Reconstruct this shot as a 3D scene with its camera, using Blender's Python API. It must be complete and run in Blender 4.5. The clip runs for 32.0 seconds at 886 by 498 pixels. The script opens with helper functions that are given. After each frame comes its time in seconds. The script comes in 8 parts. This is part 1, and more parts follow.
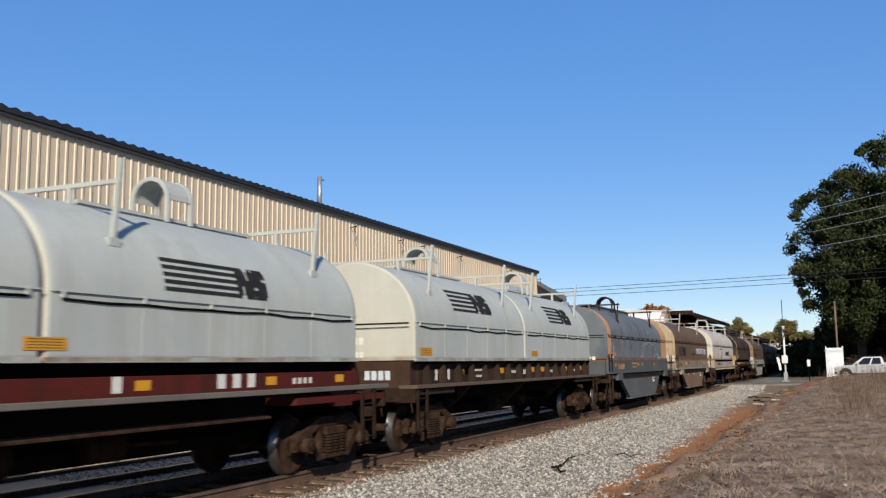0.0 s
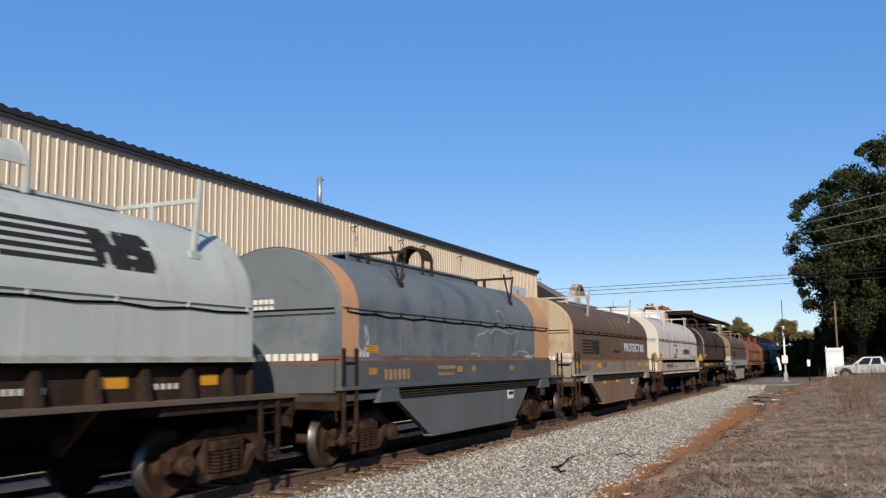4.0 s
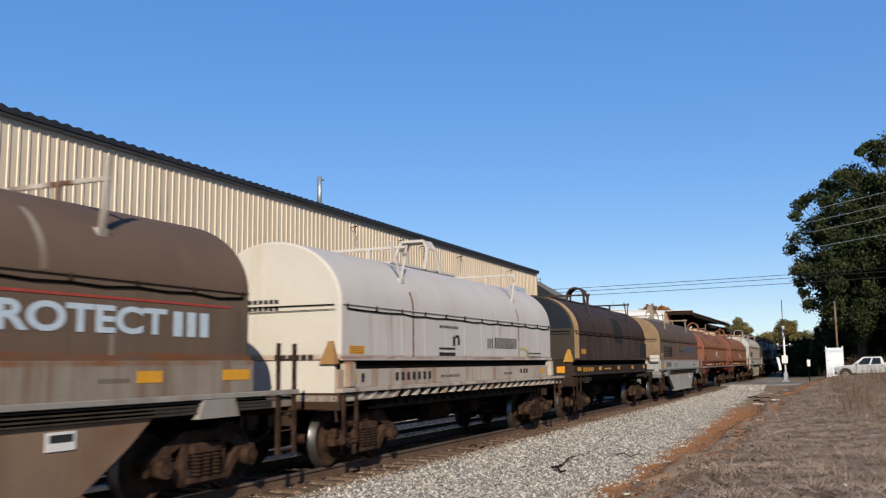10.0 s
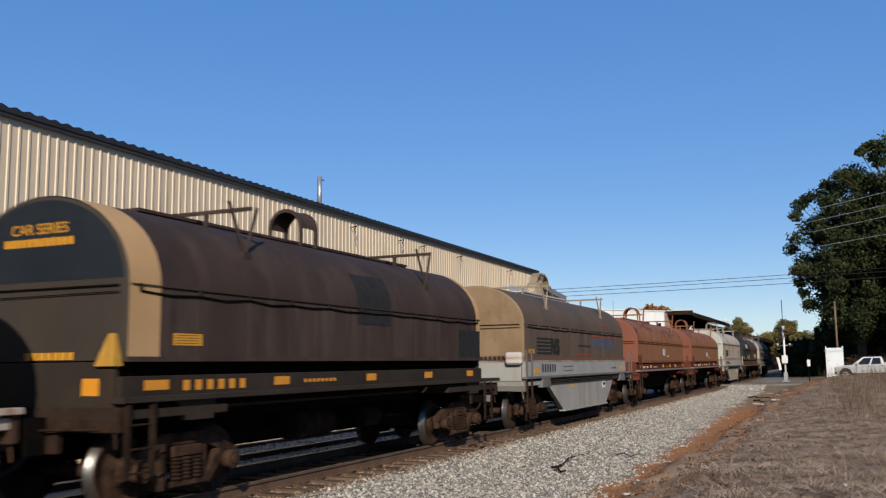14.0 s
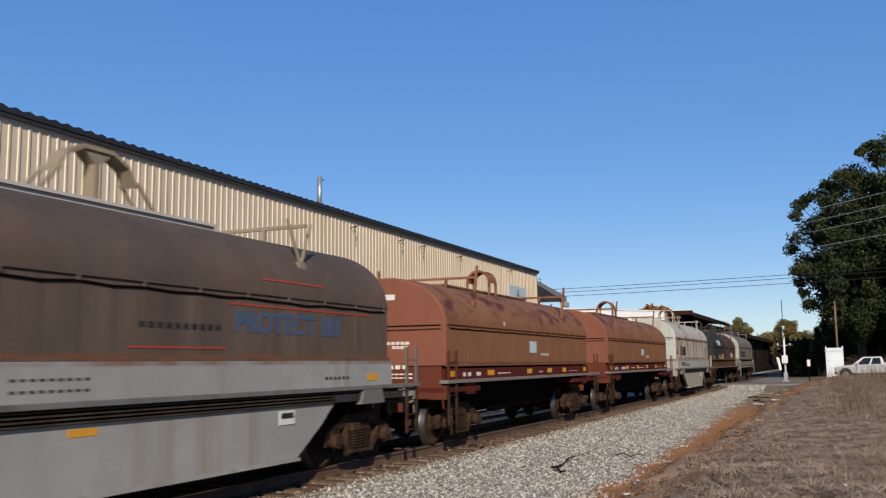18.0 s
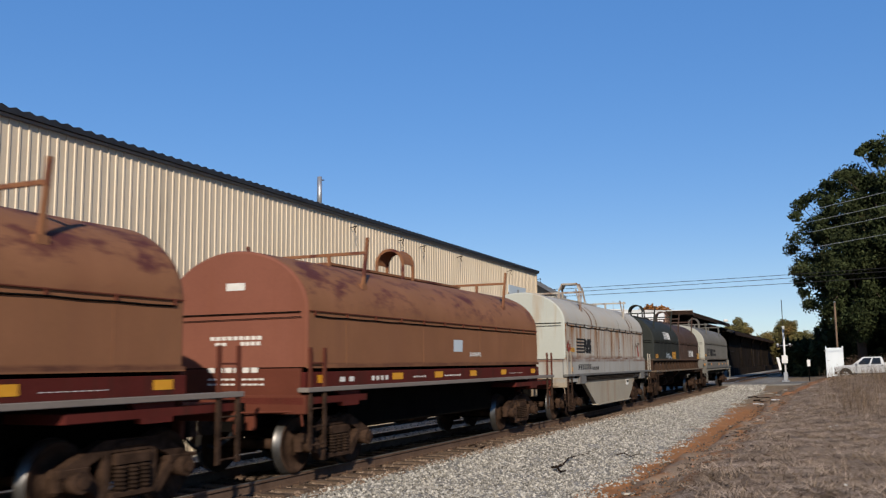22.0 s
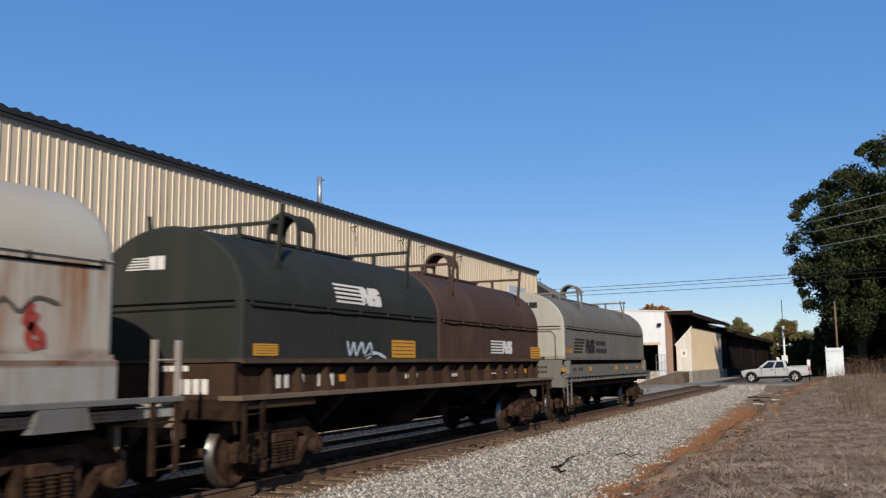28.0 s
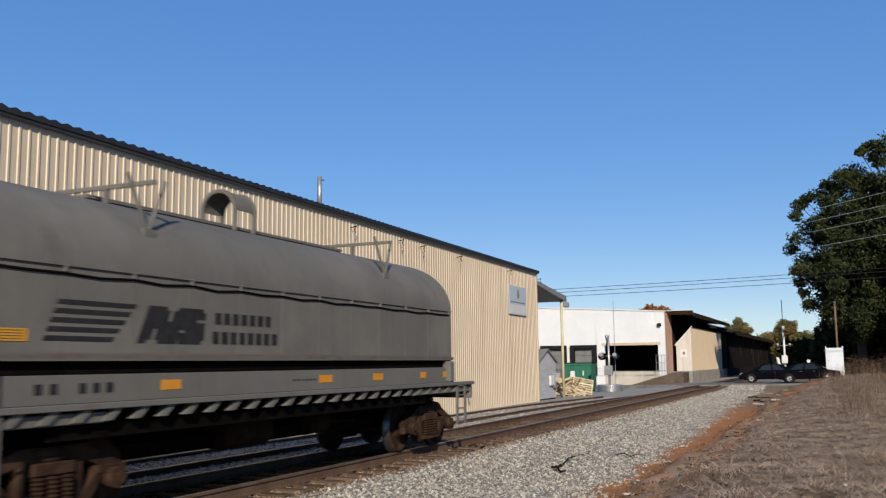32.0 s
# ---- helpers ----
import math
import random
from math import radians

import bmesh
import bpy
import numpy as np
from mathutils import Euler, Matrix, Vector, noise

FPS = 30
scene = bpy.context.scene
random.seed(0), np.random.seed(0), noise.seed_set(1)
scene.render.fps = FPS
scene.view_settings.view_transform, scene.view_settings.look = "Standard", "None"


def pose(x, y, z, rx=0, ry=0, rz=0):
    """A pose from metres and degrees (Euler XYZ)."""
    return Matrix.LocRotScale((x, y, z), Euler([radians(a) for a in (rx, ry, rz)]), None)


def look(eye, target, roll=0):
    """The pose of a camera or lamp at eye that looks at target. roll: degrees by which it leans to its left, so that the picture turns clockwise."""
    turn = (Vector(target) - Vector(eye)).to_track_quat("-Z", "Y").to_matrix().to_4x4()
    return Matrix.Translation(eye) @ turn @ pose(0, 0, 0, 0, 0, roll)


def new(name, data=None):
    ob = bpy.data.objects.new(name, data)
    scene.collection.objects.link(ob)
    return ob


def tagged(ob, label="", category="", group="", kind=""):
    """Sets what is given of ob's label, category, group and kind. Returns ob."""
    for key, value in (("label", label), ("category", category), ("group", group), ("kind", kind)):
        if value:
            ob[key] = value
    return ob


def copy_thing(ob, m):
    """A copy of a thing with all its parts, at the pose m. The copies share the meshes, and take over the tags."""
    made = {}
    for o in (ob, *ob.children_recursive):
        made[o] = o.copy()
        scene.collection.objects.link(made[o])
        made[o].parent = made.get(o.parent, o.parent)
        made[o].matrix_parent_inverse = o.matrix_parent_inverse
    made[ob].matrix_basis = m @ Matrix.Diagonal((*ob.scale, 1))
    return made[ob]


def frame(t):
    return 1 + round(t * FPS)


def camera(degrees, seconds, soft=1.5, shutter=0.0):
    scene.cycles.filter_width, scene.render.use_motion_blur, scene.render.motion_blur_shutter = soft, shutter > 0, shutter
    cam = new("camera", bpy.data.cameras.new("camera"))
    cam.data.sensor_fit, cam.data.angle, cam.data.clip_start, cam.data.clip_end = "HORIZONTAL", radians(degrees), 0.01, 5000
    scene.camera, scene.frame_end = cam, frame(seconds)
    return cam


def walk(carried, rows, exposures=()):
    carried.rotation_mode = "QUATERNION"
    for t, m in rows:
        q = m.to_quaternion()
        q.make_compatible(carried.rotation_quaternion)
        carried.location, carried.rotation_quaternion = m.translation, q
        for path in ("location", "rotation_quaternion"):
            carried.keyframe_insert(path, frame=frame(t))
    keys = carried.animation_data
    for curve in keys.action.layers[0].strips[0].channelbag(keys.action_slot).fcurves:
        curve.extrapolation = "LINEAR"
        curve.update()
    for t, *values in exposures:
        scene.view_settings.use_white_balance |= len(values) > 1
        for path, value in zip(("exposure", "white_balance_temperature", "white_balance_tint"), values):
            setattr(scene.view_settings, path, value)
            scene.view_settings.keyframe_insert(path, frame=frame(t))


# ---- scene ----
# The camera stands on its tripod beside the line; +y runs along the track away from it.
cam = camera(52.21, 32.0, 1.3, 0.5)
EYE = (0.0, 0.0, 1.72)
RIGHT, FWD = Vector((0.91549, 0.40216, -0.0119)), Vector((-0.3976, 0.90884, 0.12616))
UP = RIGHT.cross(FWD)
VIEW = Matrix.Translation(EYE) @ Matrix((RIGHT, UP, -FWD)).transposed().to_4x4()
walk(cam, [(0.0, VIEW), (32.0, VIEW)], [(0.0, 0.48), (10.1, 0.48), (10.95, 0.32), (32.0, 0.32)])

# ---- light: a low, clear sun from behind the camera's left shoulder ----
SUN_AZ, SUN_EL = 27.5, 26.0
sun_dir = Vector((math.sin(radians(SUN_AZ)) * math.cos(radians(SUN_EL)), -math.cos(radians(SUN_AZ)) * math.cos(radians(SUN_EL)), math.sin(radians(SUN_EL))))
world = bpy.data.worlds.new("world")
scene.world = world
world.use_nodes = True
wn, wl = world.node_tree.nodes, world.node_tree.links
sky = wn.new("ShaderNodeTexSky")
sky.sky_type, sky.sun_disc = "NISHITA", False
sky.sun_elevation, sky.sun_rotation = radians(SUN_EL), radians(180 - SUN_AZ)
sky.altitude, sky.air_density, sky.dust_density, sky.ozone_density = 1200.0, 1.0, 0.0, 3.0
vivid = wn.new("ShaderNodeHueSaturation")
vivid.inputs["Hue"].default_value, vivid.inputs["Saturation"].default_value = 0.513, 1.72
soft_sky = wn.new("ShaderNodeGamma")
soft_sky.inputs[1].default_value = 0.56
wl.new(sky.outputs[0], soft_sky.inputs[0])
wl.new(soft_sky.outputs[0], vivid.inputs["Color"])
veil = wn.new("ShaderNodeMix")
veil.data_type = "RGBA"
veil.inputs[0].default_value = 0.3
wl.new(vivid.outputs[0], veil.inputs[6])
veil.inputs[7].default_value = (0.33, 0.76, 1.9, 1.0)
wl.new(veil.outputs[2], wn["Background"].inputs[0])
wn["Background"].inputs[1].default_value = 0.231
lamp = bpy.data.lights.new("sun", "SUN")
lamp.energy, lamp.angle, lamp.color = 5.0, radians(0.55), (1.0, 0.88, 0.72)
new("sun", lamp).matrix_basis = look(tuple(sun_dir * 100), (0, 0, 0))


# ---- materials ----
def surf(name, c1, c2, rough=0.7, metal=0.0, scale=3.0, fine=40.0, bump=0.15, rand=0.0, island=0.0, streak=None, blotch=None, contrast=1.0, stretch=(1, 1, 1), below=None, rim=None, high=None):
    """A painted, earthy or metal surface: two colours mixed at two scales, streaks that run down, blotches, relief."""
    def toned(c):
        return tuple(0.70 * v for v in c)

    c1, c2 = toned(c1), toned(c2)
    m = bpy.data.materials.new(name)
    m.use_nodes = True
    n, l = m.node_tree.nodes, m.node_tree.links
    b = n["Principled BSDF"]
    b.inputs["Metallic"].default_value = metal
    b.inputs["Specular IOR Level"].default_value = 0.02 if rough > 0.58 else 0.4
    tc = n.new("ShaderNodeTexCoord")
    mp = n.new("ShaderNodeMapping")
    mp.inputs["Scale"].default_value = stretch
    # each object takes its own piece of the pattern
    info = n.new("ShaderNodeObjectInfo")
    shift = n.new("ShaderNodeVectorMath")
    shift.operation = "MULTIPLY_ADD"
    l.new(info.outputs["Random"], shift.inputs[0])
    shift.inputs[1].default_value = (3.0, 71.0, 0.0)
    l.new(tc.outputs["Object"], shift.inputs[2])
    l.new(shift.outputs[0], mp.inputs["Vector"])

    def noise_at(sc, detail=4.0, vec=None):
        t = n.new("ShaderNodeTexNoise")
        t.inputs["Scale"].default_value, t.inputs["Detail"].default_value, t.inputs["Roughness"].default_value = sc, detail, 0.62
        l.new(vec or mp.outputs["Vector"], t.inputs["Vector"])
        return t.outputs["Fac"]

    def ranged(sock, a, c):
        r = n.new("ShaderNodeMapRange")
        r.inputs["From Min"].default_value, r.inputs["From Max"].default_value = a, c
        l.new(sock, r.inputs["Value"])
        return r.outputs["Result"]

    def mixed(fac, a, c, how="MIX"):
        x = n.new("ShaderNodeMix")
        x.data_type, x.blend_type = "RGBA", how
        if isinstance(fac, float):
            x.inputs[0].default_value = fac
        else:
            l.new(fac, x.inputs[0])
        for k, v in ((6, a), (7, c)):
            if isinstance(v, tuple):
                x.inputs[k].default_value = (*v, 1.0)
            else:
                l.new(v, x.inputs[k])
        return x.outputs[2]

    coarse, grain = noise_at(scale, 5.0), noise_at(fine, 3.0)
    w = 0.24 / contrast
    add = n.new("ShaderNodeMath")
    add.operation = "MULTIPLY_ADD"
    l.new(grain, add.inputs[0])
    add.inputs[1].default_value = 0.45
    l.new(coarse, add.inputs[2])
    col = mixed(ranged(add.outputs[0], 0.725 - w, 0.725 + w), c1, c2)
    if streak:
        sc, colour, lo, hi = streak
        mp2 = n.new("ShaderNodeMapping")
        mp2.inputs["Scale"].default_value = (sc, sc, sc * 0.07)
        l.new(shift.outputs[0], mp2.inputs["Vector"])
        col = mixed(ranged(noise_at(1.0, 4.0, mp2.outputs["Vector"]), lo, hi), col, toned(colour))
    if blotch:
        sc, colour, lo, hi = blotch
        col = mixed(ranged(noise_at(sc, 6.0), lo, hi), col, toned(colour))
    if below or rim or high:
        sep = n.new("ShaderNodeSeparateXYZ")
        l.new(tc.outputs["Object"], sep.inputs[0])

        def times(a, c):
            t = n.new("ShaderNodeMath")
            t.operation = "MULTIPLY"
            l.new(a, t.inputs[0])
            l.new(c, t.inputs[1])
            return t.outputs[0]
    if high:
        # stains that thicken towards the ridge and run down the hood
        sc, colour, lo, hi, z0, z1 = high
        mp4 = n.new("ShaderNodeMapping")
        mp4.inputs["Scale"].default_value = (sc * 1.3, sc * 0.7, sc * 1.6)
        l.new(shift.outputs[0], mp4.inputs["Vector"])
        col = mixed(times(ranged(noise_at(1.0, 6.0, mp4.outputs["Vector"]), lo, hi), ranged(sep.outputs["Z"], z0, z1)), col, toned(colour))
    if below:
        # runs that start at the seam and thin out downwards
        sc, colour, lo, hi, seam = below
        mp3 = n.new("ShaderNodeMapping")
        mp3.inputs["Scale"].default_value = (sc * 0.4, sc, sc * 0.09)
        l.new(shift.outputs[0], mp3.inputs["Vector"])
        runs = times(ranged(noise_at(1.0, 5.0, mp3.outputs["Vector"]), lo, hi), ranged(sep.outputs["Z"], seam + 0.015, seam - 0.01))
        col = mixed(times(runs, ranged(sep.outputs["Z"], 1.2, seam - 0.2)), col, toned(colour))
    if rim:
        # rust along an edge at one height
        z, wide, colour = rim
        up, down = ranged(sep.outputs["Z"], z - wide, z - 0.4 * wide), ranged(sep.outputs["Z"], z + wide, z + 0.3 * wide)
        col = mixed(times(times(up, down), ranged(noise_at(1.4, 6.0), 0.3, 0.7)), col, toned(colour))
    if rand or island:
        src = n.new("ShaderNodeObjectInfo").outputs["Random"] if rand else n.new("ShaderNodeNewGeometry").outputs["Random Per Island"]
        amount = rand or island
        hs = n.new("ShaderNodeHueSaturation")
        r = n.new("ShaderNodeMapRange")
        r.inputs["To Min"].default_value, r.inputs["To Max"].default_value = 1 - amount, 1 + amount
        l.new(src, r.inputs["Value"])
        l.new(r.outputs["Result"], hs.inputs["Value"])
        l.new(col, hs.inputs["Color"])
        col = hs.outputs["Color"]
    l.new(col, b.inputs["Base Color"])
    rr = n.new("ShaderNodeMapRange")
    rr.inputs["To Min"].default_value, rr.inputs["To Max"].default_value = max(0.05, rough - 0.12), min(1.0, rough + 0.1)
    l.new(grain, rr.inputs["Value"])
    l.new(rr.outputs["Result"], b.inputs["Roughness"])
    if bump:
        bp = n.new("ShaderNodeBump")
        bp.inputs["Strength"].default_value, bp.inputs["Distance"].default_value = bump, 0.02
        l.new(add.outputs[0], bp.inputs["Height"])
        l.new(bp.outputs["Normal"], b.inputs["Normal"])
    return m


def plain(name, c, rough=0.6, metal=0.0):
    return surf(name, tuple(0.88 * v for v in c), tuple(min(1, 1.1 * v) for v in c), rough, metal, 2.5, 30.0, 0.05)


def glass(name, tint=(0.02, 0.025, 0.03)):
    m = bpy.data.materials.new(name)
    m.use_nodes = True
    b = m.node_tree.nodes["Principled BSDF"]
    b.inputs["Base Color"].default_value, b.inputs["Roughness"].default_value = (*tint, 1), 0.06
    b.inputs["Specular IOR Level"].default_value = 0.7
    return m


RUST = (0.16, 0.065, 0.03)
M = {
    "dark_straw": surf("rotten_dark_straw", (0.08, 0.052, 0.033), (0.24, 0.165, 0.10), 0.9, 0.0, 0.5, 9, 0.0, island=0.4),
    "rust": surf("rusty_steel", (0.014, 0.009, 0.007), (0.085, 0.051, 0.035), 0.85, 0.0, 4, 50, 0.4),
    "rust_run": surf("bright_rust_stain", (0.10, 0.042, 0.02), (0.2, 0.085, 0.035), 0.85, 0.0, 3, 30, 0.1),
    "rust_dark": surf("dark_rusty_steel", (0.013, 0.009, 0.007), (0.05, 0.031, 0.022), 0.85, 0.0, 4, 50, 0.4),
    # near black: on recessed car parts it puts deep shade into the colour
    "black_steel": surf("black_and_shade_steel", (0.003, 0.0028, 0.0026), (0.009, 0.0075, 0.0065), 0.9, 0.0, 3, 40, 0.3),
    "tread": surf("bright_wheel_tread", (0.11, 0.105, 0.1), (0.19, 0.185, 0.18), 0.36, 0.85, 20, 90, 0.05),
    "rail_side": surf("rusty_rail_side", (0.09, 0.056, 0.04), (0.16, 0.105, 0.075), 0.85, 0.0, 2, 30, 0.3),
    "rail_head": surf("worn_rail_head", (0.20, 0.185, 0.17), (0.33, 0.31, 0.29), 0.42, 0.75, 1, 60, 0.05),
    "tie": surf("weathered_tie_wood", (0.07, 0.05, 0.038), (0.17, 0.12, 0.085), 0.95, 0.0, 5, 60, 0.6, rand=0.25, stretch=(0.3, 3, 3)),
    "ballast": surf("grey_ballast", (0.24, 0.225, 0.195), (0.46, 0.435, 0.385), 0.95, 0.0, 9, 60, 0.5, island=0.6),
    "ballast_rusty": surf("rust_stained_ballast", (0.15, 0.10, 0.07), (0.27, 0.2, 0.15), 0.95, 0.0, 9, 60, 0.5, island=0.4),
    # stone colour lowered to carry the train's shade between the rails
    "bed_dark": surf("shade_dark_ballast", (0.03, 0.023, 0.018), (0.075, 0.056, 0.043), 0.95, 0.0, 9, 60, 0.5, island=0.4),
    "straw": surf("dead_straw", (0.29, 0.205, 0.135), (0.74, 0.575, 0.43), 0.9, 0.0, 0.5, 9, 0.0, island=0.35),
    "weed": surf("dry_weed_stalk", (0.09, 0.065, 0.045), (0.22, 0.155, 0.105), 0.9, 0.0, 1.2, 30, 0.0, island=0.3),
    "clod": surf("red_clay_clod", (0.28, 0.11, 0.045), (0.44, 0.21, 0.10), 0.95, 0.0, 4, 40, 0.5, island=0.2),
    "asphalt": surf("grey_asphalt", (0.14, 0.13, 0.115), (0.25, 0.235, 0.21), 0.92, 0.0, 0.7, 50, 0.4, blotch=(0.5, (0.3, 0.26, 0.21), 0.5, 0.68)),
    "concrete": surf("stained_concrete", (0.27, 0.25, 0.22), (0.42, 0.39, 0.35), 0.92, 0.0, 1.1, 30, 0.25, streak=(3.0, (0.12, 0.11, 0.1), 0.55, 0.75)),
    "concrete_pale": surf("pale_concrete", (0.48, 0.44, 0.36), (0.62, 0.58, 0.5), 0.9, 0.0, 1.1, 30, 0.2, streak=(3.0, (0.3, 0.27, 0.22), 0.56, 0.78)),
    "tan_metal": surf("beige_wall_panel", (0.635, 0.52, 0.375), (0.715, 0.6, 0.445), 0.5, 0.0, 0.5, 12, 0.03, streak=(2.2, (0.47, 0.375, 0.26), 0.54, 0.8)),
    "tan_wall": surf("cream_stucco", (0.92, 0.73, 0.5), (1.0, 0.82, 0.59), 0.8, 0.0, 0.6, 20, 0.05),
    "dark_trim": surf("black_eave_trim", (0.018, 0.018, 0.02), (0.04, 0.04, 0.042), 0.55, 0.3, 2, 30, 0.05),
    "grey_trim": plain("grey_gutter", (0.25, 0.25, 0.25), 0.5),
    "white_wall": surf("white_painted_block", (0.71, 0.73, 0.75), (0.82, 0.84, 0.86), 0.75, 0.0, 0.5, 20, 0.06, streak=(1.6, (0.62, 0.61, 0.58), 0.6, 0.85)),
    "white": surf("white_paint", (0.7, 0.69, 0.66), (0.8, 0.79, 0.77), 0.55, 0.0, 2, 30, 0.04),
    "cream_trim": plain("cream_trim", (0.62, 0.5, 0.36), 0.7),
    # near black: an unlit room's shadow put into the surface colour
    "shadow_interior": plain("shadow_dark_interior", (0.03, 0.03, 0.03), 0.9),
    "dock_door": surf("grey_dock_door", (0.16, 0.16, 0.16), (0.24, 0.24, 0.24), 0.6, 0.0, 2, 30, 0.05),
    "rubber": plain("black_rubber", (0.02, 0.02, 0.02), 0.8),
    # dark for canopy and tree shade; the pale streaks are painted sunlit patches
    "shade_boards": surf("shaded_brown_boards", (0.008, 0.006, 0.005), (0.024, 0.018, 0.014), 0.95, 0.0, 1.0, 20, 0.2, streak=(0.6, (0.12, 0.09, 0.065), 0.6, 0.7)),
    "dirt": surf("dark_packed_dirt", (0.075, 0.058, 0.045), (0.17, 0.13, 0.1), 0.95, 0.0, 1.0, 20, 0.5),
    "alloy": surf("silver_wheel_paint", (0.66, 0.66, 0.66), (0.78, 0.78, 0.78), 0.35, 0.2, 2, 20, 0.0),
    "green": surf("green_skip_paint", (0.018, 0.13, 0.075), (0.035, 0.19, 0.115), 0.5, 0.0, 2, 30, 0.08, streak=(4, (0.05, 0.06, 0.04), 0.58, 0.75)),
    "shed": surf("grey_lap_siding", (0.46, 0.465, 0.475), (0.58, 0.585, 0.595), 0.65, 0.0, 2, 30, 0.05),
    "sheet": surf("pale_sheet_siding", (0.62, 0.6, 0.55), (0.72, 0.7, 0.65), 0.7, 0.0, 1, 30, 0.05, streak=(5.0, (0.5, 0.48, 0.44), 0.5, 0.75)),
    "salmon_brick": surf("weathered_salmon_brick", (0.5, 0.3, 0.22), (0.66, 0.43, 0.33), 0.9, 0.0, 2, 30, 0.2),
    "walkway": surf("oily_brown_walkway_steel", (0.035, 0.028, 0.022), (0.075, 0.06, 0.048), 0.85, 0.0, 3, 40, 0.2),
    "sign_white": surf("cool_white_board_paint", (0.74, 0.8, 0.84), (0.84, 0.9, 0.94), 0.6, 0.0, 1, 20, 0.03),
    "yellow_post": plain("faded_yellow_paint", (0.6, 0.55, 0.36), 0.6),
    "pallet": surf("raw_pallet_wood", (0.5, 0.38, 0.23), (0.72, 0.6, 0.42), 0.85, 0.0, 6, 40, 0.2, rand=0.25),
    "galv": surf("galvanised_steel", (0.42, 0.43, 0.44), (0.6, 0.61, 0.62), 0.42, 0.7, 6, 60, 0.05),
    "pole_wood": surf("grey_pole_wood", (0.13, 0.09, 0.065), (0.24, 0.17, 0.12), 0.95, 0.0, 3, 40, 0.3, stretch=(4, 4, 0.3)),
    "wire": plain("black_cable", (0.03, 0.03, 0.032), 0.6),
    "wire_pale": plain("bare_aluminium_wire", (0.5, 0.49, 0.46), 0.5),
    "bark": surf("grey_bark", (0.05, 0.04, 0.03), (0.12, 0.095, 0.075), 0.95, 0.0, 5, 40, 0.6, stretch=(3, 3, 0.5)),
    "leaf_oak": surf("dark_oak_leaf", (0.017, 0.026, 0.0115), (0.066, 0.08, 0.035), 0.6, 0.0, 0.35, 6, 0.0, island=0.45, blotch=(0.22, (0.075, 0.055, 0.025), 0.56, 0.74)),
    "leaf_autumn": surf("autumn_leaf", (0.1, 0.1, 0.04), (0.2, 0.165, 0.065), 0.7, 0.0, 0.25, 6, 0.0, island=0.4, blotch=(0.15, (0.25, 0.13, 0.04), 0.5, 0.7)),
    "leaf_orange": surf("orange_leaf", (0.2, 0.08, 0.025), (0.33, 0.15, 0.05), 0.7, 0.0, 0.5, 6, 0.0, island=0.35),
    "leaf_shrub": surf("bare_brown_shrub", (0.05, 0.035, 0.025), (0.11, 0.075, 0.055), 0.9, 0.0, 0.5, 6, 0.0, island=0.4),
    "silver_paint": surf("silver_car_paint", (0.52, 0.525, 0.53), (0.6, 0.605, 0.61), 0.35, 0.25, 1, 20, 0.0),
    "black_paint": surf("black_car_paint", (0.003, 0.003, 0.005), (0.006, 0.006, 0.009), 0.15, 0.0, 1, 20, 0.0),
    "chrome": surf("bright_chrome", (0.6, 0.6, 0.62), (0.7, 0.7, 0.72), 0.15, 1.0, 4, 30, 0.0),
    "glass": glass("dark_car_glass"),
    "lens_white": plain("clear_lamp_lens", (0.75, 0.75, 0.75), 0.15),
    "lens_red": plain("red_lamp_lens", (0.45, 0.02, 0.02), 0.2),
    "mark_white": surf("white_stencil", (0.62, 0.61, 0.58), (0.75, 0.74, 0.71), 0.7, 0.0, 12, 60, 0.0),
    "mark_black": surf("black_stencil", (0.02, 0.021, 0.023), (0.04, 0.04, 0.042), 0.7, 0.0, 8, 60, 0.0),
    "mark_faded": surf("faded_dark_stencil", (0.075, 0.065, 0.055), (0.13, 0.11, 0.09), 0.7, 0.0, 12, 60, 0.0),
    "mark_yellow": surf("yellow_reflector", (0.6, 0.275, 0.012), (0.7, 0.34, 0.02), 0.5, 0.0, 8, 60, 0.0),
    "mark_orange": surf("orange_reflector", (0.6, 0.24, 0.015), (0.7, 0.3, 0.025), 0.5, 0.0, 8, 60, 0.0),
    "mark_blue": surf("pale_blue_stencil", (0.40, 0.50, 0.58), (0.56, 0.64, 0.70), 0.7, 0.0, 8, 60, 0.0),
    "mark_darkblue": surf("faded_blue_stencil", (0.05, 0.09, 0.17), (0.08, 0.12, 0.2), 0.7, 0.0, 8, 60, 0.0),
    "mark_red": surf("faded_red_stencil", (0.3, 0.05, 0.04), (0.4, 0.08, 0.06), 0.7, 0.0, 8, 60, 0.0),
    "sign_blue": surf("pale_blue_sign", (0.50, 0.58, 0.64), (0.58, 0.65, 0.7), 0.4, 0.0, 1, 20, 0.0),
}

M["black_paint"].node_tree.nodes["Principled BSDF"].inputs["Specular IOR Level"].default_value = 0.06


# ---- mesh helpers ----
def part(name, bm, material, parent=None, label=""):
    """Links a bmesh as one mesh object, under a thing or a part."""
    me = bpy.data.meshes.new(name)
    bm.to_mesh(me)
    bm.free()
    for mm in material if isinstance(material, (list, tuple)) else [material]:
        me.materials.append(mm)
    ob = new(name, me)
    ob.parent = parent
    if label:
        tagged(ob, label)
    return ob


def again(name, src, parent, m):
    """One more object on the same mesh, under parent, at the pose m."""
    ob = new(name, src.data)
    ob.parent = parent
    ob.matrix_basis = m
    return ob


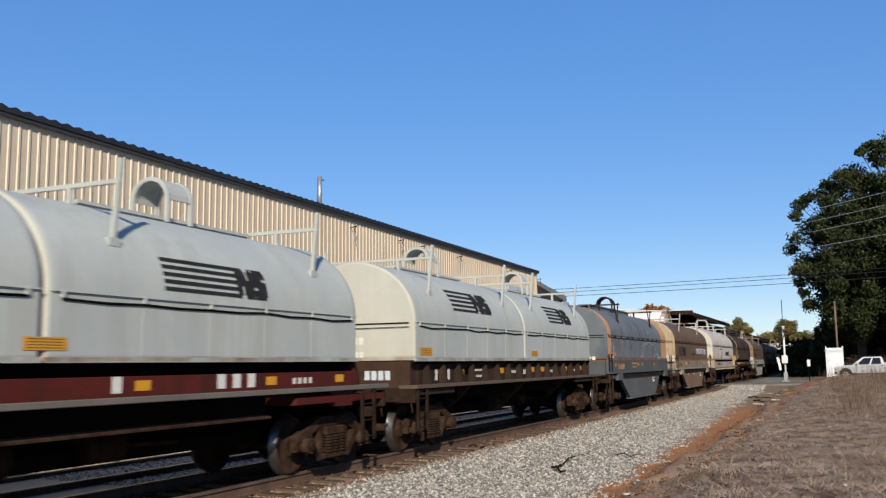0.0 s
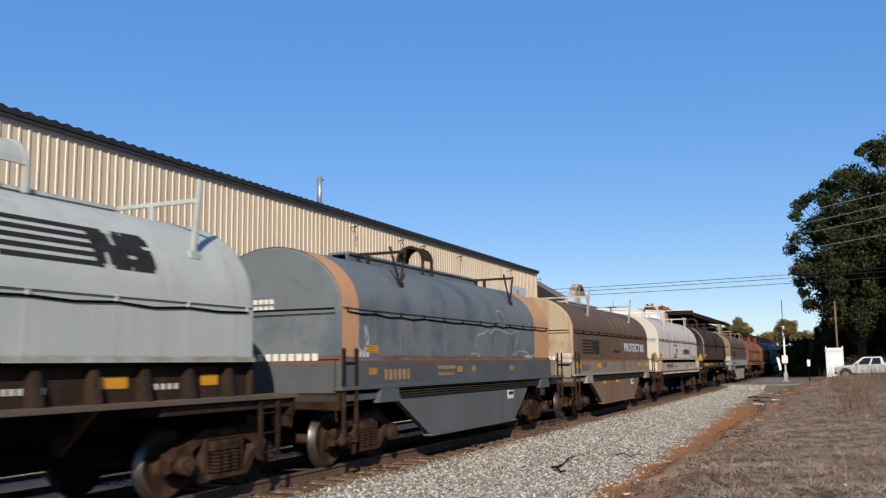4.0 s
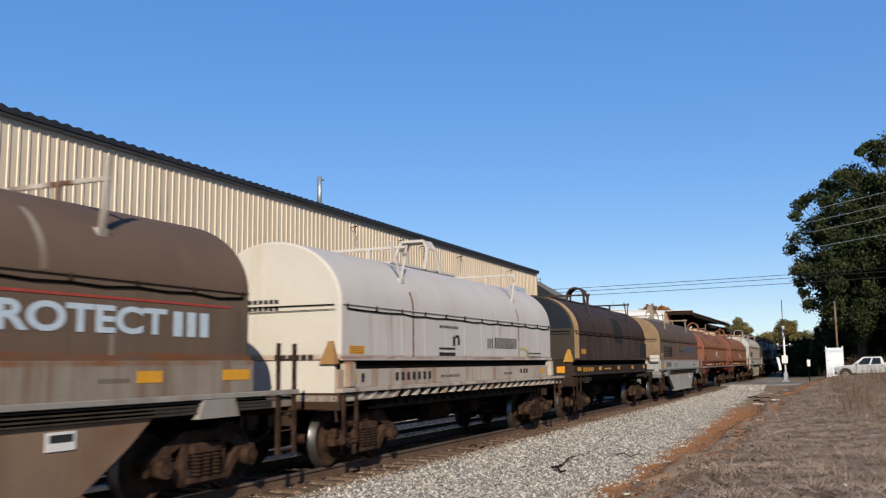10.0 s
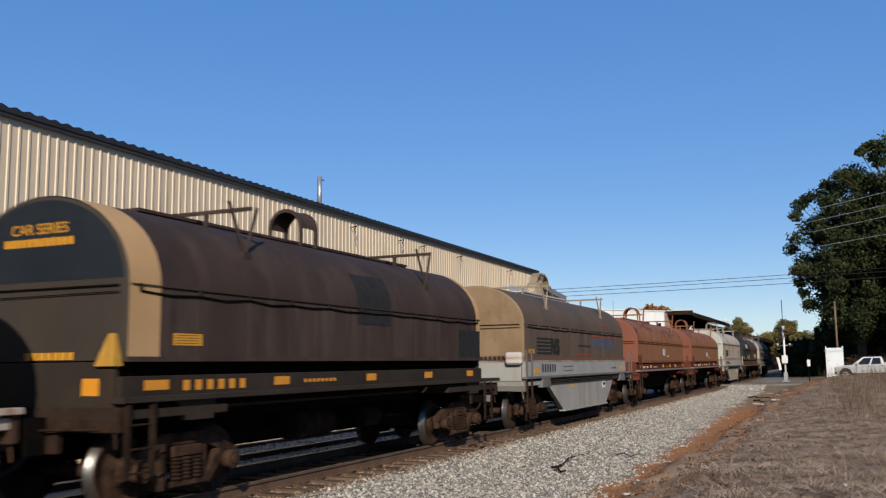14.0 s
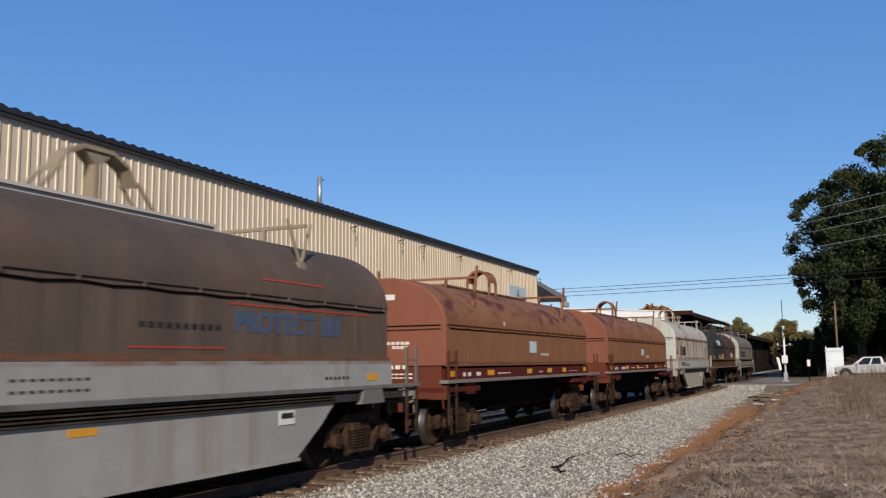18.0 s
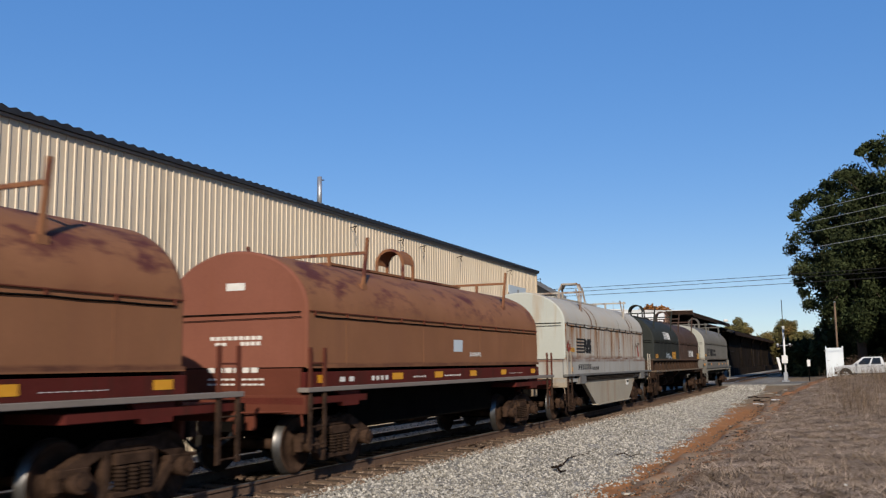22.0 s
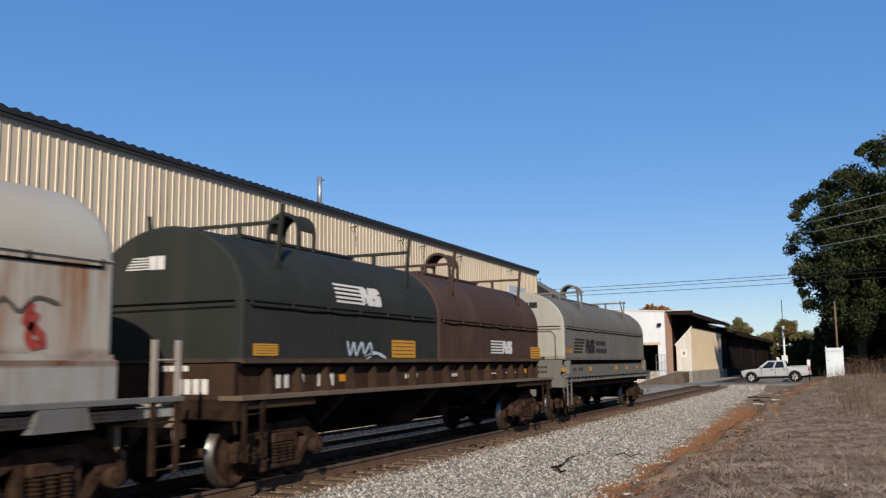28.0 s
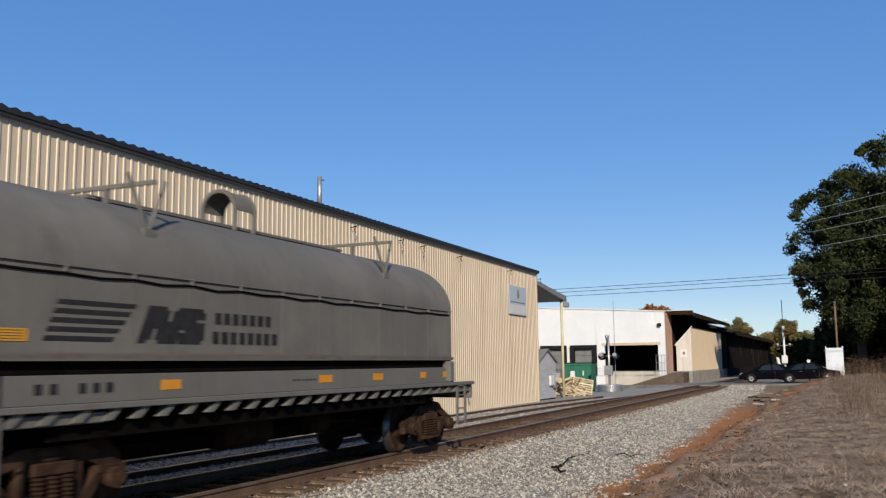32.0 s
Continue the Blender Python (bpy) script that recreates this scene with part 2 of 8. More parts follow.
def thing(name, label, category, m=None, group="", kind=""):
    ob = new(name)
    ob.empty_display_size = 0.2
    if m is not None:
        ob.matrix_basis = m
    return tagged(ob, label, category, group, kind)


def box(bm, x0, x1, y0, y1, z0, z1, bevel=0.0, mat=0):
    v = [bm.verts.new((x, y, z)) for z in (z0, z1) for y in (y0, y1) for x in (x0, x1)]
    fs = [bm.faces.new([v[i] for i in q]) for q in ((0, 2, 3, 1), (4, 5, 7, 6), (0, 1, 5, 4), (2, 6, 7, 3), (0, 4, 6, 2), (1, 3, 7, 5))]
    for f in fs:
        f.material_index = mat
    if bevel:
        es = list({e for f in fs for e in f.edges})
        bmesh.ops.bevel(bm, geom=es, offset=bevel, segments=1, affect="EDGES")
    return bm


def boxes(*rows, bevel=0.0):
    bm = bmesh.new()
    for r in rows:
        box(bm, *r, bevel=bevel)
    return bm


def rod(bm, p0, p1, r0, r1=None, n=8, mat=0):
    """A capped, tapered rod from p0 to p1."""
    p0, p1 = Vector(p0), Vector(p1)
    r1 = r0 if r1 is None else r1
    a = (p1 - p0).normalized()
    s = a.orthogonal().normalized()
    t = a.cross(s)
    rings = []
    for p, r in ((p0, r0), (p1, r1)):
        rings.append([bm.verts.new(p + (s * math.cos(2 * math.pi * k / n) + t * math.sin(2 * math.pi * k / n)) * r) for k in range(n)])
    for k in range(n):
        f = bm.faces.new((rings[0][k], rings[0][(k + 1) % n], rings[1][(k + 1) % n], rings[1][k]))
        f.smooth, f.material_index = n > 6, mat
    bm.faces.new(rings[0][::-1]).material_index = mat
    bm.faces.new(rings[1]).material_index = mat
    return bm


def rods(*rows, n=8):
    bm = bmesh.new()
    for p0, p1, r in rows:
        rod(bm, p0, p1, r, n=n)
    return bm


def pipe(bm, pts, r, n=6):
    """A bent pipe through pts."""
    rings = []
    for i, p in enumerate(pts):
        a = (Vector(pts[min(i + 1, len(pts) - 1)]) - Vector(pts[max(i - 1, 0)])).normalized()
        s = a.cross(Vector((1, 0.01, 0.02))).normalized()
        t = a.cross(s)
        rings.append([bm.verts.new(Vector(p) + (s * math.cos(2 * math.pi * k / n) + t * math.sin(2 * math.pi * k / n)) * r) for k in range(n)])
    for a, b in zip(rings, rings[1:]):
        for k in range(n):
            bm.faces.new((a[k], a[(k + 1) % n], b[(k + 1) % n], b[k])).smooth = True
    bm.faces.new(rings[0][::-1])
    bm.faces.new(rings[-1])
    return bm


def prism(bm, outline, axis, a, b, mat=0):
    """Extrudes a flat outline of (u, v) along the axis from a to b. x: (y, z); y: (x, z); z: (x, y)."""
    def at(u, v, w):
        return {"x": (w, u, v), "y": (u, w, v), "z": (u, v, w)}[axis]
    lo = [bm.verts.new(at(u, v, a)) for u, v in outline]
    hi = [bm.verts.new(at(u, v, b)) for u, v in outline]
    k = len(outline)
    fs = [bm.faces.new((lo[i], lo[(i + 1) % k], hi[(i + 1) % k], hi[i])) for i in range(k)]
    fs += [bm.faces.new(lo[::-1]), bm.faces.new(hi)]
    for f in fs:
        f.material_index = mat
    bmesh.ops.recalc_face_normals(bm, faces=fs)
    return bm


def mesh_of(name, verts, faces, material, parent=None, smooth=False):
    me = bpy.data.meshes.new(name)
    me.from_pydata(verts.tolist() if hasattr(verts, "tolist") else verts, [], faces.tolist() if hasattr(faces, "tolist") else faces)
    me.materials.append(material)
    if smooth:
        me.polygons.foreach_set("use_smooth", [True] * len(me.polygons))
    ob = new(name, me)
    ob.parent = parent
    return ob


def letters(text, size, material, name, parent, m, label="", bold=0.0):
    """Words cut flat in the built-in font, turned into a mesh."""
    cu = bpy.data.curves.new(name, "FONT")
    cu.body, cu.size, cu.align_x, cu.align_y, cu.extrude = text, size, "CENTER", "CENTER", 0.002
    cu.offset = bold
    tmp = bpy.data.objects.new(name, cu)
    scene.collection.objects.link(tmp)
    me = bpy.data.meshes.new_from_object(tmp.evaluated_get(bpy.context.evaluated_depsgraph_get()))
    bpy.data.objects.remove(tmp)
    me.materials.clear()
    me.materials.append(material)
    ob = new(name, me)
    ob.parent, ob.matrix_basis = parent, m
    if label:
        tagged(ob, label)
    return ob


def smoothstep(a, b, x):
    t = np.clip((x - a) / (b - a), 0, 1)
    return t * t * (3 - 2 * t)


# ---- the line of the track: straight along +y ----
TRACK_X = -8.99


def track_pose(y, side=0.0, z=0.0):
    return pose(TRACK_X + side, y, z)


def run(t):
    """Metres that the train has gone since the start; it slowly gains speed."""
    return 4.62 * t + 0.00775 * t * t


# ---- the ground ----
NEAR_X = [-400, -20, -14, -10.9, -10.4, -7.5, -7.2, -4.4, -3.7, -3.35, -2.95, -2.5, -1.9, 0, 6, 40, 400]
NEAR_Z = [-0.6, -0.45, -0.17, -0.24, -0.21, -0.21, -0.25, -0.52, -0.51, -0.47, -0.26, -0.2, -0.06, 0.08, 0.3, 0.8, 1.0]
FAR_X = [-400, -45, -20, -14, -11, -6.5, -3.5, 0, 8, 40, 400]
FAR_Z = [-0.6, -0.55, -0.52, -0.3, -0.12, -0.1, -0.05, 0.1, 0.22, 0.6, 1.0]


BANK_X = [-400, -20, -14, -10.9, -7.2, -5.0, -3.6, -2.6, -1.2, 1.0, 8, 40, 400]
BANK_Z = [-0.6, -0.5, -0.22, -0.22, -0.22, -0.3, -0.2, 0.18, 0.52, 0.74, 0.86, 1.0, 1.1]


def ground_z(x, y):
    """Flat beside the track, a low bank towards the road, then the road's level."""
    x = x + (0.16 * np.sin(y * 0.47 + 1.7 * np.sin(y * 0.23)) + 0.1 * np.sin(y * 1.9 + 2.1 * np.sin(y * 0.71))) * np.exp(-((x + 3.1) / 0.9) ** 2)
    near, bank, far = np.interp(x, NEAR_X, NEAR_Z), np.interp(x, BANK_X, BANK_Z), np.interp(x, FAR_X, FAR_Z)
    k, j = smoothstep(34, 58, y), smoothstep(63.5, 68, y)
    return (near * (1 - k) + bank * k) * (1 - j) + far * j


def lumps(x, y, size, seed):
    """Soft pseudo-random relief from summed waves."""
    r = np.random.RandomState(seed)
    z = 0 * x
    for _ in range(9):
        a, p, w = r.rand() * 6.283, r.rand() * 6.283, (0.5 + r.rand() * 1.2) / size
        z = z + np.sin(x * math.cos(a) * 6.283 * w + y * math.sin(a) * 6.283 * w + p)
    return z / 9


def zoned_ground():
    m = surf("earth_and_gravel", (0.17, 0.16, 0.14), (0.33, 0.31, 0.28), 0.95, 0.0, 1.5, 16, 1.0)
    n, l = m.node_tree.nodes, m.node_tree.links
    b = n["Principled BSDF"]
    gravel = b.inputs["Base Color"].links[0].from_socket
    tc = n.new("ShaderNodeTexCoord")
    sep = n.new("ShaderNodeSeparateXYZ")
    l.new(tc.outputs["Object"], sep.inputs[0])

    def noise_of(scale, detail=5.0):
        t = n.new("ShaderNodeTexNoise")
        t.inputs["Scale"].default_value, t.inputs["Detail"].default_value = scale, detail
        l.new(tc.outputs["Object"], t.inputs["Vector"])
        return t.outputs["Fac"]

    def edge(at, width, wobble, tilt=0.0):
        """0 to 1 where x passes the line, with an uneven edge; tilt lets the line swing towards -x with y."""
        a = n.new("ShaderNodeMath")
        a.operation = "MULTIPLY_ADD"
        l.new(noise_of(0.9), a.inputs[0])
        a.inputs[1].default_value = wobble
        l.new(sep.outputs["X"], a.inputs[2])
        r = n.new("ShaderNodeMapRange")
        r.inputs["From Min"].default_value, r.inputs["From Max"].default_value = at - width + wobble / 2, at + width + wobble / 2
        if tilt:
            past = n.new("ShaderNodeMapRange")
            past.inputs["From Min"].default_value, past.inputs["From Max"].default_value, past.inputs["To Max"].default_value = 19.0, 45.0, tilt
            l.new(sep.outputs["Y"], past.inputs["Value"])
            both = n.new("ShaderNodeMath")
            l.new(a.outputs[0], both.inputs[0])
            l.new(past.outputs["Result"], both.inputs[1])
            l.new(both.outputs[0], r.inputs["Value"])
        else:
            l.new(a.outputs[0], r.inputs["Value"])
        return r.outputs["Result"]

    def mixed(fac, a, c):
        x = n.new("ShaderNodeMix")
        x.data_type = "RGBA"
        l.new(fac, x.inputs[0])
        for k, v in ((6, a), (7, c)):
            if isinstance(v, tuple):
                x.inputs[k].default_value = (*(0.8 * w for w in v), 1)
            else:
                l.new(v, x.inputs[k])
        return x.outputs[2]

    def ramp(sock, a, c):
        r = n.new("ShaderNodeMapRange")
        r.inputs["From Min"].default_value, r.inputs["From Max"].default_value = a, c
        l.new(sock, r.inputs["Value"])
        return r.outputs["Result"]

    def product(a, c):
        t = n.new("ShaderNodeMath")
        t.operation = "MULTIPLY"
        l.new(a, t.inputs[0])
        l.new(c, t.inputs[1])
        return t.outputs[0]

    brown = mixed(noise_of(3.0, 8.0), (0.09, 0.066, 0.042), (0.36, 0.27, 0.18))
    raw_clay = mixed(noise_of(3.0, 8.0), (0.28, 0.12, 0.055), (0.58, 0.27, 0.12))
    clay = mixed(noise_of(2.2, 8.0), (0.2, 0.09, 0.043), (0.47, 0.23, 0.1))
    gully = mixed(noise_of(5.0, 8.0), (0.14, 0.09, 0.055), (0.44, 0.32, 0.22))
    fibre = n.new("ShaderNodeMapping")
    fibre.inputs["Scale"].default_value = (9.0, 16.0, 9.0)
    l.new(tc.outputs["Object"], fibre.inputs["Vector"])
    tangle = n.new("ShaderNodeTexNoise")
    tangle.inputs["Scale"].default_value, tangle.inputs["Detail"].default_value, tangle.inputs["Roughness"].default_value, tangle.inputs["Distortion"].default_value = 1.0, 10.0, 0.75, 1.5
    l.new(fibre.outputs["Vector"], tangle.inputs["Vector"])
    spread_out = n.new("ShaderNodeMapRange")
    spread_out.inputs["From Min"].default_value, spread_out.inputs["From Max"].default_value = 0.3, 0.7
    l.new(tangle.outputs["Fac"], spread_out.inputs["Value"])
    speckle = spread_out.outputs["Result"]
    patches = n.new("ShaderNodeMapRange")
    patches.inputs["From Min"].default_value, patches.inputs["From Max"].default_value = 0.36, 0.64
    l.new(noise_of(1.5, 8.0), patches.inputs["Value"])
    earth = mixed(patches.outputs["Result"], mixed(speckle, (0.05, 0.034, 0.024), (0.28, 0.2, 0.14)), mixed(speckle, (0.13, 0.09, 0.06), (0.64, 0.49, 0.365)))
    lot = mixed(noise_of(0.8, 8.0), (0.22, 0.205, 0.185), (0.38, 0.36, 0.32))
    bed = mixed(noise_of(2.0, 8.0), (0.11, 0.075, 0.052), (0.22, 0.16, 0.115))
    # ground under the train, its shadow put into the colour
    bed_shade = mixed(noise_of(2.0, 8.0), (0.03, 0.023, 0.018), (0.07, 0.052, 0.04))
    col = mixed(edge(-10.6, 0.2, 0.4), lot, bed_shade)
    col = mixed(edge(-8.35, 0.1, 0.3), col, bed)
    col = mixed(edge(-7.55, 0.1, 0.3), col, gravel)
    col = mixed(edge(-4.05, 0.12, 2.2, 0.85), col, clay)
    col = mixed(edge(-3.08, 0.14, 2.0), col, gully)
    col = mixed(edge(-2.6, 0.06, 2.2), col, clay)
    col = mixed(product(ramp(sep.outputs["Y"], 41.0, 47.0), edge(-4.95, 0.15, 1.2)), col, brown)
    col = mixed(edge(-2.32, 0.16, 2.4), col, earth)
    # raw clay shows along the cut edge of the bank up to the road
    slant = n.new("ShaderNodeMath")
    slant.operation, slant.inputs[1].default_value = "MULTIPLY_ADD", -0.12
    l.new(sep.outputs["Y"], slant.inputs[0])
    l.new(sep.outputs["X"], slant.inputs[2])
    ragged = n.new("ShaderNodeMath")
    ragged.operation, ragged.inputs[1].default_value = "MULTIPLY_ADD", 0.9
    l.new(noise_of(1.6), ragged.inputs[0])
    l.new(slant.outputs[0], ragged.inputs[2])
    cut = product(ramp(ragged.outputs[0], -8.35, -8.1), ramp(ragged.outputs[0], -7.2, -7.45))
    col = mixed(product(cut, ramp(sep.outputs["Y"], 45.0, 48.0)), col, raw_clay)
    l.new(col, b.inputs["Base Color"])
    return m


def build_ground():
    gx = np.concatenate([[-2500, -900, -400, -200, -120, -80, -60, -45, -35, -28], np.arange(-24, -12, 1.0), np.arange(-12, -4.6, 0.25), np.arange(-4.6, -2, 0.09), np.arange(-2, 7, 0.22), np.arange(7, 20, 1.5), [22, 28, 36, 50, 80, 140, 260, 600, 2500]])
    gy = np.concatenate([[-2500, -600, -200, -80, -40, -20, -8, 0, 5], np.arange(8, 50, 0.35), np.arange(50, 100, 1.25), np.arange(100, 260, 8), [280, 340, 450, 700, 1200, 3500]])
    X, Y = np.meshgrid(gx, gy)
    Z = ground_z(X, Y)
    rough = np.where(X > -3.2, 0.1, np.where(X > -7.4, 0.03, 0.008)) * (Y < 62) * (Y > 4)
    Z = Z + rough * lumps(X, Y, 1.3, 3) + 0.35 * rough * lumps(X, Y, 0.5, 4)
    ditch = np.exp(-((X + 3.05) / 0.4) ** 2) * (Y < 60) * (Y > 4)
    Z = Z + ditch * (0.16 * lumps(X, Y, 0.9, 8) + 0.1 * lumps(X, Y, 0.35, 9))
    v = np.stack([X.ravel(), Y.ravel(), Z.ravel()], 1)
    w = len(gx)
    idx = np.arange(len(gx) * len(gy)).reshape(len(gy), w)
    f = np.stack([idx[:-1, :-1].ravel(), idx[:-1, 1:].ravel(), idx[1:, 1:].ravel(), idx[1:, :-1].ravel()], 1)
    ob = mesh_of("ground", v, f, zoned_ground(), smooth=True)
    return tagged(ob, "bare earth, gravel, red clay and dead turf beside the railway", "ground", kind="structure")


ground = build_ground()

# ---- road over the crossing ----
ROAD = [(60, 72.2), (20, 72.0), (8, 72.0), (0, 72.0), (-3, 72.0), (-6, 72.0), (-9, 72.2), (-12, 73.6), (-15, 76.0), (-18, 78.6), (-22, 81.0), (-28, 82.6), (-36, 83.2), (-60, 83.4)]
ROAD_X = [-60, -30, -20, -14, -11.2, -6.6, -3.5, 0, 8, 40, 80]
ROAD_Z = [-0.5, -0.5, -0.44, -0.18, -0.012, -0.012, 0.05, 0.2, 0.32, 0.68, 1.1]


def road_z(x):
    return float(np.interp(x, ROAD_X, ROAD_Z))


def build_road():
    bm = bmesh.new()
    rows = []
    for i, (x, y) in enumerate(ROAD):
        a, b = Vector(ROAD[max(i - 1, 0)]), Vector(ROAD[min(i + 1, len(ROAD) - 1)])
        nrm = Vector(((b - a).y, -(b - a).x)).normalized()
        rows.append([bm.verts.new((x + nrm.x * o, y + nrm.y * o, road_z(x) + dz)) for o, dz in ((-4.0, -0.25), (-3.7, 0.0), (0, 0.03), (3.7, 0.0), (4.0, -0.25))])
    for a, b in zip(rows, rows[1:]):
        for k in range(4):
            bm.faces.new((a[k], a[k + 1], b[k + 1], b[k]))
    bmesh.ops.recalc_face_normals(bm, faces=bm.faces)
    return tagged(part("road", bm, M["asphalt"]), "worn grey asphalt road over the railway", "road", kind="structure")


build_road()


# ---- tracks ----
def rail_mesh(pts, name, parent):
    """A flat-bottomed rail along pts (x, y, z of its head), 172 mm high."""
    prof = [(-0.076, -0.172), (0.076, -0.172), (0.076, -0.16), (0.014, -0.145), (0.01, -0.05), (0.036, -0.038), (0.036, -0.006), (0.026, 0.0), (-0.026, 0.0), (-0.036, -0.006), (-0.036, -0.038), (-0.01, -0.05), (-0.014, -0.145), (-0.076, -0.16)]
    bm = bmesh.new()
    rows = [[bm.verts.new((x + u, y, z + v)) for u, v in prof] for x, y, z in pts]
    k = len(prof)
    for a, b in zip(rows, rows[1:]):
        for i in range(k):
            f = bm.faces.new((a[i], a[(i + 1) % k], b[(i + 1) % k], b[i]))
            f.material_index = 1 if i in (6, 7, 8) else 0
    bm.faces.new(rows[0])
    bm.faces.new(rows[-1][::-1])
    bmesh.ops.recalc_face_normals(bm, faces=bm.faces)
    return part(name, bm, [M["rail_side"], M["rail_head"]], parent)


main_track = thing("railway_track", "rusty steel rails spiked to weathered wooden ties in ballast", "railway track", kind="structure")
for side in (-0.7525, 0.7525):
    ys = [-40, -10, 5, 20, 40, 60] + list(range(70, 260, 10))
    rail_mesh([tuple(track_pose(y, side).translation) for y in ys], "rail", main_track)


def siding_x(y):
    """The old siding runs beside the warehouse and swings in to the main line."""
    return TRACK_X - 3.35 + 1.85 * float(smoothstep(34, 62, y))


siding = thing("siding_track", "disused rusty siding half sunk in dirt beside the warehouse", "railway track", kind="structure")
for side in (-0.75, 0.75):
    ys = [-40, -10, 5, 15, 25, 32] + list(range(35, 50 if side < 0 else 53, 2))
    rail_mesh([(siding_x(y) + side, y, -0.1) for y in ys], "rail", siding)

tie_bm = boxes((-1.3, 1.3, -0.115, 0.115, -0.2, 0.0), bevel=0.012)
tie = part("tie", tie_bm, M["tie"], main_track)
tie.matrix_basis = track_pose(8.0, 0.03, -0.168)
for k in range(1, 125):
    yy = 8.0 + 0.52 * k
    jig = random.uniform(-1, 1)
    if not 68.2 < yy < 75.8:
        again("tie", tie, main_track, track_pose(yy, 0.03 + 0.05 * jig, -0.172 + 0.006 * random.random()) @ pose(0, 0, 0, 0, 0, 1.5 * random.uniform(-1, 1)))
for k in range(60):
    yy = 6.0 + 0.6 * k
    again("tie", tie, siding, pose(siding_x(yy), yy, -0.262, 0, 0, random.uniform(-2, 2)))
for side in (-0.7525, 0.7525):
    for k in range(110):
        yy = 10.0 + 0.52 * k
        if k == 0 and side < 0:
            plate_src = part("tie_plate", boxes((-0.17, 0.17, -0.09, 0.09, 0.0, 0.022), (-0.11, -0.08, -0.05, -0.02, 0.02, 0.05), (0.08, 0.11, 0.02, 0.05, 0.02, 0.05)), M["rail_side"], main_track)
            plate_src.matrix_basis = track_pose(yy, side, -0.176)
        elif yy < 46:
            again("tie_plate", plate_src, main_track, track_pose(8.0 + 0.52 * (k + 4), side, -0.176))
crossing = boxes(*[(TRACK_X + a, TRACK_X + b, 68.3, 75.7, -0.2, -0.004) for a, b in ((-1.6, -0.83), (-0.66, 0.66), (0.83, 1.6))], bevel=0.01)
tagged(part("crossing_panel", crossing, M["asphalt"]), "dark asphalt crossing panels between the rails", "crossing", kind="structure")


# ---- loose stones and straw, scattered as stuff ----
def stones(name, count, area, size, material, seed, lift=0.0, keep=None):
    """Irregular eight-sided stones strewn over a rectangle of the ground."""
    r = np.random.RandomState(seed)
    x0, x1, y0, y1 = area
    x = x0 + (x1 - x0) * r.rand(count)
    y = y0 + (y1 - y0) * r.rand(count) ** 1.5
    if keep is not None:
        ok = keep(x, y, r)
        x, y = x[ok], y[ok]
    k = len(x)
    z = ground_z(x, y) + lift
    base = np.array([[1, 0, 0], [-1, 0, 0], [0, 1, 0], [0, -1, 0], [0, 0, 1], [0, 0, -1]], float)
    s = size * (0.55 + 0.9 * r.rand(k))
    v = base[None] * (0.6 + 0.75 * r.rand(k, 6, 1)) * s[:, None, None] * np.stack([np.ones(k), 0.65 + 0.5 * r.rand(k), 0.45 + 0.4 * r.rand(k)], 1)[:, None, :]
    v = v + (r.rand(k, 6, 3) - 0.5) * s[:, None, None] * 0.7
    a = r.rand(k) * 6.283
    c, sn = np.cos(a)[:, None], np.sin(a)[:, None]
    v = np.stack([v[..., 0] * c - v[..., 1] * sn, v[..., 0] * sn + v[..., 1] * c, v[..., 2]], 2)
    v = v + np.stack([x, y, z + 0.2 * s], 1)[:, None, :]
    tri = np.array([[0, 2, 4], [2, 1, 4], [1, 3, 4], [3, 0, 4], [2, 0, 5], [1, 2, 5], [3, 1, 5], [0, 3, 5]])
    f = (tri[None] + 6 * np.arange(k)[:, None, None]).reshape(-1, 3)
    return mesh_of(name, v.reshape(-1, 3), f, material)


grey_edge = lambda x, y, r: (x < -4.08 - 0.85 * np.clip((y - 19) / 26, 0, 1) + 0.55 * lumps(x, y, 2.4, 5) + 0.22 * r.randn(len(x))) & (x > -7.5 + 0.08 * r.randn(len(x)))
tagged(stones("ballast_stones", 78000, (-7.8, -3.2, 10.0, 62.0), 0.027, M["ballast"], 11, keep=grey_edge), "loose pale grey crushed stone on the railway shoulder", "ballast", kind="stuff")
def road_edge():
    """Gravel and crumbs thrown over the near edge of the crossing road."""
    keep = lambda x, y, r: y < 69.6 + 0.5 * lumps(x, y, 2.0, 41) + 0.4 * r.randn(len(x))
    ob = stones("road_edge_stones", 3500, (-7.4, -5.0, 62.0, 70.6), 0.05, M["ballast"], 43, lift=0.03, keep=keep)
    return tagged(ob, "coarse gravel spilled over the road's near edge", "gravel", kind="stuff")


road_edge()
tagged(stones("bed_stones", 6000, (-8.3, -7.35, 9.0, 60.0), 0.03, M["ballast_rusty"], 12, lift=0.005), "rust-stained crushed stone at the tie ends", "ballast", kind="stuff")
# stones between the rails, painted dark for the shadow of the cars
tagged(stones("oily_bed_stones", 8000, (-10.6, -8.3, 9.0, 60.0), 0.03, M["bed_dark"], 17, lift=0.005), "crushed stone between the rails, darkened to hold the train's shade", "ballast", kind="stuff")
tagged(stones("siding_stones", 7000, (-13.3, -10.7, 12.0, 50.0), 0.028, M["ballast"], 16, lift=0.0), "thin scatter of grey stone by the old siding", "ballast", kind="stuff")
tagged(stones("clay_clods", 1300, (-4.3, -2.4, 10.0, 60.0), 0.022, M["clod"], 13), "small clods of red clay along the ditch", "clay", kind="stuff")
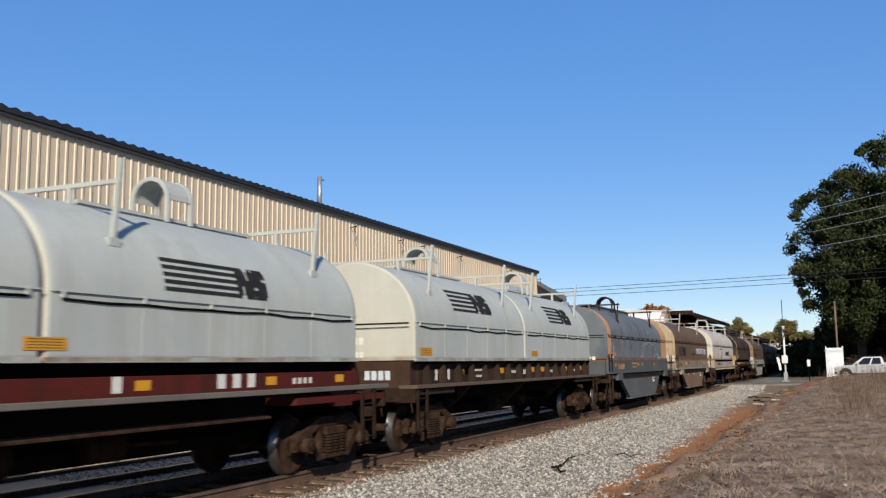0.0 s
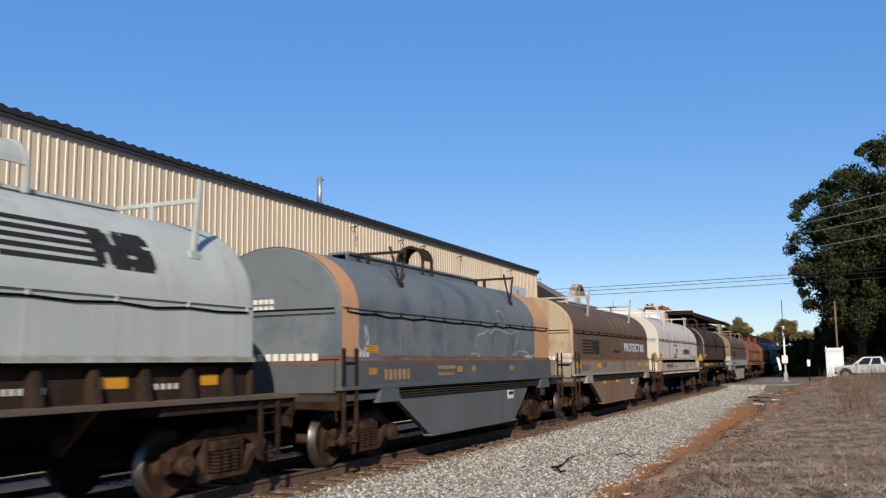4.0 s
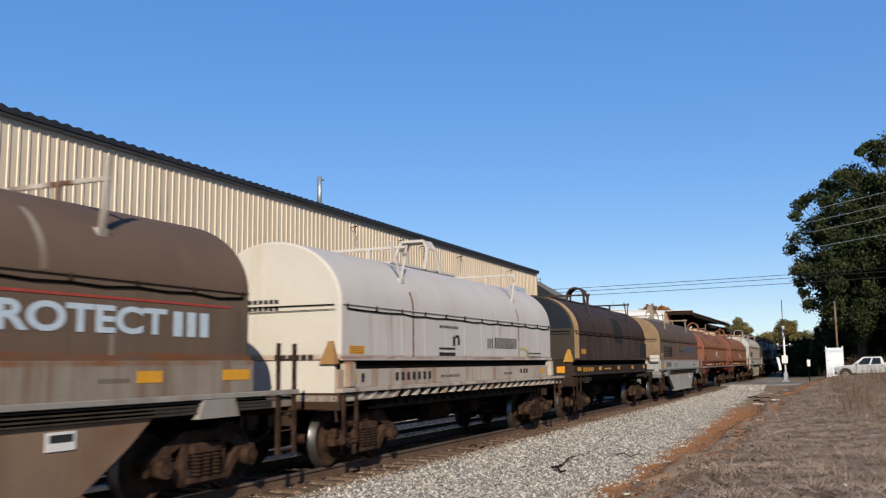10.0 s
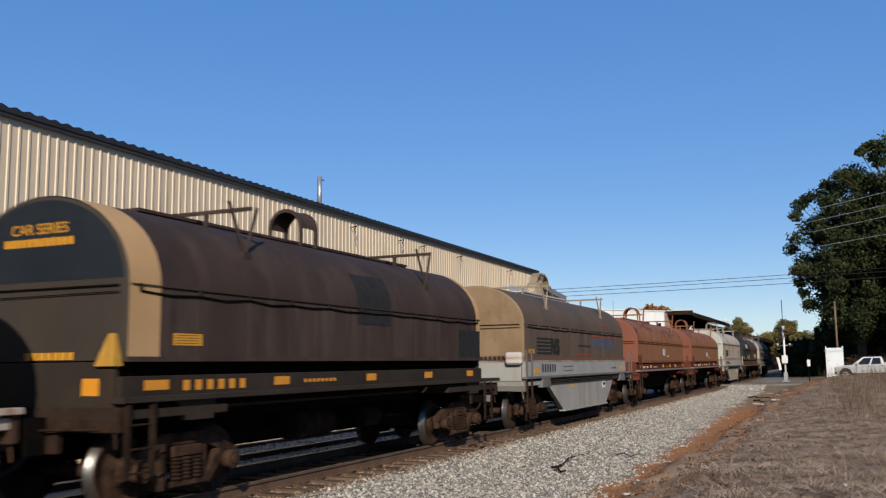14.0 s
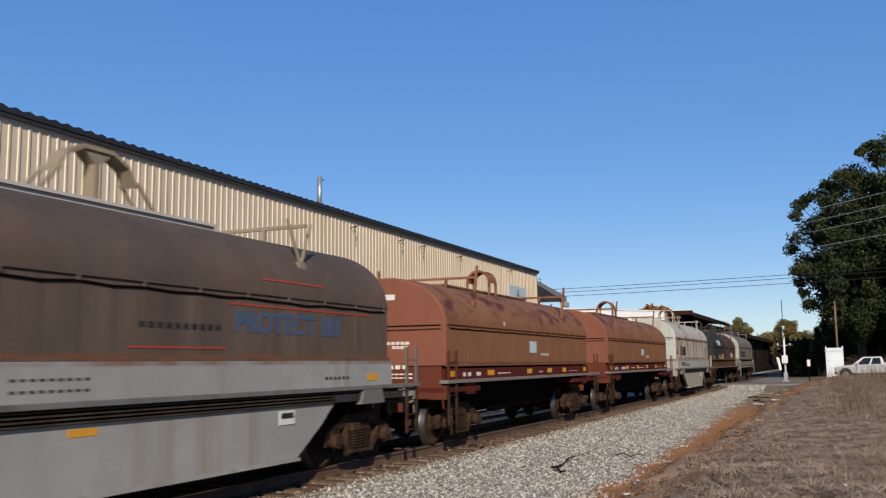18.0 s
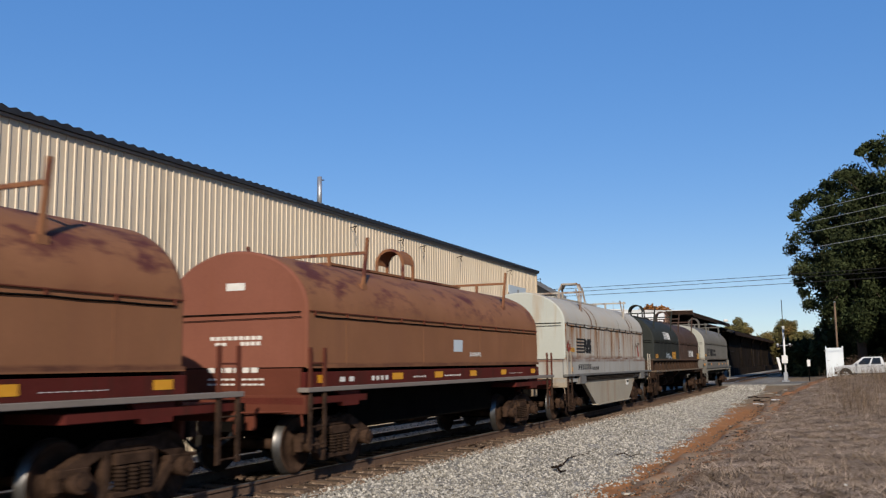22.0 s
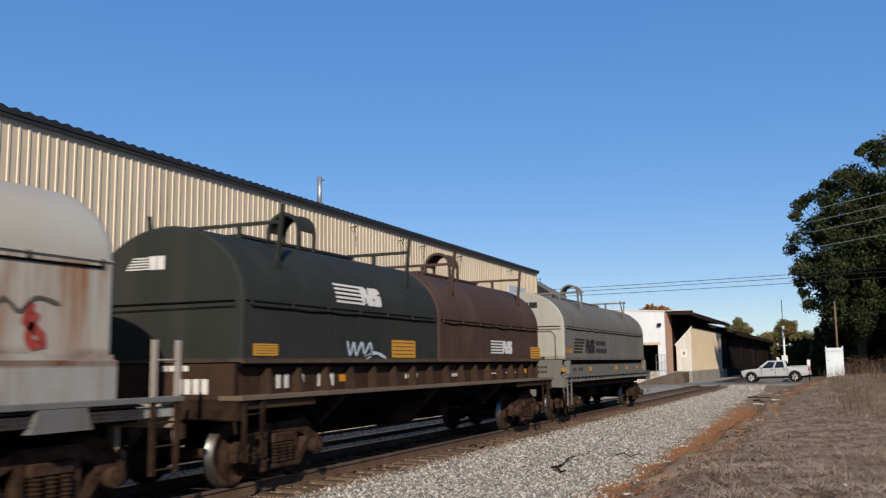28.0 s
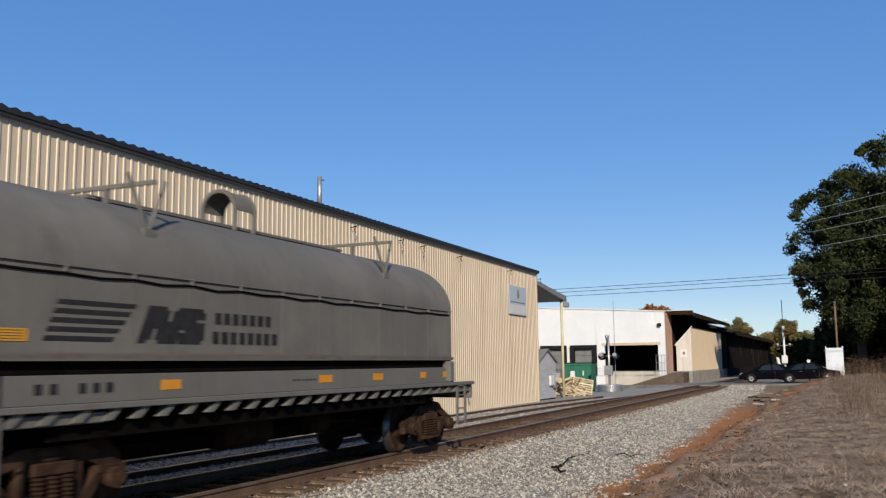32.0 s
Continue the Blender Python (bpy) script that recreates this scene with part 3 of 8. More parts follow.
tagged(stones("dirt_clods", 2600, (-3.7, -2.3, 10.0, 58.0), 0.03, M["dirt"], 19), "dark crumbled dirt clods on the eroded ditch edge", "dirt", kind="stuff")


def blades(name, count, area, length, width, material, seed, lean, keep=None, power=1.6, bow=0.1, spread=6.283):
    """Thin dry blades, each a bent strip of two triangles."""
    r = np.random.RandomState(seed)
    x0, x1, y0, y1 = area
    x, y = x0 + (x1 - x0) * r.rand(count), y0 + (y1 - y0) * r.rand(count) ** power
    if keep is not None:
        ok = keep(x, y, r)
        x, y = x[ok], y[ok]
    k = len(x)
    z = ground_z(x, y) + 0.012 + 0.1 * lumps(x, y, 1.3, 3) + 0.035 * lumps(x, y, 0.5, 4)
    a, le = (r.rand(k) - 0.5) * spread + np.where(r.rand(k) > 0.5, 0.4, 3.54), length * (0.4 + r.rand(k))
    out = np.stack([np.cos(a), np.sin(a)], 1)
    lie = np.clip(lean + 0.13 * r.randn(k), 0.02, 1.5)
    tip = np.stack([x + out[:, 0] * le * np.sin(lie), y + out[:, 1] * le * np.sin(lie), z + le * np.cos(lie)], 1)
    p = np.stack([x, y, z], 1)
    side = np.stack([-out[:, 1], out[:, 0], 0 * a], 1) * (width * (0.6 + 0.8 * r.rand(k)))[:, None]
    mid = (p + tip) / 2 + np.array([0, 0, 1.0]) * (bow * le)[:, None]
    v = np.stack([p - side, p + side, mid - 0.7 * side, mid + 0.7 * side, tip], 1)
    f = np.concatenate([np.array([[0, 1, 3], [0, 3, 2], [2, 3, 4]])[None] + 5 * np.arange(k)[:, None, None]]).reshape(-1, 3)
    return mesh_of(name, v.reshape(-1, 3), f, material)


turf = lambda x, y, r: ((y < 44) | (x - 0.12 * y > -7.75 + 0.12 * r.randn(len(x)))) & (x > -2.4 + 0.35 * lumps(x, y, 2.2, 6) + 0.3 * r.randn(len(x)) + 0.016 * np.maximum(0, y - 20)) & (lumps(x, y, 0.7, 21) + 0.6 * lumps(x, y, 2.4, 22) > 0.02 + 0.12 * r.randn(len(x)))
tagged(blades("dead_grass", 190000, (-3.4, 5.0, 9.5, 66.0), 0.34, 0.0042, M["straw"], 14, 1.44, turf, 1.6, 0.03, 6.283), "flattened brown dead grass on the bank", "grass", kind="stuff")
rotten = lambda x, y, r: turf(x, y, r) | ((x > -2.2) & (r.rand(len(x)) > 0.6))
tagged(blades("dark_dead_grass", 90000, (-3.2, 5.0, 9.5, 66.0), 0.26, 0.0036, M["dark_straw"], 18, 1.38, rotten, 1.6, 0.04), "rotting dark brown grass stems on the bank", "grass", kind="stuff")
tuft = lambda x, y, r: (lumps(x, y, 1.7, 31) > 0.06 + 0.14 * r.randn(len(x))) & (x > -0.75 + 0.35 * r.randn(len(x)) - 0.02 * (y - 40))
tagged(blades("dry_weeds", 5200, (-1.4, 3.4, 27.0, 60.0), 0.75, 0.0034, M["weed"], 15, 0.22, tuft, 0.9), "thin standing dry weeds on the bank", "weeds", kind="stuff")
tagged(blades("weed_twigs", 5000, (-1.4, 3.4, 27.0, 58.0), 0.26, 0.0034, M["weed"], 25, 0.6, tuft, 0.9), "soft tangle of short dead weed twigs on the bank", "weeds", kind="stuff")
sprig = lambda x, y, r: (x > -1.9) & (lumps(x, y, 1.1, 33) > 0.3)
tagged(blades("straw_tufts", 8000, (-2.0, 4.0, 10.0, 36.0), 0.19, 0.0034, M["straw"], 27, 0.75, sprig, 1.2, 0.08), "small upright tufts of pale dead grass", "grass", kind="stuff")


def litter():
    """Fallen branches and scraps of board beside the track."""
    def stick(x, y, le, r, a, label):
        bm = bmesh.new()
        z = float(ground_z(x, y)) + 0.05
        pts = [Vector((x + math.cos(a) * le * k, y + math.sin(a) * le * k + 0.05 * math.sin(5 * k), z + 0.04 * math.sin(7 * k))) for k in (0, 0.3, 0.6, 1.0)]
        for p, q in zip(pts, pts[1:]):
            rod(bm, p, q, r, r * 0.8, 6)
        rod(bm, pts[1], pts[1] + Vector((0.12 * le, 0.22 * le, 0.06)), r * 0.6, r * 0.3, 5)
        tagged(part("fallen_branch", bm, M["rust_dark"]), label, "branch", "branches on the shoulder")
    stick(-5.5, 17.9, 0.85, 0.022, -0.95, "dark bare fallen branch on grey gravel")
    stick(-4.95, 21.2, 0.55, 0.014, 0.35, "dark bare twig lying on grey gravel")
    stick(-8.0, 19.6, 0.5, 0.02, -0.3, "short dark twig beside the rail")
    stick(-4.85, 52.2, 1.3, 0.04, -0.5, "rotten dark branch by the clay ditch")
    stick(-4.25, 48.6, 1.7, 0.035, -1.1, "thick dark bent branch by the clay ditch")
    stick(-5.62, 19.9, 2.4, 0.018, -1.45, "long thin bare stick lying on grey gravel")
    for x, y, l, w, a, mat_, lab in ((-3.4, 43.8, 0.95, 0.2, -12, "white", "long scrap of white board lying by the ditch"), (-2.9, 43.9, 0.4, 0.2, 5, "white", "small torn scrap of white board"), (-2.9, 53.9, 0.5, 0.2, -25, "concrete_pale", "pale broken board in the dirt"), (-4.2, 57.0, 0.5, 0.3, 30, "concrete_pale", "broken pale slab in brown dirt"), (-2.5, 26.6, 0.7, 0.12, 25, "dirt", "weathered grey plank on the ditch edge"), (-2.72, 24.6, 0.45, 0.12, 60, "rust_dark", "dark split board on the ditch edge"), (-0.4, 24.6, 0.07, 0.06, 10, "white", "small white scrap in dead grass"), (-0.25, 24.8, 0.06, 0.05, 50, "white", "small white scrap in dead grass"), (-0.07, 13.1, 0.045, 0.04, 20, "white", "small white stone in dead grass"), (-3.3, 31.0, 0.45, 0.12, 30, "concrete_pale", "broken pale board half buried in clay"), (-3.0, 49.5, 0.5, 0.2, -20, "concrete_pale", "splintered plank in the clay ditch"), (-3.15, 14.2, 0.2, 0.1, 40, "concrete_pale", "pale stone slab in red clay"), (-3.1, 28.0, 0.5, 0.1, 60, "dirt", "weathered plank on the ditch edge")):
        ob = part("scrap_board", boxes((-l / 2, l / 2, -w / 2, w / 2, 0, 0.025), bevel=0.006), M[mat_])
        ob.matrix_basis = pose(x, y, float(ground_z(x, y)) + 0.015, 0, 2, a)
        tagged(ob, lab, "debris", "scraps by the ditch")


litter()


# ---- the long beige warehouse ----
def warehouse():
    w = thing("warehouse", "long beige corrugated metal warehouse with a black eave", "warehouse", pose(-13.97, 43.6, 0, 0, 0, 1.075))
    # ribbed sheets: broad pans between narrow raised ribs
    bm = bmesh.new()
    pitch, top = 0.222, 6.16
    line = []
    k0 = -330
    for k in range(k0, 0):
        y = k * pitch
        line += [(0.0, y), (0.0, y + 0.085), (0.02, y + 0.1), (0.02, y + 0.14), (0.0, y + 0.155)]
    line.append((0.0, -0.02))
    lo = [bm.verts.new((x, y, -0.3)) for x, y in line]
    hi = [bm.verts.new((x, y, top)) for x, y in line]
    for a in range(len(line) - 1):
        bm.faces.new((lo[a], lo[a + 1], hi[a + 1], hi[a]))
    part("side_wall", bm, M["tan_metal"], w)
    y0 = k0 * pitch
    part("end_wall", boxes((-30, -0.05, -0.22, -0.02, -0.3, 6.4), (-30, -0.05, y0, y0 + 0.2, -0.3, 6.4), (-30.2, -30, y0, 0, -0.3, 6.4)), M["tan_metal"], w)
    part("corner_trim", boxes((-0.1, 0.05, -0.06, 0.03, -0.3, 6.2)), M["cream_trim"], w)
    part("gutter", prism(bmesh.new(), [(-0.05, 6.16), (0.08, 6.16), (0.1, 6.21), (-0.05, 6.21)], "y", y0, 0.05), M["grey_trim"], w)
    # roof sheet with a wavy lower edge
    bm = bmesh.new()
    n = int(-y0 / 0.3)
    up, dn = [], []
    for k in range(n + 1):
        y = y0 + 0.3 * k
        for j, dz in enumerate((0.0, 0.045)):
            yy = y + 0.15 * j
            up.append((bm.verts.new((0.16, yy, 6.3 + dz)), bm.verts.new((-15, yy, 7.5 + dz))))
            dn.append((bm.verts.new((0.16, yy, 6.215)), bm.verts.new((-15, yy, 7.38))))
    for a in range(len(up) - 1):
        bm.faces.new((up[a][0], up[a + 1][0], up[a + 1][1], up[a][1]))
        bm.faces.new((dn[a][0], dn[a][1], dn[a + 1][1], dn[a + 1][0]))
        bm.faces.new((dn[a][0], dn[a + 1][0], up[a + 1][0], up[a][0]))
    part("roof", bm, M["dark_trim"], w)
    part("back_roof", boxes((-30.4, -15, y0, 0.1, 6.3, 7.45)), M["dark_trim"], w)
    part("rake_trim", prism(bmesh.new(), [(0.16, 6.2), (0.16, 6.34), (-15, 7.56), (-15, 7.36)], "y", 0.0, 0.08), M["dark_trim"], w)
    # sign board
    s = part("sign_board", boxes((0.036, 0.075, -4.55, -1.95, 3.95, 5.3), bevel=0.01), M["sign_blue"], w, "pale blue and white company sign board")
    part("sign_emblem", boxes((0.075, 0.08, -3.32, -3.1, 4.72, 5.15), (0.075, 0.08, -3.42, -3.0, 4.85, 4.92)), M["grey_trim"], s)
    part("sign_line", boxes((0.075, 0.08, -4.4, -2.1, 4.52, 4.57)), M["grey_trim"], s)
    part("sign_panel", boxes((0.075, 0.079, -4.45, -2.05, 4.0, 4.42)), M["white"], s)
    # cable arms under the eave
    for y in (-19.6, -16.2, -14.4, -10.8, -4.6, 0.05):
        bm = bmesh.new()
        pipe(bm, [(0.02, y, 5.9), (0.28, y - 0.1, 5.93), (0.24, y - 0.16, 5.82), (0.3, y - 0.2, 5.7)], 0.016)
        part("cable_arm", bm, M["rust_dark"], w)
    # vent stack on the roof
    v = part("vent_pipe", rods(((-0.5, -20.6, 6.3), (-0.5, -20.6, 7.35), 0.075)), M["galv"], w, "thin grey vent pipe on the roof")
    part("stay", rods(((-0.5, -20.6, 7.25), (-0.5, -20.35, 7.3), 0.02)), M["galv"], v)
    part("conduit", rods(((-0.4, -20.4, 6.42), (-0.4, -19.6, 6.42), 0.05)), M["galv"], v)
    # canopy over the far end
    bm = bmesh.new()
    prism(bm, [(0.1, 5.82), (0.1, 6.02), (6.8, 5.5), (6.9, 5.2), (6.7, 5.2)], "x", -10.0, -0.25)
    part("canopy_roof", bm, M["grey_trim"], w, "dark sloping canopy at the end of the warehouse")
    p = part("canopy_post", rods(((-0.42, 6.3, -0.4), (-0.42, 6.3, 5.3), 0.075), n=10), M["yellow_post"], w, "faded yellow steel canopy post")
    part("canopy_post", rods(((-8.6, 6.3, -0.6), (-8.6, 6.3, 5.3), 0.09), n=10), M["yellow_post"], w)
    part("floodlight", boxes((-0.38, -0.08, 6.5, 6.8, 4.85, 5.16), bevel=0.05), M["grey_trim"], p)
    return w


warehouse()


def garden_shed():
    s = thing("garden_shed", "small grey lap-sided shed with a gable roof by the warehouse", "shed", pose(-14.45, 45.0, -0.2))
    for k in range(14):
        z = 0.05 + k * 0.145
        part("siding_board", boxes((-0.05, 0.012 + 0.006 * (k % 2), 0, 2.6, z, z + 0.14), bevel=0.006), M["shed"], s)
    bm = prism(bmesh.new(), [(0.0, 2.08), (2.6, 2.08), (1.3, 2.72)], "x", -0.05, 0.0)
    part("gable", bm, M["shed"], s)
    part("body", boxes((-2.6, -0.06, 0.02, 2.58, 0, 2.08)), M["shed"], s)
    part("roof", prism(bmesh.new(), [(-0.12, 2.06), (1.3, 2.8), (2.72, 2.06), (2.72, 2.0), (1.3, 2.72), (-0.12, 2.0)], "x", -2.75, 0.12), M["grey_trim"], s)
    s.scale = (1.0, 1.22, 0.95)
    mtr = part("meter_box", boxes((0.03, 0.16, 1.5, 2.0, 0.75, 1.3), bevel=0.02), M["white"], s, "white meter box with a dark dial")
    part("meter_dial", boxes((0.03, 0.2, 2.02, 2.25, 0.62, 0.95), bevel=0.02), M["galv"], mtr)
    # base in the shadow colour, so the shed's foot reads dark
    part("skid", boxes((-2.5, 0.0, 0.1, 2.5, -0.12, 0.05)), M["shadow_interior"], s)


garden_shed()


def skip():
    d = thing("dumpster", "dark green steel rubbish skip with white labels", "dumpster", pose(-18.0, 66.5, -0.42))
    bm = prism(bmesh.new(), [(-1.25, 0.1), (1.25, 0.1), (1.4, 1.8), (-1.4, 1.8)], "y", -0.9, 0.9)
    part("body", bm, M["green"], d)
    for y in (-0.97, 0.85):
        part("rim", boxes((-1.45, 1.45, y, y + 0.12, 1.72, 1.84)), M["green"], d)
    for x in (-0.9, -0.3, 0.3, 0.9):
        part("rib", boxes((x - 0.04, x + 0.04, -0.96, -0.9, 0.15, 1.72)), M["green"], d)
    for x in (-1.4, 0.02):
        part("lid", boxes((x, x + 1.38, -0.9, 0.9, 1.84, 1.9), bevel=0.02), M["rubber"], d)
    part("label_plate", boxes((-0.75, -0.3, -0.975, -0.96, 0.95, 1.35)), M["white"], d)
    part("label_plate", boxes((0.5, 0.62, -0.975, -0.96, 1.05, 1.35)), M["white"], d)
    for x in (-1.2, 1.0):
        part("runner", boxes((x, x + 0.2, -0.9, 0.9, 0, 0.12)), M["rust_dark"], d)
    d.scale = (0.74, 0.85, 1.12)


skip()


def pallets():
    p = thing("pallet", "broken raw wooden pallet in a loose heap", "pallet", group="pallets by the canopy")
    for k in range(7):
        part("slat", boxes((-0.6, 0.6, -0.5 + k * 0.155, -0.41 + k * 0.155, 0.09, 0.11)), M["pallet"], p)
    for x in (-0.56, 0, 0.56):
        part("bearer", boxes((x - 0.04, x + 0.04, -0.5, 0.52, 0.0, 0.09)), M["pallet"], p)
    for k in range(3):
        part("bottom_slat", boxes((-0.6, 0.6, -0.5 + k * 0.46, -0.4 + k * 0.46, -0.02, 0.0)), M["pallet"], p)
    r = random.Random(4)
    spots = [(-14.9, 51.3, 0.05, 4, -5, 30), (-15.4, 51.8, 0.22, -12, 8, 70), (-14.3, 51.6, 0.2, 22, 18, 15), (-15.8, 52.4, 0.4, 14, -20, 40), (-15.0, 52.2, 0.45, -24, 26, 80), (-14.0, 52.0, 0.42, 58, 12, 20), (-16.0, 53.0, 0.75, 10, 10, 0), (-15.5, 52.6, 0.6, -20, -14, 55)]
    p.matrix_basis = pose(-14.7, 51.0, -0.2, 0, 0, 5)
    for x, y, z, a, b, c in spots:
        copy_thing(p, pose(x, y, z - 0.12, a, b, c))
    plank = tagged(part("loose_board", boxes((-0.62, 0.62, -0.05, 0.05, -0.012, 0.012), bevel=0.003), M["pallet"]), "raw broken pallet board thrown on the heap", "board", "loose boards by the canopy")
    plank.matrix_basis = pose(-15.0, 51.4, 0.35, 12, -30, 20)
    for k in range(22):
        copy_thing(plank, pose(-15.1 + r.uniform(-0.95, 0.95), 51.5 + r.uniform(-0.5, 0.9), 0.1 + 0.035 * k * r.uniform(0.5, 1.0), r.uniform(-25, 25), r.uniform(-38, 38), r.uniform(-80, 80)))


pallets()


# ---- white loading building ----
def white_building():
    w = thing("loading_building", "white painted block building with loading dock doors", "building", pose(0, 88, 0))
    x0, x1, th = -60.0, -15.45, 0.3
    top = lambda x: 6.45 + 0.06 * (x1 - x)
    holes = [(-27.7, -25.3, -0.55, 3.25), (-24.6, -22.25, -0.55, 3.25), (-21.35, -16.15, 0.8, 3.3)]
    xs = [x0] + [v for h in holes for v in h[:2]] + [x1]
    for a, b in zip(xs[::2], xs[1::2]):
        part("wall", prism(bmesh.new(), [(a, -0.9), (b, -0.9), (b, top(b)), (a, top(a))], "y", 0, th), M["white_wall"], w)
    for a, b, lo, hi in holes:
        part("wall", prism(bmesh.new(), [(a, hi), (b, hi), (b, top(b)), (a, top(a))], "y", 0, th), M["white_wall"], w)
        part("dock_wall" if lo > 0 else "dock_sill", boxes((a, b, -0.02, th, -0.9, lo)), M["concrete_pale"], w)
    part("parapet_cap", prism(bmesh.new(), [(x0, top(x0)), (x1 + 0.1, top(x1)), (x1 + 0.1, top(x1) + 0.1), (x0, top(x0) + 0.1)], "y", -0.08, th + 0.1), M["white"], w)
    part("side_wall", boxes((x1 - th, x1, th, 4.0, -0.9, 6.4)), M["salmon_brick"], w, "pale salmon brick side wall")
    part("side_wall", boxes((x1 - th, x1, 4.0, 60, -0.9, 6.4)), M["rust"], w, "red-brown brick side wall")
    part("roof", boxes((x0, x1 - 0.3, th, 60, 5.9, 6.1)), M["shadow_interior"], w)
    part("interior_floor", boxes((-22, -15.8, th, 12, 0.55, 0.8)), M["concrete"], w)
    # room walls darkened by colour to deepen the shade behind the openings
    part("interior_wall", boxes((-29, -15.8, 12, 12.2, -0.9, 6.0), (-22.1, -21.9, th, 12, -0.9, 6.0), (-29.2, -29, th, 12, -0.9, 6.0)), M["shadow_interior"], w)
    part("lintel", boxes((-21.6, -15.9, -0.05, -0.002, 3.3, 3.55)), M["cream_trim"], w)
    for a, b, lo, hi in holes[:2]:
        sh = part("dock_shelter", boxes((a - 0.15, a + 0.25, -0.3, -0.004, 0.4, hi + 0.15), (b - 0.25, b + 0.15, -0.3, -0.004, 0.4, hi + 0.15), (a + 0.25, b - 0.25, -0.3, -0.004, hi - 0.2, hi + 0.15), bevel=0.03), M["rubber"], w, "black rubber dock shelter")
        for k in range(5):
            part("door_panel", boxes((a + 0.25, b - 0.25, 0.1, 0.15, -0.5 + k * 0.72, 0.2 + k * 0.72), bevel=0.01), M["dock_door"], sh)
    part("wall_lamp", boxes((-16.1, -15.75, -0.3, 0.0, 5.05, 5.35), bevel=0.04), M["rust_dark"], w)
    part("ramp", prism(bmesh.new(), [(-19.0, -0.95), (-13.3, -0.95), (-13.3, 0.7), (-14.2, 0.7), (-18.2, -0.45)], "y", -3.6, -0.35), M["dirt"], w, "dark dirt-covered ramp up to the dock")
    rail = [((x, -3.4, -0.5), (x, -3.4, 2.3), 0.025) for x in (-15.75, -15.5, -15.25, -15.0)] + [((-15.75, -3.4, z), (-15.0, -3.4, z), 0.03) for z in (0.9, 1.6, 2.3)] + [((-15.0, -3.4, 2.3), (-15.0, -0.5, 2.3), 0.03), ((-15.0, -0.6, -0.5), (-15.0, -0.6, 2.3), 0.03)]
    part("ramp_rail", rods(*rail, n=6), M["galv"], w, "grey pipe railing on the ramp")


white_building()


def freight_shed():
    """The long low shed with a loading dock and a deep canopy beside the bend."""
    s = thing("freight_shed", "long freight shed with a dark canopy over a concrete dock", "freight shed", pose(0, 92, 0))
    far = 150.0
    part("dock", boxes((-17.2, -13.15, -3.2, 25.0, -0.9, 0.74), bevel=0.03), M["concrete"], s, "stained concrete loading dock")
    # far dock, wall and doors carry the canopy's shade in their colour
    part("dock", boxes((-17.2, -13.15, 25.0, far, -0.9, 0.735), bevel=0.03), M["shade_boards"], s)
    part("back_wall", boxes((-14.1, -13.7, 24.52, far, 0.74, 5.9)), M["shade_boards"], s, "board wall under the canopy, shade and sunlit streaks in its colour")
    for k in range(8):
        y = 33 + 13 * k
        part("freight_door", boxes((-13.7, -13.66, y, y + 3.2, 0.76, 4.2), bevel=0.01), M["shade_boards"], s)
    # cream office built out on the dock
    part("office_front", prism(bmesh.new(), [(-15.1, 0.76), (-13.65, 0.76), (-13.65, 5.0), (-15.1, 3.45)], "y", 0.0, 0.15), M["sheet"], s, "pale grey sheet end wall with a small notice")
    part("office_rake", prism(bmesh.new(), [(-15.25, 3.3), (-15.2, 3.22), (-13.5, 5.02), (-13.5, 5.16)], "y", -0.12, 0.02), M["white"], s)
    part("office_side", boxes((-13.8, -13.64, 0.152, 24.5, 0.76, 4.95)), M["tan_wall"], s, "plain cream side wall in full sun")
    part("office_roof", prism(bmesh.new(), [(-15.1, 3.45), (-13.6, 5.0), (-13.6, 5.08), (-15.2, 3.5)], "y", 0.16, 24.6), M["dark_trim"], s)
    part("office_end", boxes((-17, -13.66, 24.3, 24.5, 0.76, 4.9)), M["tan_wall"], s)
    part("notice", boxes((-14.7, -14.05, -0.03, -0.004, 2.1, 2.9)), M["white"], s, "white notice with a faint grey mark")
    part("notice_mark", boxes((-14.5, -14.25, -0.04, -0.03, 2.35, 2.65)), M["grey_trim"], s)
    part("cable_bracket", rods(((-13.6, 20, 3.0), (-13.2, 34, 2.9), 0.03), n=6), M["wire"], s)
    # canopy
    part("canopy_roof", prism(bmesh.new(), [(-17.4, 6.6), (-13.3, 6.22), (-12.95, 6.1), (-12.95, 6.34), (-13.3, 6.5), (-17.4, 6.85)], "y", -2.2, 28.0), M["dark_trim"], s, "dark tarred canopy roof")
    part("lower_canopy_roof", prism(bmesh.new(), [(-17.4, 5.9), (-13.3, 5.4), (-12.4, 5.15), (-12.4, 5.37), (-13.3, 5.68), (-17.4, 6.1)], "y", 28.05, far), M["dark_trim"], s)
    part("canopy_fascia", boxes((-17.3, -13.0, -2.3, -2.2, 6.2, 6.58)), M["rust_dark"], s)
    part("fascia_cap", boxes((-17.35, -12.95, -2.34, -2.2, 6.585, 6.64)), M["white"], s)
    part("edge_board", boxes((-12.95, -12.88, -2.2, 28, 5.95, 6.36)), M["rust_dark"], s)
    part("lower_edge_board", boxes((-12.4, -12.34, 28, far, 4.95, 5.39)), M["rust_dark"], s)
    # ceiling takes the same shade colour as the wall; so do the posts
    part("canopy_ceiling", boxes((-17.0, -13.0, 25, far, 5.3, 5.36)), M["shade_boards"], s)
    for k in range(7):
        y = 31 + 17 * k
        part("canopy_post", boxes((-13.69, -13.55, y, y + 0.18, 0.74, 5.4)), M["shade_boards"], s)
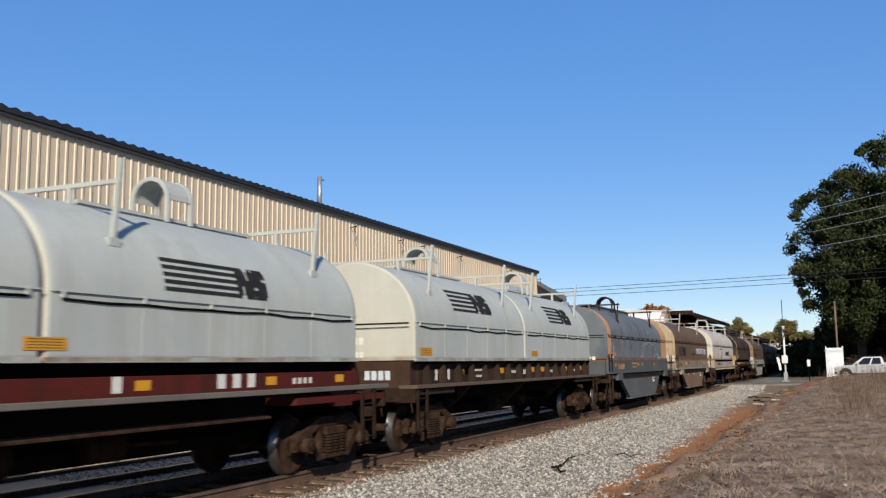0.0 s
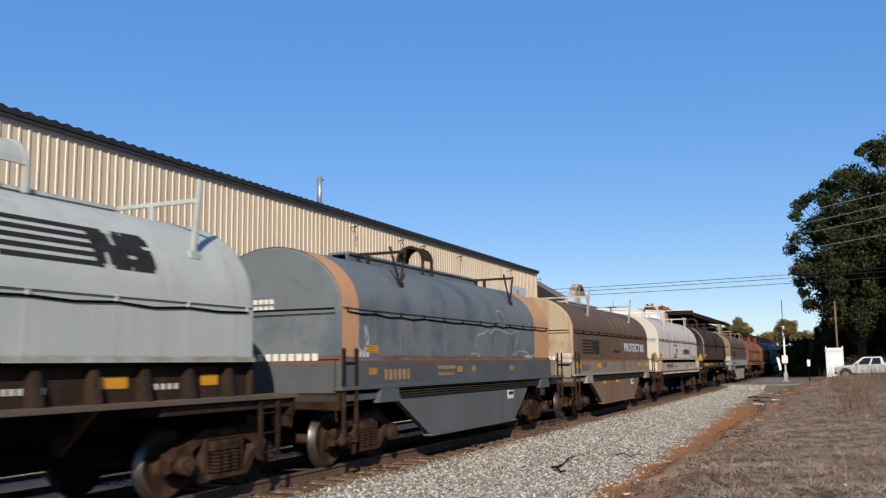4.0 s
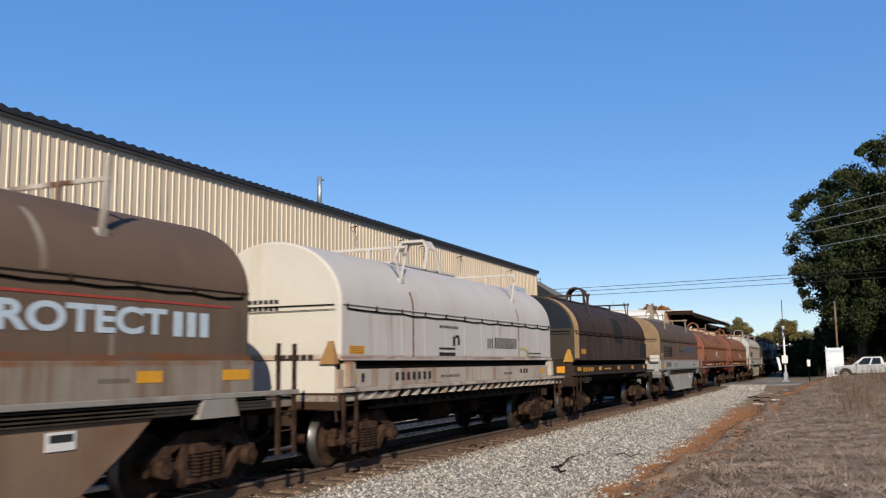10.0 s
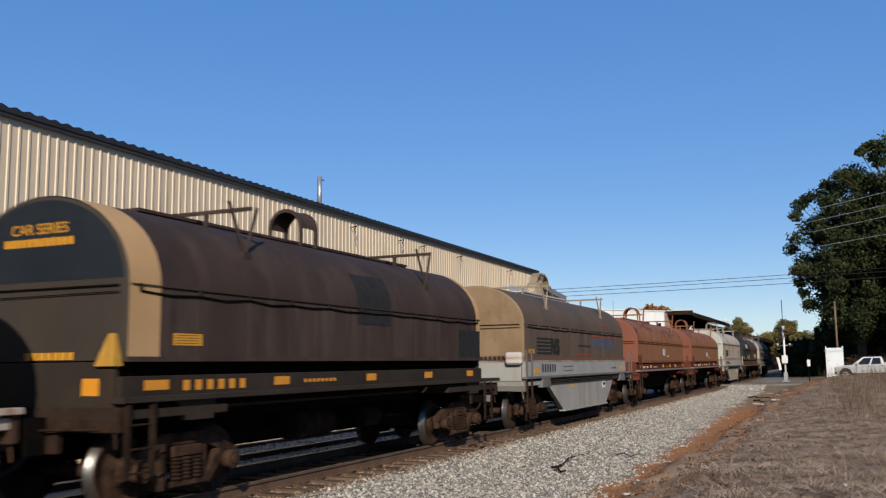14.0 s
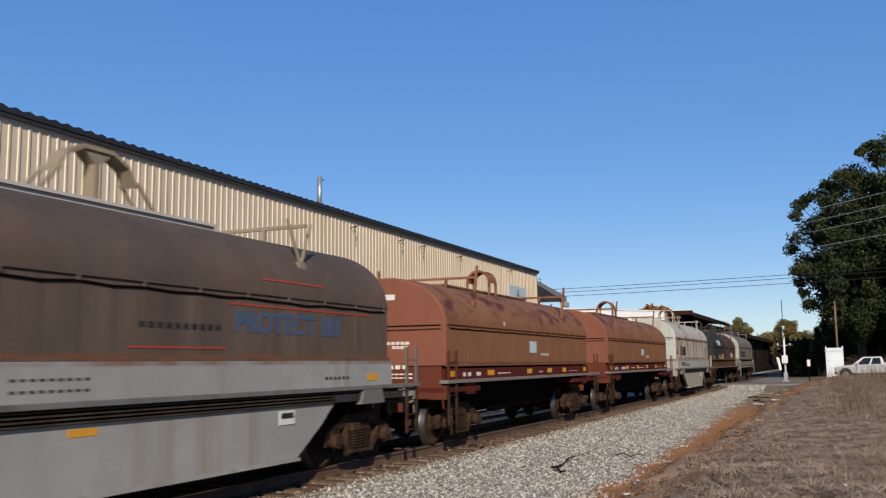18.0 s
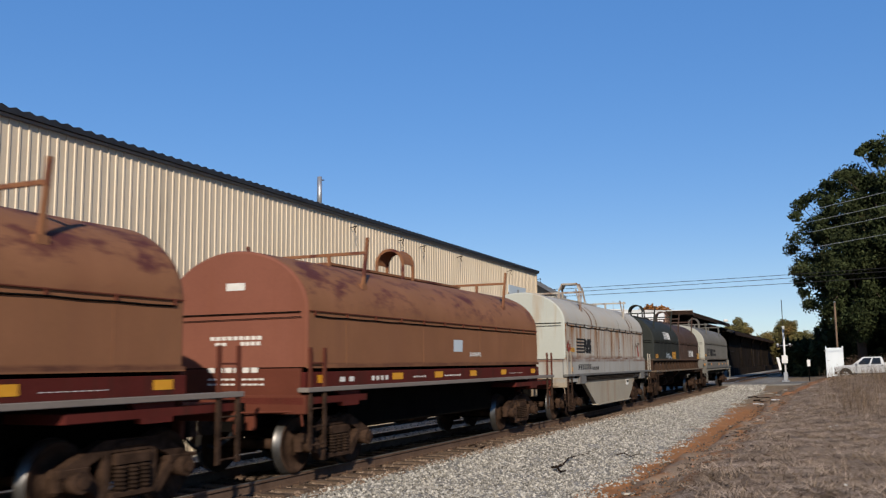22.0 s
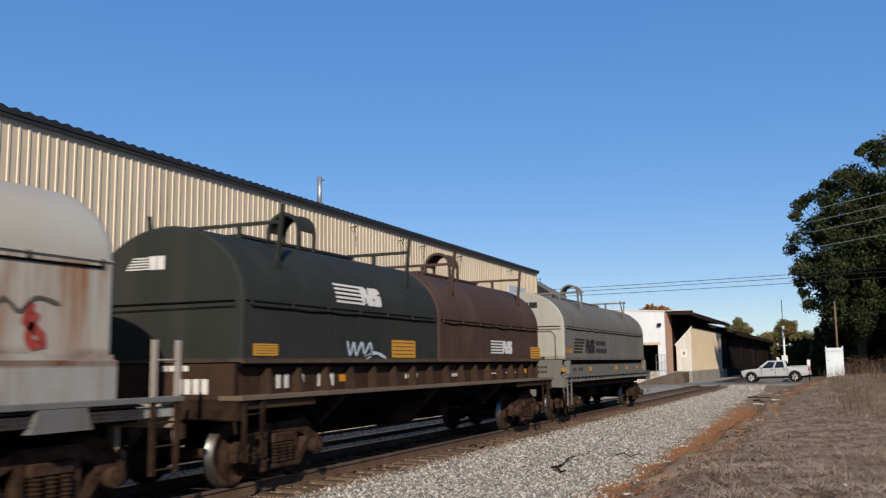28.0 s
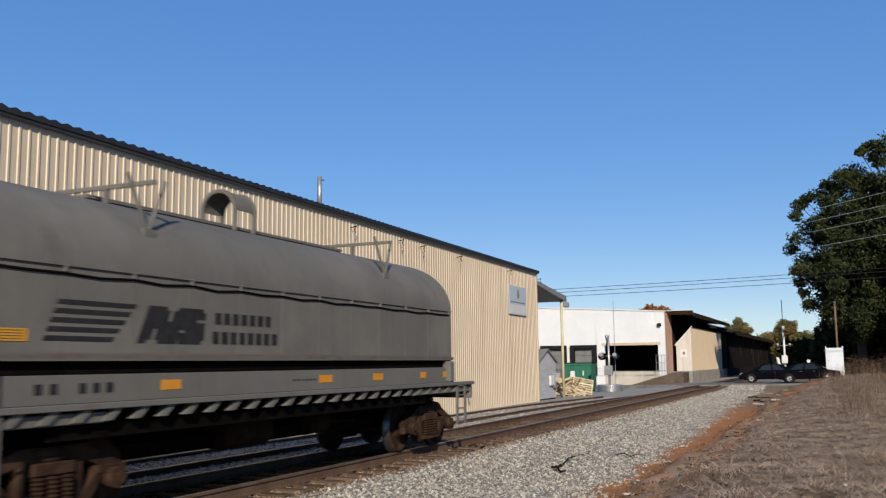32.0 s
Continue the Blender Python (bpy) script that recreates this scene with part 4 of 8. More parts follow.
        part("knee_brace", rods(((-13.6, y + 0.09, 4.4), (-13.0, y + 0.09, 5.3), 0.05), n=6), M["pole_wood"], s)
    part("eave_lamp", boxes((-13.2, -12.7, 24.0, 24.4, 6.45, 6.75), bevel=0.05), M["white"], s)
    return s


freight_shed()


# ---- the train: twelve coil cars ----
HW, Z_SILL, Z_SEAM, Z_SPRING, CROWN = 1.4, 1.8, 2.55, 2.6, 1.2


def shape_hood(sill, seam, top):
    """Sets the hood's section for the car being built: heights of its lower edge, lap seam and ridge."""
    global Z_SILL, Z_SEAM, Z_SPRING, CROWN
    Z_SILL, Z_SEAM, Z_SPRING = sill, seam, seam + 0.05
    CROWN = top - Z_SPRING


def hood_x(z):
    """Half-width of the hood at height z."""
    return HW if z <= Z_SPRING else HW * math.sqrt(max(0.0, 1 - ((z - Z_SPRING) / CROWN) ** 2))


def hood_outline(grow=0.0, n=28):
    low = Z_SILL
    pts = [(HW + grow, low)]
    for k in range(n + 1):
        a = math.pi * k / n
        pts.append(((HW + grow) * math.cos(a), Z_SPRING + (CROWN + grow) * math.sin(a)))
    pts.append((-HW - grow, low))
    return pts


def strip(bm, y0, y1, z0, z1, slant=0.0, off=0.008, steps=5):
    """A painted patch that follows the hood's near side; slant shifts its top along the car."""
    rows = []
    for k in range(steps + 1):
        z = z0 + (z1 - z0) * k / steps
        sh = slant * k / steps
        x = hood_x(z) + off
        rows.append((bm.verts.new((x, y0 + sh, z)), bm.verts.new((x, y1 + sh, z))))
    for a, b in zip(rows, rows[1:]):
        bm.faces.new((a[0], a[1], b[1], b[0])).smooth = True


def cells(bm, y, z, w, h, keep, slant=0.0, nx=10, nz=10):
    """A solid mark on the near side, built of small joined cells; keep(u, v) leaves out its notches."""
    made = {}

    def at(i, k):
        if (i, k) not in made:
            zz = z + h * k / nz
            made[i, k] = bm.verts.new((hood_x(zz) + 0.008, y + w * i / nx + slant * k / nz, zz))
        return made[i, k]

    for i in range(nx):
        for k in range(nz):
            if keep((i + 0.5) / nx, (k + 0.5) / nz):
                bm.faces.new((at(i, k), at(i + 1, k), at(i + 1, k + 1), at(i, k + 1)))


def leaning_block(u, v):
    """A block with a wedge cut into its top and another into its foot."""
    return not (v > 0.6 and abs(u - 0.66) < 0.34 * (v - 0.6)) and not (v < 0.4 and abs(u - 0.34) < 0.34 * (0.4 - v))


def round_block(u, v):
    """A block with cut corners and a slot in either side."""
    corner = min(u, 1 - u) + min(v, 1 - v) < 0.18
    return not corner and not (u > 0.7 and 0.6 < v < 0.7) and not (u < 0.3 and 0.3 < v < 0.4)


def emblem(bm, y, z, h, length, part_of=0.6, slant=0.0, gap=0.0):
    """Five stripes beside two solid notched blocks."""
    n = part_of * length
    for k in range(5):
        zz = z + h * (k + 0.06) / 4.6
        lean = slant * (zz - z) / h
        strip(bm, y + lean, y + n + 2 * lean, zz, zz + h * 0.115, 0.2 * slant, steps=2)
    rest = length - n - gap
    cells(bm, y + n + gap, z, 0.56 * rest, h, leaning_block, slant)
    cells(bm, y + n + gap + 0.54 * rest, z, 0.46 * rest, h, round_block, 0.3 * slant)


def bars(bm, y0, y1, z0, z1, count, fill=0.62):
    """Unreadable lettering: a row of small upright bars on the near side."""
    w = (y1 - y0) / count
    for k in range(count):
        strip(bm, y0 + k * w, y0 + (k + fill) * w, z0, z1, steps=1 if z1 < Z_SPRING else 6)


def end_bars(bm, x0, x1, y, z0, z1, count, fill=0.75):
    w = (x1 - x0) / count
    for k in range(count):
        a, b = x0 + k * w, x0 + (k + fill) * w
        v = [bm.verts.new(p) for p in ((a, y, z0), (b, y, z0), (b, y, z1), (a, y, z1))]
        bm.faces.new(v)


def hood_half(car, y0, y1, mats, spec):
    """One lift-off hood from y0 to y1 with its seam, ridge walk, lifting bail and stacking frames."""
    side, front, trim = mats
    bm = bmesh.new()
    rings = []
    for yy, g in ((y0, -0.045), (y0 + 0.012, -0.014), (y0 + 0.045, 0.0), (y0 + 0.14, 0.0), (y1 - 0.14, 0.0), (y1 - 0.045, 0.0), (y1 - 0.012, -0.014), (y1, -0.045)):
        rings.append([bm.verts.new((x, yy, z)) for x, z in hood_outline(g)])
    k = len(rings[0])
    for i, (ra, rb) in enumerate(zip(rings, rings[1:])):
        for j in range(k):
            f = bm.faces.new((ra[j], rb[j], rb[(j + 1) % k], ra[(j + 1) % k]))
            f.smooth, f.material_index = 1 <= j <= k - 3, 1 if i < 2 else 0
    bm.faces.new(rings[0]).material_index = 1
    bm.faces.new(rings[-1][::-1])
    bmesh.ops.recalc_face_normals(bm, faces=bm.faces)
    hood = part("hood", bm, [side, front], car)
    # lower edge flange, and the lap seam: a ledge, a sagging dark gasket below it and small clips
    part("lower_flange", boxes((HW - 0.02, HW + 0.03, y0, y1, Z_SILL - 0.02, Z_SILL + 0.04), (-HW - 0.03, -HW + 0.02, y0, y1, Z_SILL - 0.02, Z_SILL + 0.04)), side, hood)
    part("lap_seam", boxes((HW - 0.01, HW + 0.026, y0 + 0.05, y1 - 0.03, Z_SEAM + 0.036, Z_SEAM + 0.05)), spec.get("seam_mat", side), hood)
    part("end_seam", boxes((-HW + 0.1, HW - 0.12, y0 - 0.03, y0 + 0.01, Z_SEAM + 0.02, Z_SEAM + 0.038)), M["black_steel"], hood)
    part("end_rod", rods(((-HW + 0.1, y0 - 0.03, Z_SEAM - 0.07), (HW - 0.1, y0 - 0.03, Z_SEAM - 0.05), 0.007), n=5), M["black_steel"], hood)
    n = max(4, int((y1 - y0) / 0.95))
    ys = [y0 + 0.2 + k * (y1 - y0 - 0.4) / (n - 1) for k in range(n)]
    rr = random.Random(int(y1 * 100) + len(TRAIN))
    pts = []
    for a, b in zip(ys, ys[1:]):
        sag = spec.get("sag", 0.03)
        dip = rr.uniform(0.0, sag)
        pts += [(HW + 0.012, a, Z_SEAM - 0.035 + rr.uniform(-0.4 * sag, 0.4 * sag)), (HW + 0.012, (a + b) / 2, Z_SEAM - 0.04 - dip)]
    pts.append((HW + 0.012, ys[-1], Z_SEAM - 0.035))
    part("seam_gasket", pipe(bmesh.new(), pts, spec.get("gasket", 0.015), 6), M["black_steel"], hood, "sagging black gasket along the seam")
    src = None
    for yy in ys:
        if src is None:
            src = part("seam_clip", boxes((0.0, 0.034, -0.016, 0.016, -0.03, 0.056), bevel=0.005), spec.get("clip", side), hood)
            src.matrix_basis = pose(HW, yy, Z_SEAM)
        else:
            again("seam_clip", src, hood, pose(HW, yy, Z_SEAM))
    bm = bmesh.new()
    for yy in ys[1:-1:3] if spec.get("smooth_sides") else ys[1:-1]:
        w = rr.uniform(0.012, 0.02)
        box(bm, HW - 0.01, HW + 0.005, yy - w, yy + w, Z_SILL + 0.03, Z_SEAM - 0.08)
    for piece in islands(bm):
        part("weld_rib", piece, side, hood)
    if spec.get("band"):
        for a, b in spec["band_spots"]:
            out = hood_outline(0.006)
            bm = bmesh.new()
            r0 = [bm.verts.new((x, y0 + a if a >= 0 else y1 + a, z)) for x, z in out]
            r1 = [bm.verts.new((x, y0 + b if a >= 0 else y1 + b, z)) for x, z in out]
            for i in range(len(out) - 1):
                bm.faces.new((r0[i], r1[i], r1[i + 1], r0[i + 1])).smooth = True
            bmesh.ops.recalc_face_normals(bm, faces=bm.faces)
            part("end_band", bm, spec["band"], hood, "tan painted band round the hood")
    # ridge walk
    mid, reach = (y0 + y1) / 2, (y1 - y0) / 2
    zt = Z_SPRING + CROWN
    w, rise = reach * spec.get("walk", 0.55), spec.get("walk_rise", 0.015)
    part("ridge_walk", boxes((-0.24, 0.24, mid - w, mid + w, zt + rise, zt + rise + 0.045), (-0.2, -0.16, mid - w, mid + w, zt - 0.02, zt + rise), (0.16, 0.2, mid - w, mid + w, zt - 0.02, zt + rise)), spec.get("walk_mat", trim), hood)
    # lifting bail
    style = spec.get("bail", "arch")
    bm = bmesh.new()
    if style != "tee":
        if style == "box":
            top, deep, leg_y, leg_x = [(-0.38, 0.48), (-0.27, 0.68), (0.27, 0.68), (0.38, 0.48)], 0.2, 0.44, 0.42
        else:
            top, deep, leg_y, leg_x = [(-0.32 * math.cos(math.pi * k / 12), 0.31 + 0.32 * math.sin(math.pi * k / 12)) for k in range(13)], 0.25, 0.25, 0.32
        for ya, yb, thick in ((-deep, deep, 0.012), (-deep - 0.03, -deep + 0.03, 0.03), (deep - 0.03, deep + 0.03, 0.03)):
            rings = []
            for i, (xb, zb) in enumerate(top):
                (xa, za), (xc, zc) = top[max(i - 1, 0)], top[min(i + 1, len(top) - 1)]
                d = Vector((xc - xa, 0, zc - za)).normalized()
                nn = Vector((-d.z, 0, d.x)) * thick
                rings.append([bm.verts.new((xb + nn.x * sg, mid + yy, zt + zb + nn.z * sg)) for yy, sg in ((ya, -1), (yb, -1), (yb, 1), (ya, 1))])
            for ra, rb in zip(rings, rings[1:]):
                for k in range(4):
                    bm.faces.new((ra[k], ra[(k + 1) % 4], rb[(k + 1) % 4], rb[k]))
            bm.faces.new(rings[0][::-1])
            bm.faces.new(rings[-1])
        bmesh.ops.recalc_face_normals(bm, faces=bm.faces)
        legs = bmesh.new()
        for sx in (-1, 1):
            for sy in (-1, 1):
                rod(legs, (sx * top[-1][0], mid + sy * deep, zt + top[-1][1] + 0.02), (sx * leg_x, mid + sy * leg_y, zt - 0.02), 0.04, n=4)
        for piece in islands(legs):
            part("bail_leg", piece, spec.get("bail_mat", trim), hood)
        part("lifting_bail", bm, spec.get("bail_mat", trim), hood, "arched steel lifting bail on the hood ridge")
        bm = bmesh.new()
    else:
        arc = [(-0.7, 0.4), (-0.54, 0.63), (-0.25, 0.77), (0.25, 0.77), (0.54, 0.63), (0.7, 0.4)]
        for (ya, za), (yb, zb) in zip(arc, arc[1:]):
            prism(bm, [(mid + ya, zt + za), (mid + yb, zt + zb), (mid + yb, zt + zb + 0.055), (mid + ya, zt + za + 0.06)], "x", -0.13, 0.13)
        prism(bm, [(mid - 0.25, zt + 0.77), (mid + 0.25, zt + 0.77), (mid + 0.05, zt + 0.6), (mid + 0.05, zt), (mid - 0.05, zt), (mid - 0.05, zt + 0.6)], "x", -0.1, 0.1)
        for xc in (-0.15, 0.15):
            for sg in (-1, 1):
                rod(bm, (xc, mid + sg * 0.68, zt + 0.46), (xc, mid + sg * 1.1, zt + 0.02), 0.03, n=6)
    for piece in islands(bm):
        part("lifting_bail", piece, spec.get("bail_mat", trim), hood, "steel lifting bail on the hood ridge")
    # stacking frames: two posts leaning out and a cross bar
    for yy in (mid - spec.get("frames", 0.55) * reach, mid + spec.get("frames", 0.55) * reach):
        bm = bmesh.new()
        foot = 1.2
        zf = Z_SPRING + CROWN * math.sqrt(1 - (foot / HW) ** 2)
        for sg in (-1, 1):
            if spec.get("vee"):
                rod(bm, (sg * foot, yy, zf), (sg * 1.16, yy - 0.34, zt + 0.2), 0.026, n=6)
                rod(bm, (sg * foot, yy, zf), (sg * 1.16, yy + 0.34, zt + 0.2), 0.026, n=6)
            else:
                prism(bm, [(sg * foot - 0.03, zf), (sg * foot + 0.03, zf), (sg * 1.32, zt + 0.4), (sg * 1.27, zt + 0.4)], "y", yy - 0.03, yy + 0.03)
            box(bm, sg * foot - 0.04, sg * foot + 0.04, yy - 0.09, yy + 0.09, zf - 0.05, zf + 0.05)
        box(bm, -1.3, 1.3, yy - 0.025, yy + 0.025, zt + 0.1, zt + 0.155)
        for xx in (-0.5, 0.5):
            box(bm, xx - 0.03, xx + 0.03, yy - 0.03, yy + 0.03, Z_SPRING + CROWN * math.sqrt(1 - (xx / HW) ** 2) - 0.02, zt + 0.1)
        part("stacking_frame", bm, spec.get("bail_mat", trim), hood)
    return hood


def sideframe_mesh():
    """A cast truck side frame: top and bottom chords, columns and pedestals round open windows."""
    bm = bmesh.new()
    prism(bm, [(-1.1, 0.6), (-0.45, 0.88), (0.45, 0.88), (1.1, 0.6), (1.1, 0.5), (0.95, 0.5), (0.42, 0.73), (-0.42, 0.73), (-0.95, 0.5), (-1.1, 0.5)], "x", -0.07, 0.07)
    prism(bm, [(-0.8, 0.5), (-0.5, 0.18), (0.5, 0.18), (0.8, 0.5), (0.68, 0.56), (0.43, 0.29), (-0.43, 0.29), (-0.68, 0.56)], "x", -0.07, 0.07)
    for sg in (-1, 1):
        box(bm, -0.07, 0.07, *sorted((sg * 0.33, sg * 0.45)), 0.27, 0.75, 0.012)
        box(bm, -0.08, 0.08, *sorted((sg * 0.66, sg * 1.13)), 0.5, 0.62, 0.02)
        box(bm, -0.06, 0.06, *sorted((sg * 1.04, sg * 1.13)), 0.36, 0.52, 0.012)
    box(bm, -0.1, 0.13, -0.38, 0.38, 0.2, 0.28, 0.015)
    box(bm, -0.1, 0.12, -0.3, 0.3, 0.57, 0.72, 0.02)
    box(bm, 0.05, 0.1, -0.24, 0.24, 0.78, 0.86, 0.015)
    return bm


side_src = wheel_src = spring_src = None


def bogie(car, y, name="bogie"):
    """A two-axle truck; its wheelsets roll."""
    global side_src, wheel_src, spring_src
    b = part(name, boxes((-1.05, 1.05, -0.19, 0.19, 0.5, 0.74), (-0.3, 0.3, -0.3, 0.3, 0.74, 0.86), bevel=0.03), M["rust_dark"], car)
    b.matrix_basis = pose(0, y, 0)
    for sg in (1, -1):
        if side_src is None:
            side_src = part("side_frame", sideframe_mesh(), M["rust"], b)
            side_src.matrix_basis = pose(1.0, 0, 0)
        else:
            again("side_frame", side_src, b, pose(sg * 1.0, 0, 0, 0, 0, 0 if sg > 0 else 180))
        for dy in (-0.2, 0.0, 0.2):
            if spring_src is None:
                bm = bmesh.new()
                prev = None
                for k in range(13):
                    ring = [bm.verts.new((0.09 * (1 if k % 2 else 0.72) * math.cos(0.7854 * j), 0.09 * (1 if k % 2 else 0.72) * math.sin(0.7854 * j), 0.285 + k * 0.024)) for j in range(8)]
                    if prev:
                        for j in range(8):
                            bm.faces.new((prev[j], prev[(j + 1) % 8], ring[(j + 1) % 8], ring[j]))
                    prev = ring
                spring_src = part("spring", bm, M["rust_dark"], b)
                spring_src.matrix_basis = pose(1.08, dy, 0)
            else:
                again("spring", spring_src, b, pose(sg * 1.08, dy, 0))
        for dy in (-0.889, 0.889):
            part("bearing_cap", rods(((sg * 0.98, dy, 0.457), (sg * 1.2, dy, 0.457), 0.125), ((sg * 1.2, dy, 0.457), (sg * 1.23, dy, 0.457), 0.07), n=12), M["rust"], b)
    part("brake_beam", boxes((-0.85, 0.85, -0.42, -0.36, 0.3, 0.42), (-0.85, 0.85, 0.36, 0.42, 0.3, 0.42), (-0.8, -0.7, -0.46, -0.36, 0.28, 0.6), (0.7, 0.8, -0.46, -0.36, 0.28, 0.6)), M["black_steel"], b)
    sets = []
    for dy in (-0.889, 0.889):
        if wheel_src is None:
            bm = bmesh.new()
            rod(bm, (-1.0, 0, 0), (1.0, 0, 0), 0.085, n=12)
            for sg in (-1, 1):
                xs = [(0.685, 0.485, 1), (0.715, 0.485, 1), (0.725, 0.46, 1), (0.825, 0.453, 1), (0.83, 0.40, 0), (0.80, 0.37, 0), (0.775, 0.18, 0), (0.83, 0.16, 0), (0.84, 0.0, 0)]
                n, prev = 32, None
                for x, r, mm in xs:
                    ring = [bm.verts.new((sg * x, r * math.cos(6.28318 * k / n), r * math.sin(6.28318 * k / n))) for k in range(n)] if r else None
                    if prev:
                        for k in range(n):
                            q = (prev[k], prev[(k + 1) % n], ring[(k + 1) % n], ring[k]) if ring else None
                            if q:
                                f = bm.faces.new(q)
                                f.smooth, f.material_index = True, mm
                        if ring is None:
                            bm.faces.new(prev)
                    prev = ring or prev
                inner = [bm.verts.new((sg * 0.685, 0.485 * math.cos(6.28318 * k / n), 0.485 * math.sin(6.28318 * k / n))) for k in range(n)]
                bm.faces.new(inner)
            bmesh.ops.remove_doubles(bm, verts=bm.verts, dist=0.0005)
            bmesh.ops.recalc_face_normals(bm, faces=bm.faces)
            wheel_src = part("wheelset", bm, [M["rust"], M["tread"]], b, "rusty steel wheelset with bright treads")
            ws = wheel_src
        else:
            ws = again("wheelset", wheel_src, b, pose(0, dy, 0.457))
        ws.matrix_basis = pose(0, dy, 0.457)
        sets.append((ws, dy))
    return sets


def ladder(bm, x, y, z0, z1, w=0.4, rungs=4, r=0.025, plate=True):
    """Two stiles and rungs on the side of the car, rungs along the track."""
    for yy in (y, y + w):
        if plate:
            box(bm, x - 0.015, x + 0.015, yy - 0.04, yy + 0.04, z0, z1)
        else:
            rod(bm, (x, yy, z0), (x, yy, z1), r, n=6)
    for k in range(rungs):
        z = z0 + 0.06 + k * (z1 - z0 - 0.3) / max(1, rungs - 1)
        rod(bm, (x, y, z), (x, y + w, z), 0.014, n=5)


WHEELSETS, TRAIN = [], []
SINGLE = {"warning_panel": "warning_panel", "pale_rib": "rib", "rust_rib": "rib", "dark_patch": "paint_patch", "reflector_plate": "reflector_plate", "block_lettering": "letter_block", "faint_line": "painted_line", "end_stencil": "stencil_bar", "sill_stencil": "stencil_bar", "square_emblem": "emblem_block", "stripe_emblem": "emblem_bar", "end_emblem": "emblem_bar"}


def islands(bm):
    """Splits loose pieces of a bmesh into a bmesh each."""
    seen, out = set(), []
    for f0 in list(bm.faces):
        if f0 in seen:
            continue
        stack, group = [f0], []
        seen.add(f0)
        while stack:
            f = stack.pop()
            group.append(f)
            for v in f.verts:
                for g in v.link_faces:
                    if g not in seen:
                        seen.add(g)
                        stack.append(g)
        piece, made = bmesh.new(), {}
        for f in group:
            for v in f.verts:
                if v not in made:
                    made[v] = piece.verts.new(v.co)
            nf = piece.faces.new([made[v] for v in f.verts])
            nf.smooth = f.smooth
        out.append(piece)
    bm.free()
    return out


def coil_car(spec):
    uf, ur = spec["u"]
    shape_hood(*spec["section"])
    half = (ur - uf) / 2
    car = thing("coil_car", spec["label"], "coil car", group="coil cars of the train")
    sill, belly, trim = spec["sill"], spec.get("belly"), spec["trim"]
    kind = spec["kind"]
    # the frame reaches further out behind the hood than before it
    long_tail = kind in ("belly", "red")
    fore, aft = -half - 0.12, half + (1.15 if long_tail else 1.0)
    truck_fore, truck_aft = -half + 1.48, half - (0.2 if spec.get("pair") else 0.5)
    # end floors and centre sill
    # inner frame kept near black so the underside's shade sits in its colour
    part("center_sill", boxes((-0.34, 0.34, fore - 0.3, aft + 0.3, 0.72, 1.15), (-0.5, 0.5, -half + 2.4, half - 1.4, 0.55, 0.74)), M["black_steel"], car)
    for sg in (-1, 1):
        out = fore if sg < 0 else aft
        a, b = sorted((out, sg * (half - 1.9)))
        part("end_floor", boxes((-1.42, 1.42, a, b, 1.12, 1.24), bevel=0.01), sill, car)
        e0, e1 = sorted((out, out - sg * 0.1))
        part("end_sill", boxes((-1.44, 1.44, e0, e1, 0.98, 1.27), (-0.5, 0.5, e0, e1, 0.72, 0.98), bevel=0.012), trim, car)
        h0, h1 = sorted((sg * (half + 0.02), sg * (half + 0.1)))
        part("end_bulkhead", boxes((-1.33, 1.33, h0, h1, 1.24, Z_SILL - 0.02), bevel=0.01), spec.get("end_wall", sill), car)
        bm = bmesh.new()
        c0 = out + sg * 0.12
        box(bm, -0.1, 0.1, *sorted((c0, c0 + sg * 0.5)), 0.78, 0.96, 0.02)
        prism(bm, [(-0.14, c0 + sg * 0.36), (0.17, c0 + sg * 0.36), (0.2, c0 + sg * 0.52), (0.06, c0 + sg * 0.6), (-0.06, c0 + sg * 0.5)], "z", 0.7, 1.02)
        part("coupler", bm, M["rust"], car)
        bm = bmesh.new()
        pipe(bm, [(0.28, c0 - sg * 0.1, 0.9), (0.3, c0 + sg * 0.25, 0.62), (0.25, c0 + sg * 0.5, 0.5), (0.2, c0 + sg * 0.6, 0.55)], 0.03)
        part("brake_hose", bm, M["rubber"], car)
        rod_bm = rods(((0.15, c0, 1.0), (1.35, c0 - sg * 0.15, 1.02), 0.016), ((1.35, c0 - sg * 0.15, 1.02), (1.38, c0 - sg * 0.15, 0.8), 0.016), n=5)
        part("uncoupling_lever", rod_bm, trim, car)
    # ladders and steps at the corners, on both sides
    lm = spec.get("ladder_mat", trim)
    for sg in (-1, 1):
        for sy in (-1, 1):
            y = -half if sy < 0 else half + (0.64 if long_tail else 0.1)
            bm = bmesh.new()
            ladder(bm, sg * 1.46, y, 0.45, 1.3, 0.42, 3)
            part("corner_step", bm, M["rust"] if long_tail else lm, car)
            if spec.get("ladder_top", 1.3) > 1.5:
                bm = bmesh.new()
                ladder(bm, sg * 1.46, y, 1.3, spec["ladder_top"], 0.42, 2)
                part("side_ladder", bm, lm, car)
    if spec.get("corner"):
        bm = bmesh.new()
        lo = [bm.verts.new(q) for q in ((1.08, -half - 0.02, 1.74), (1.38, -half - 0.02, 1.74), (1.38, -half - 0.16, 1.74), (1.08, -half - 0.16, 1.74))]
        hi = [bm.verts.new(q) for q in ((1.2, -half - 0.02, 2.12), (1.28, -half - 0.02, 2.12), (1.28, -half - 0.07, 2.12), (1.2, -half - 0.07, 2.12))]
        for k in range(4):
            bm.faces.new((lo[k], lo[(k + 1) % 4], hi[(k + 1) % 4], hi[k]))
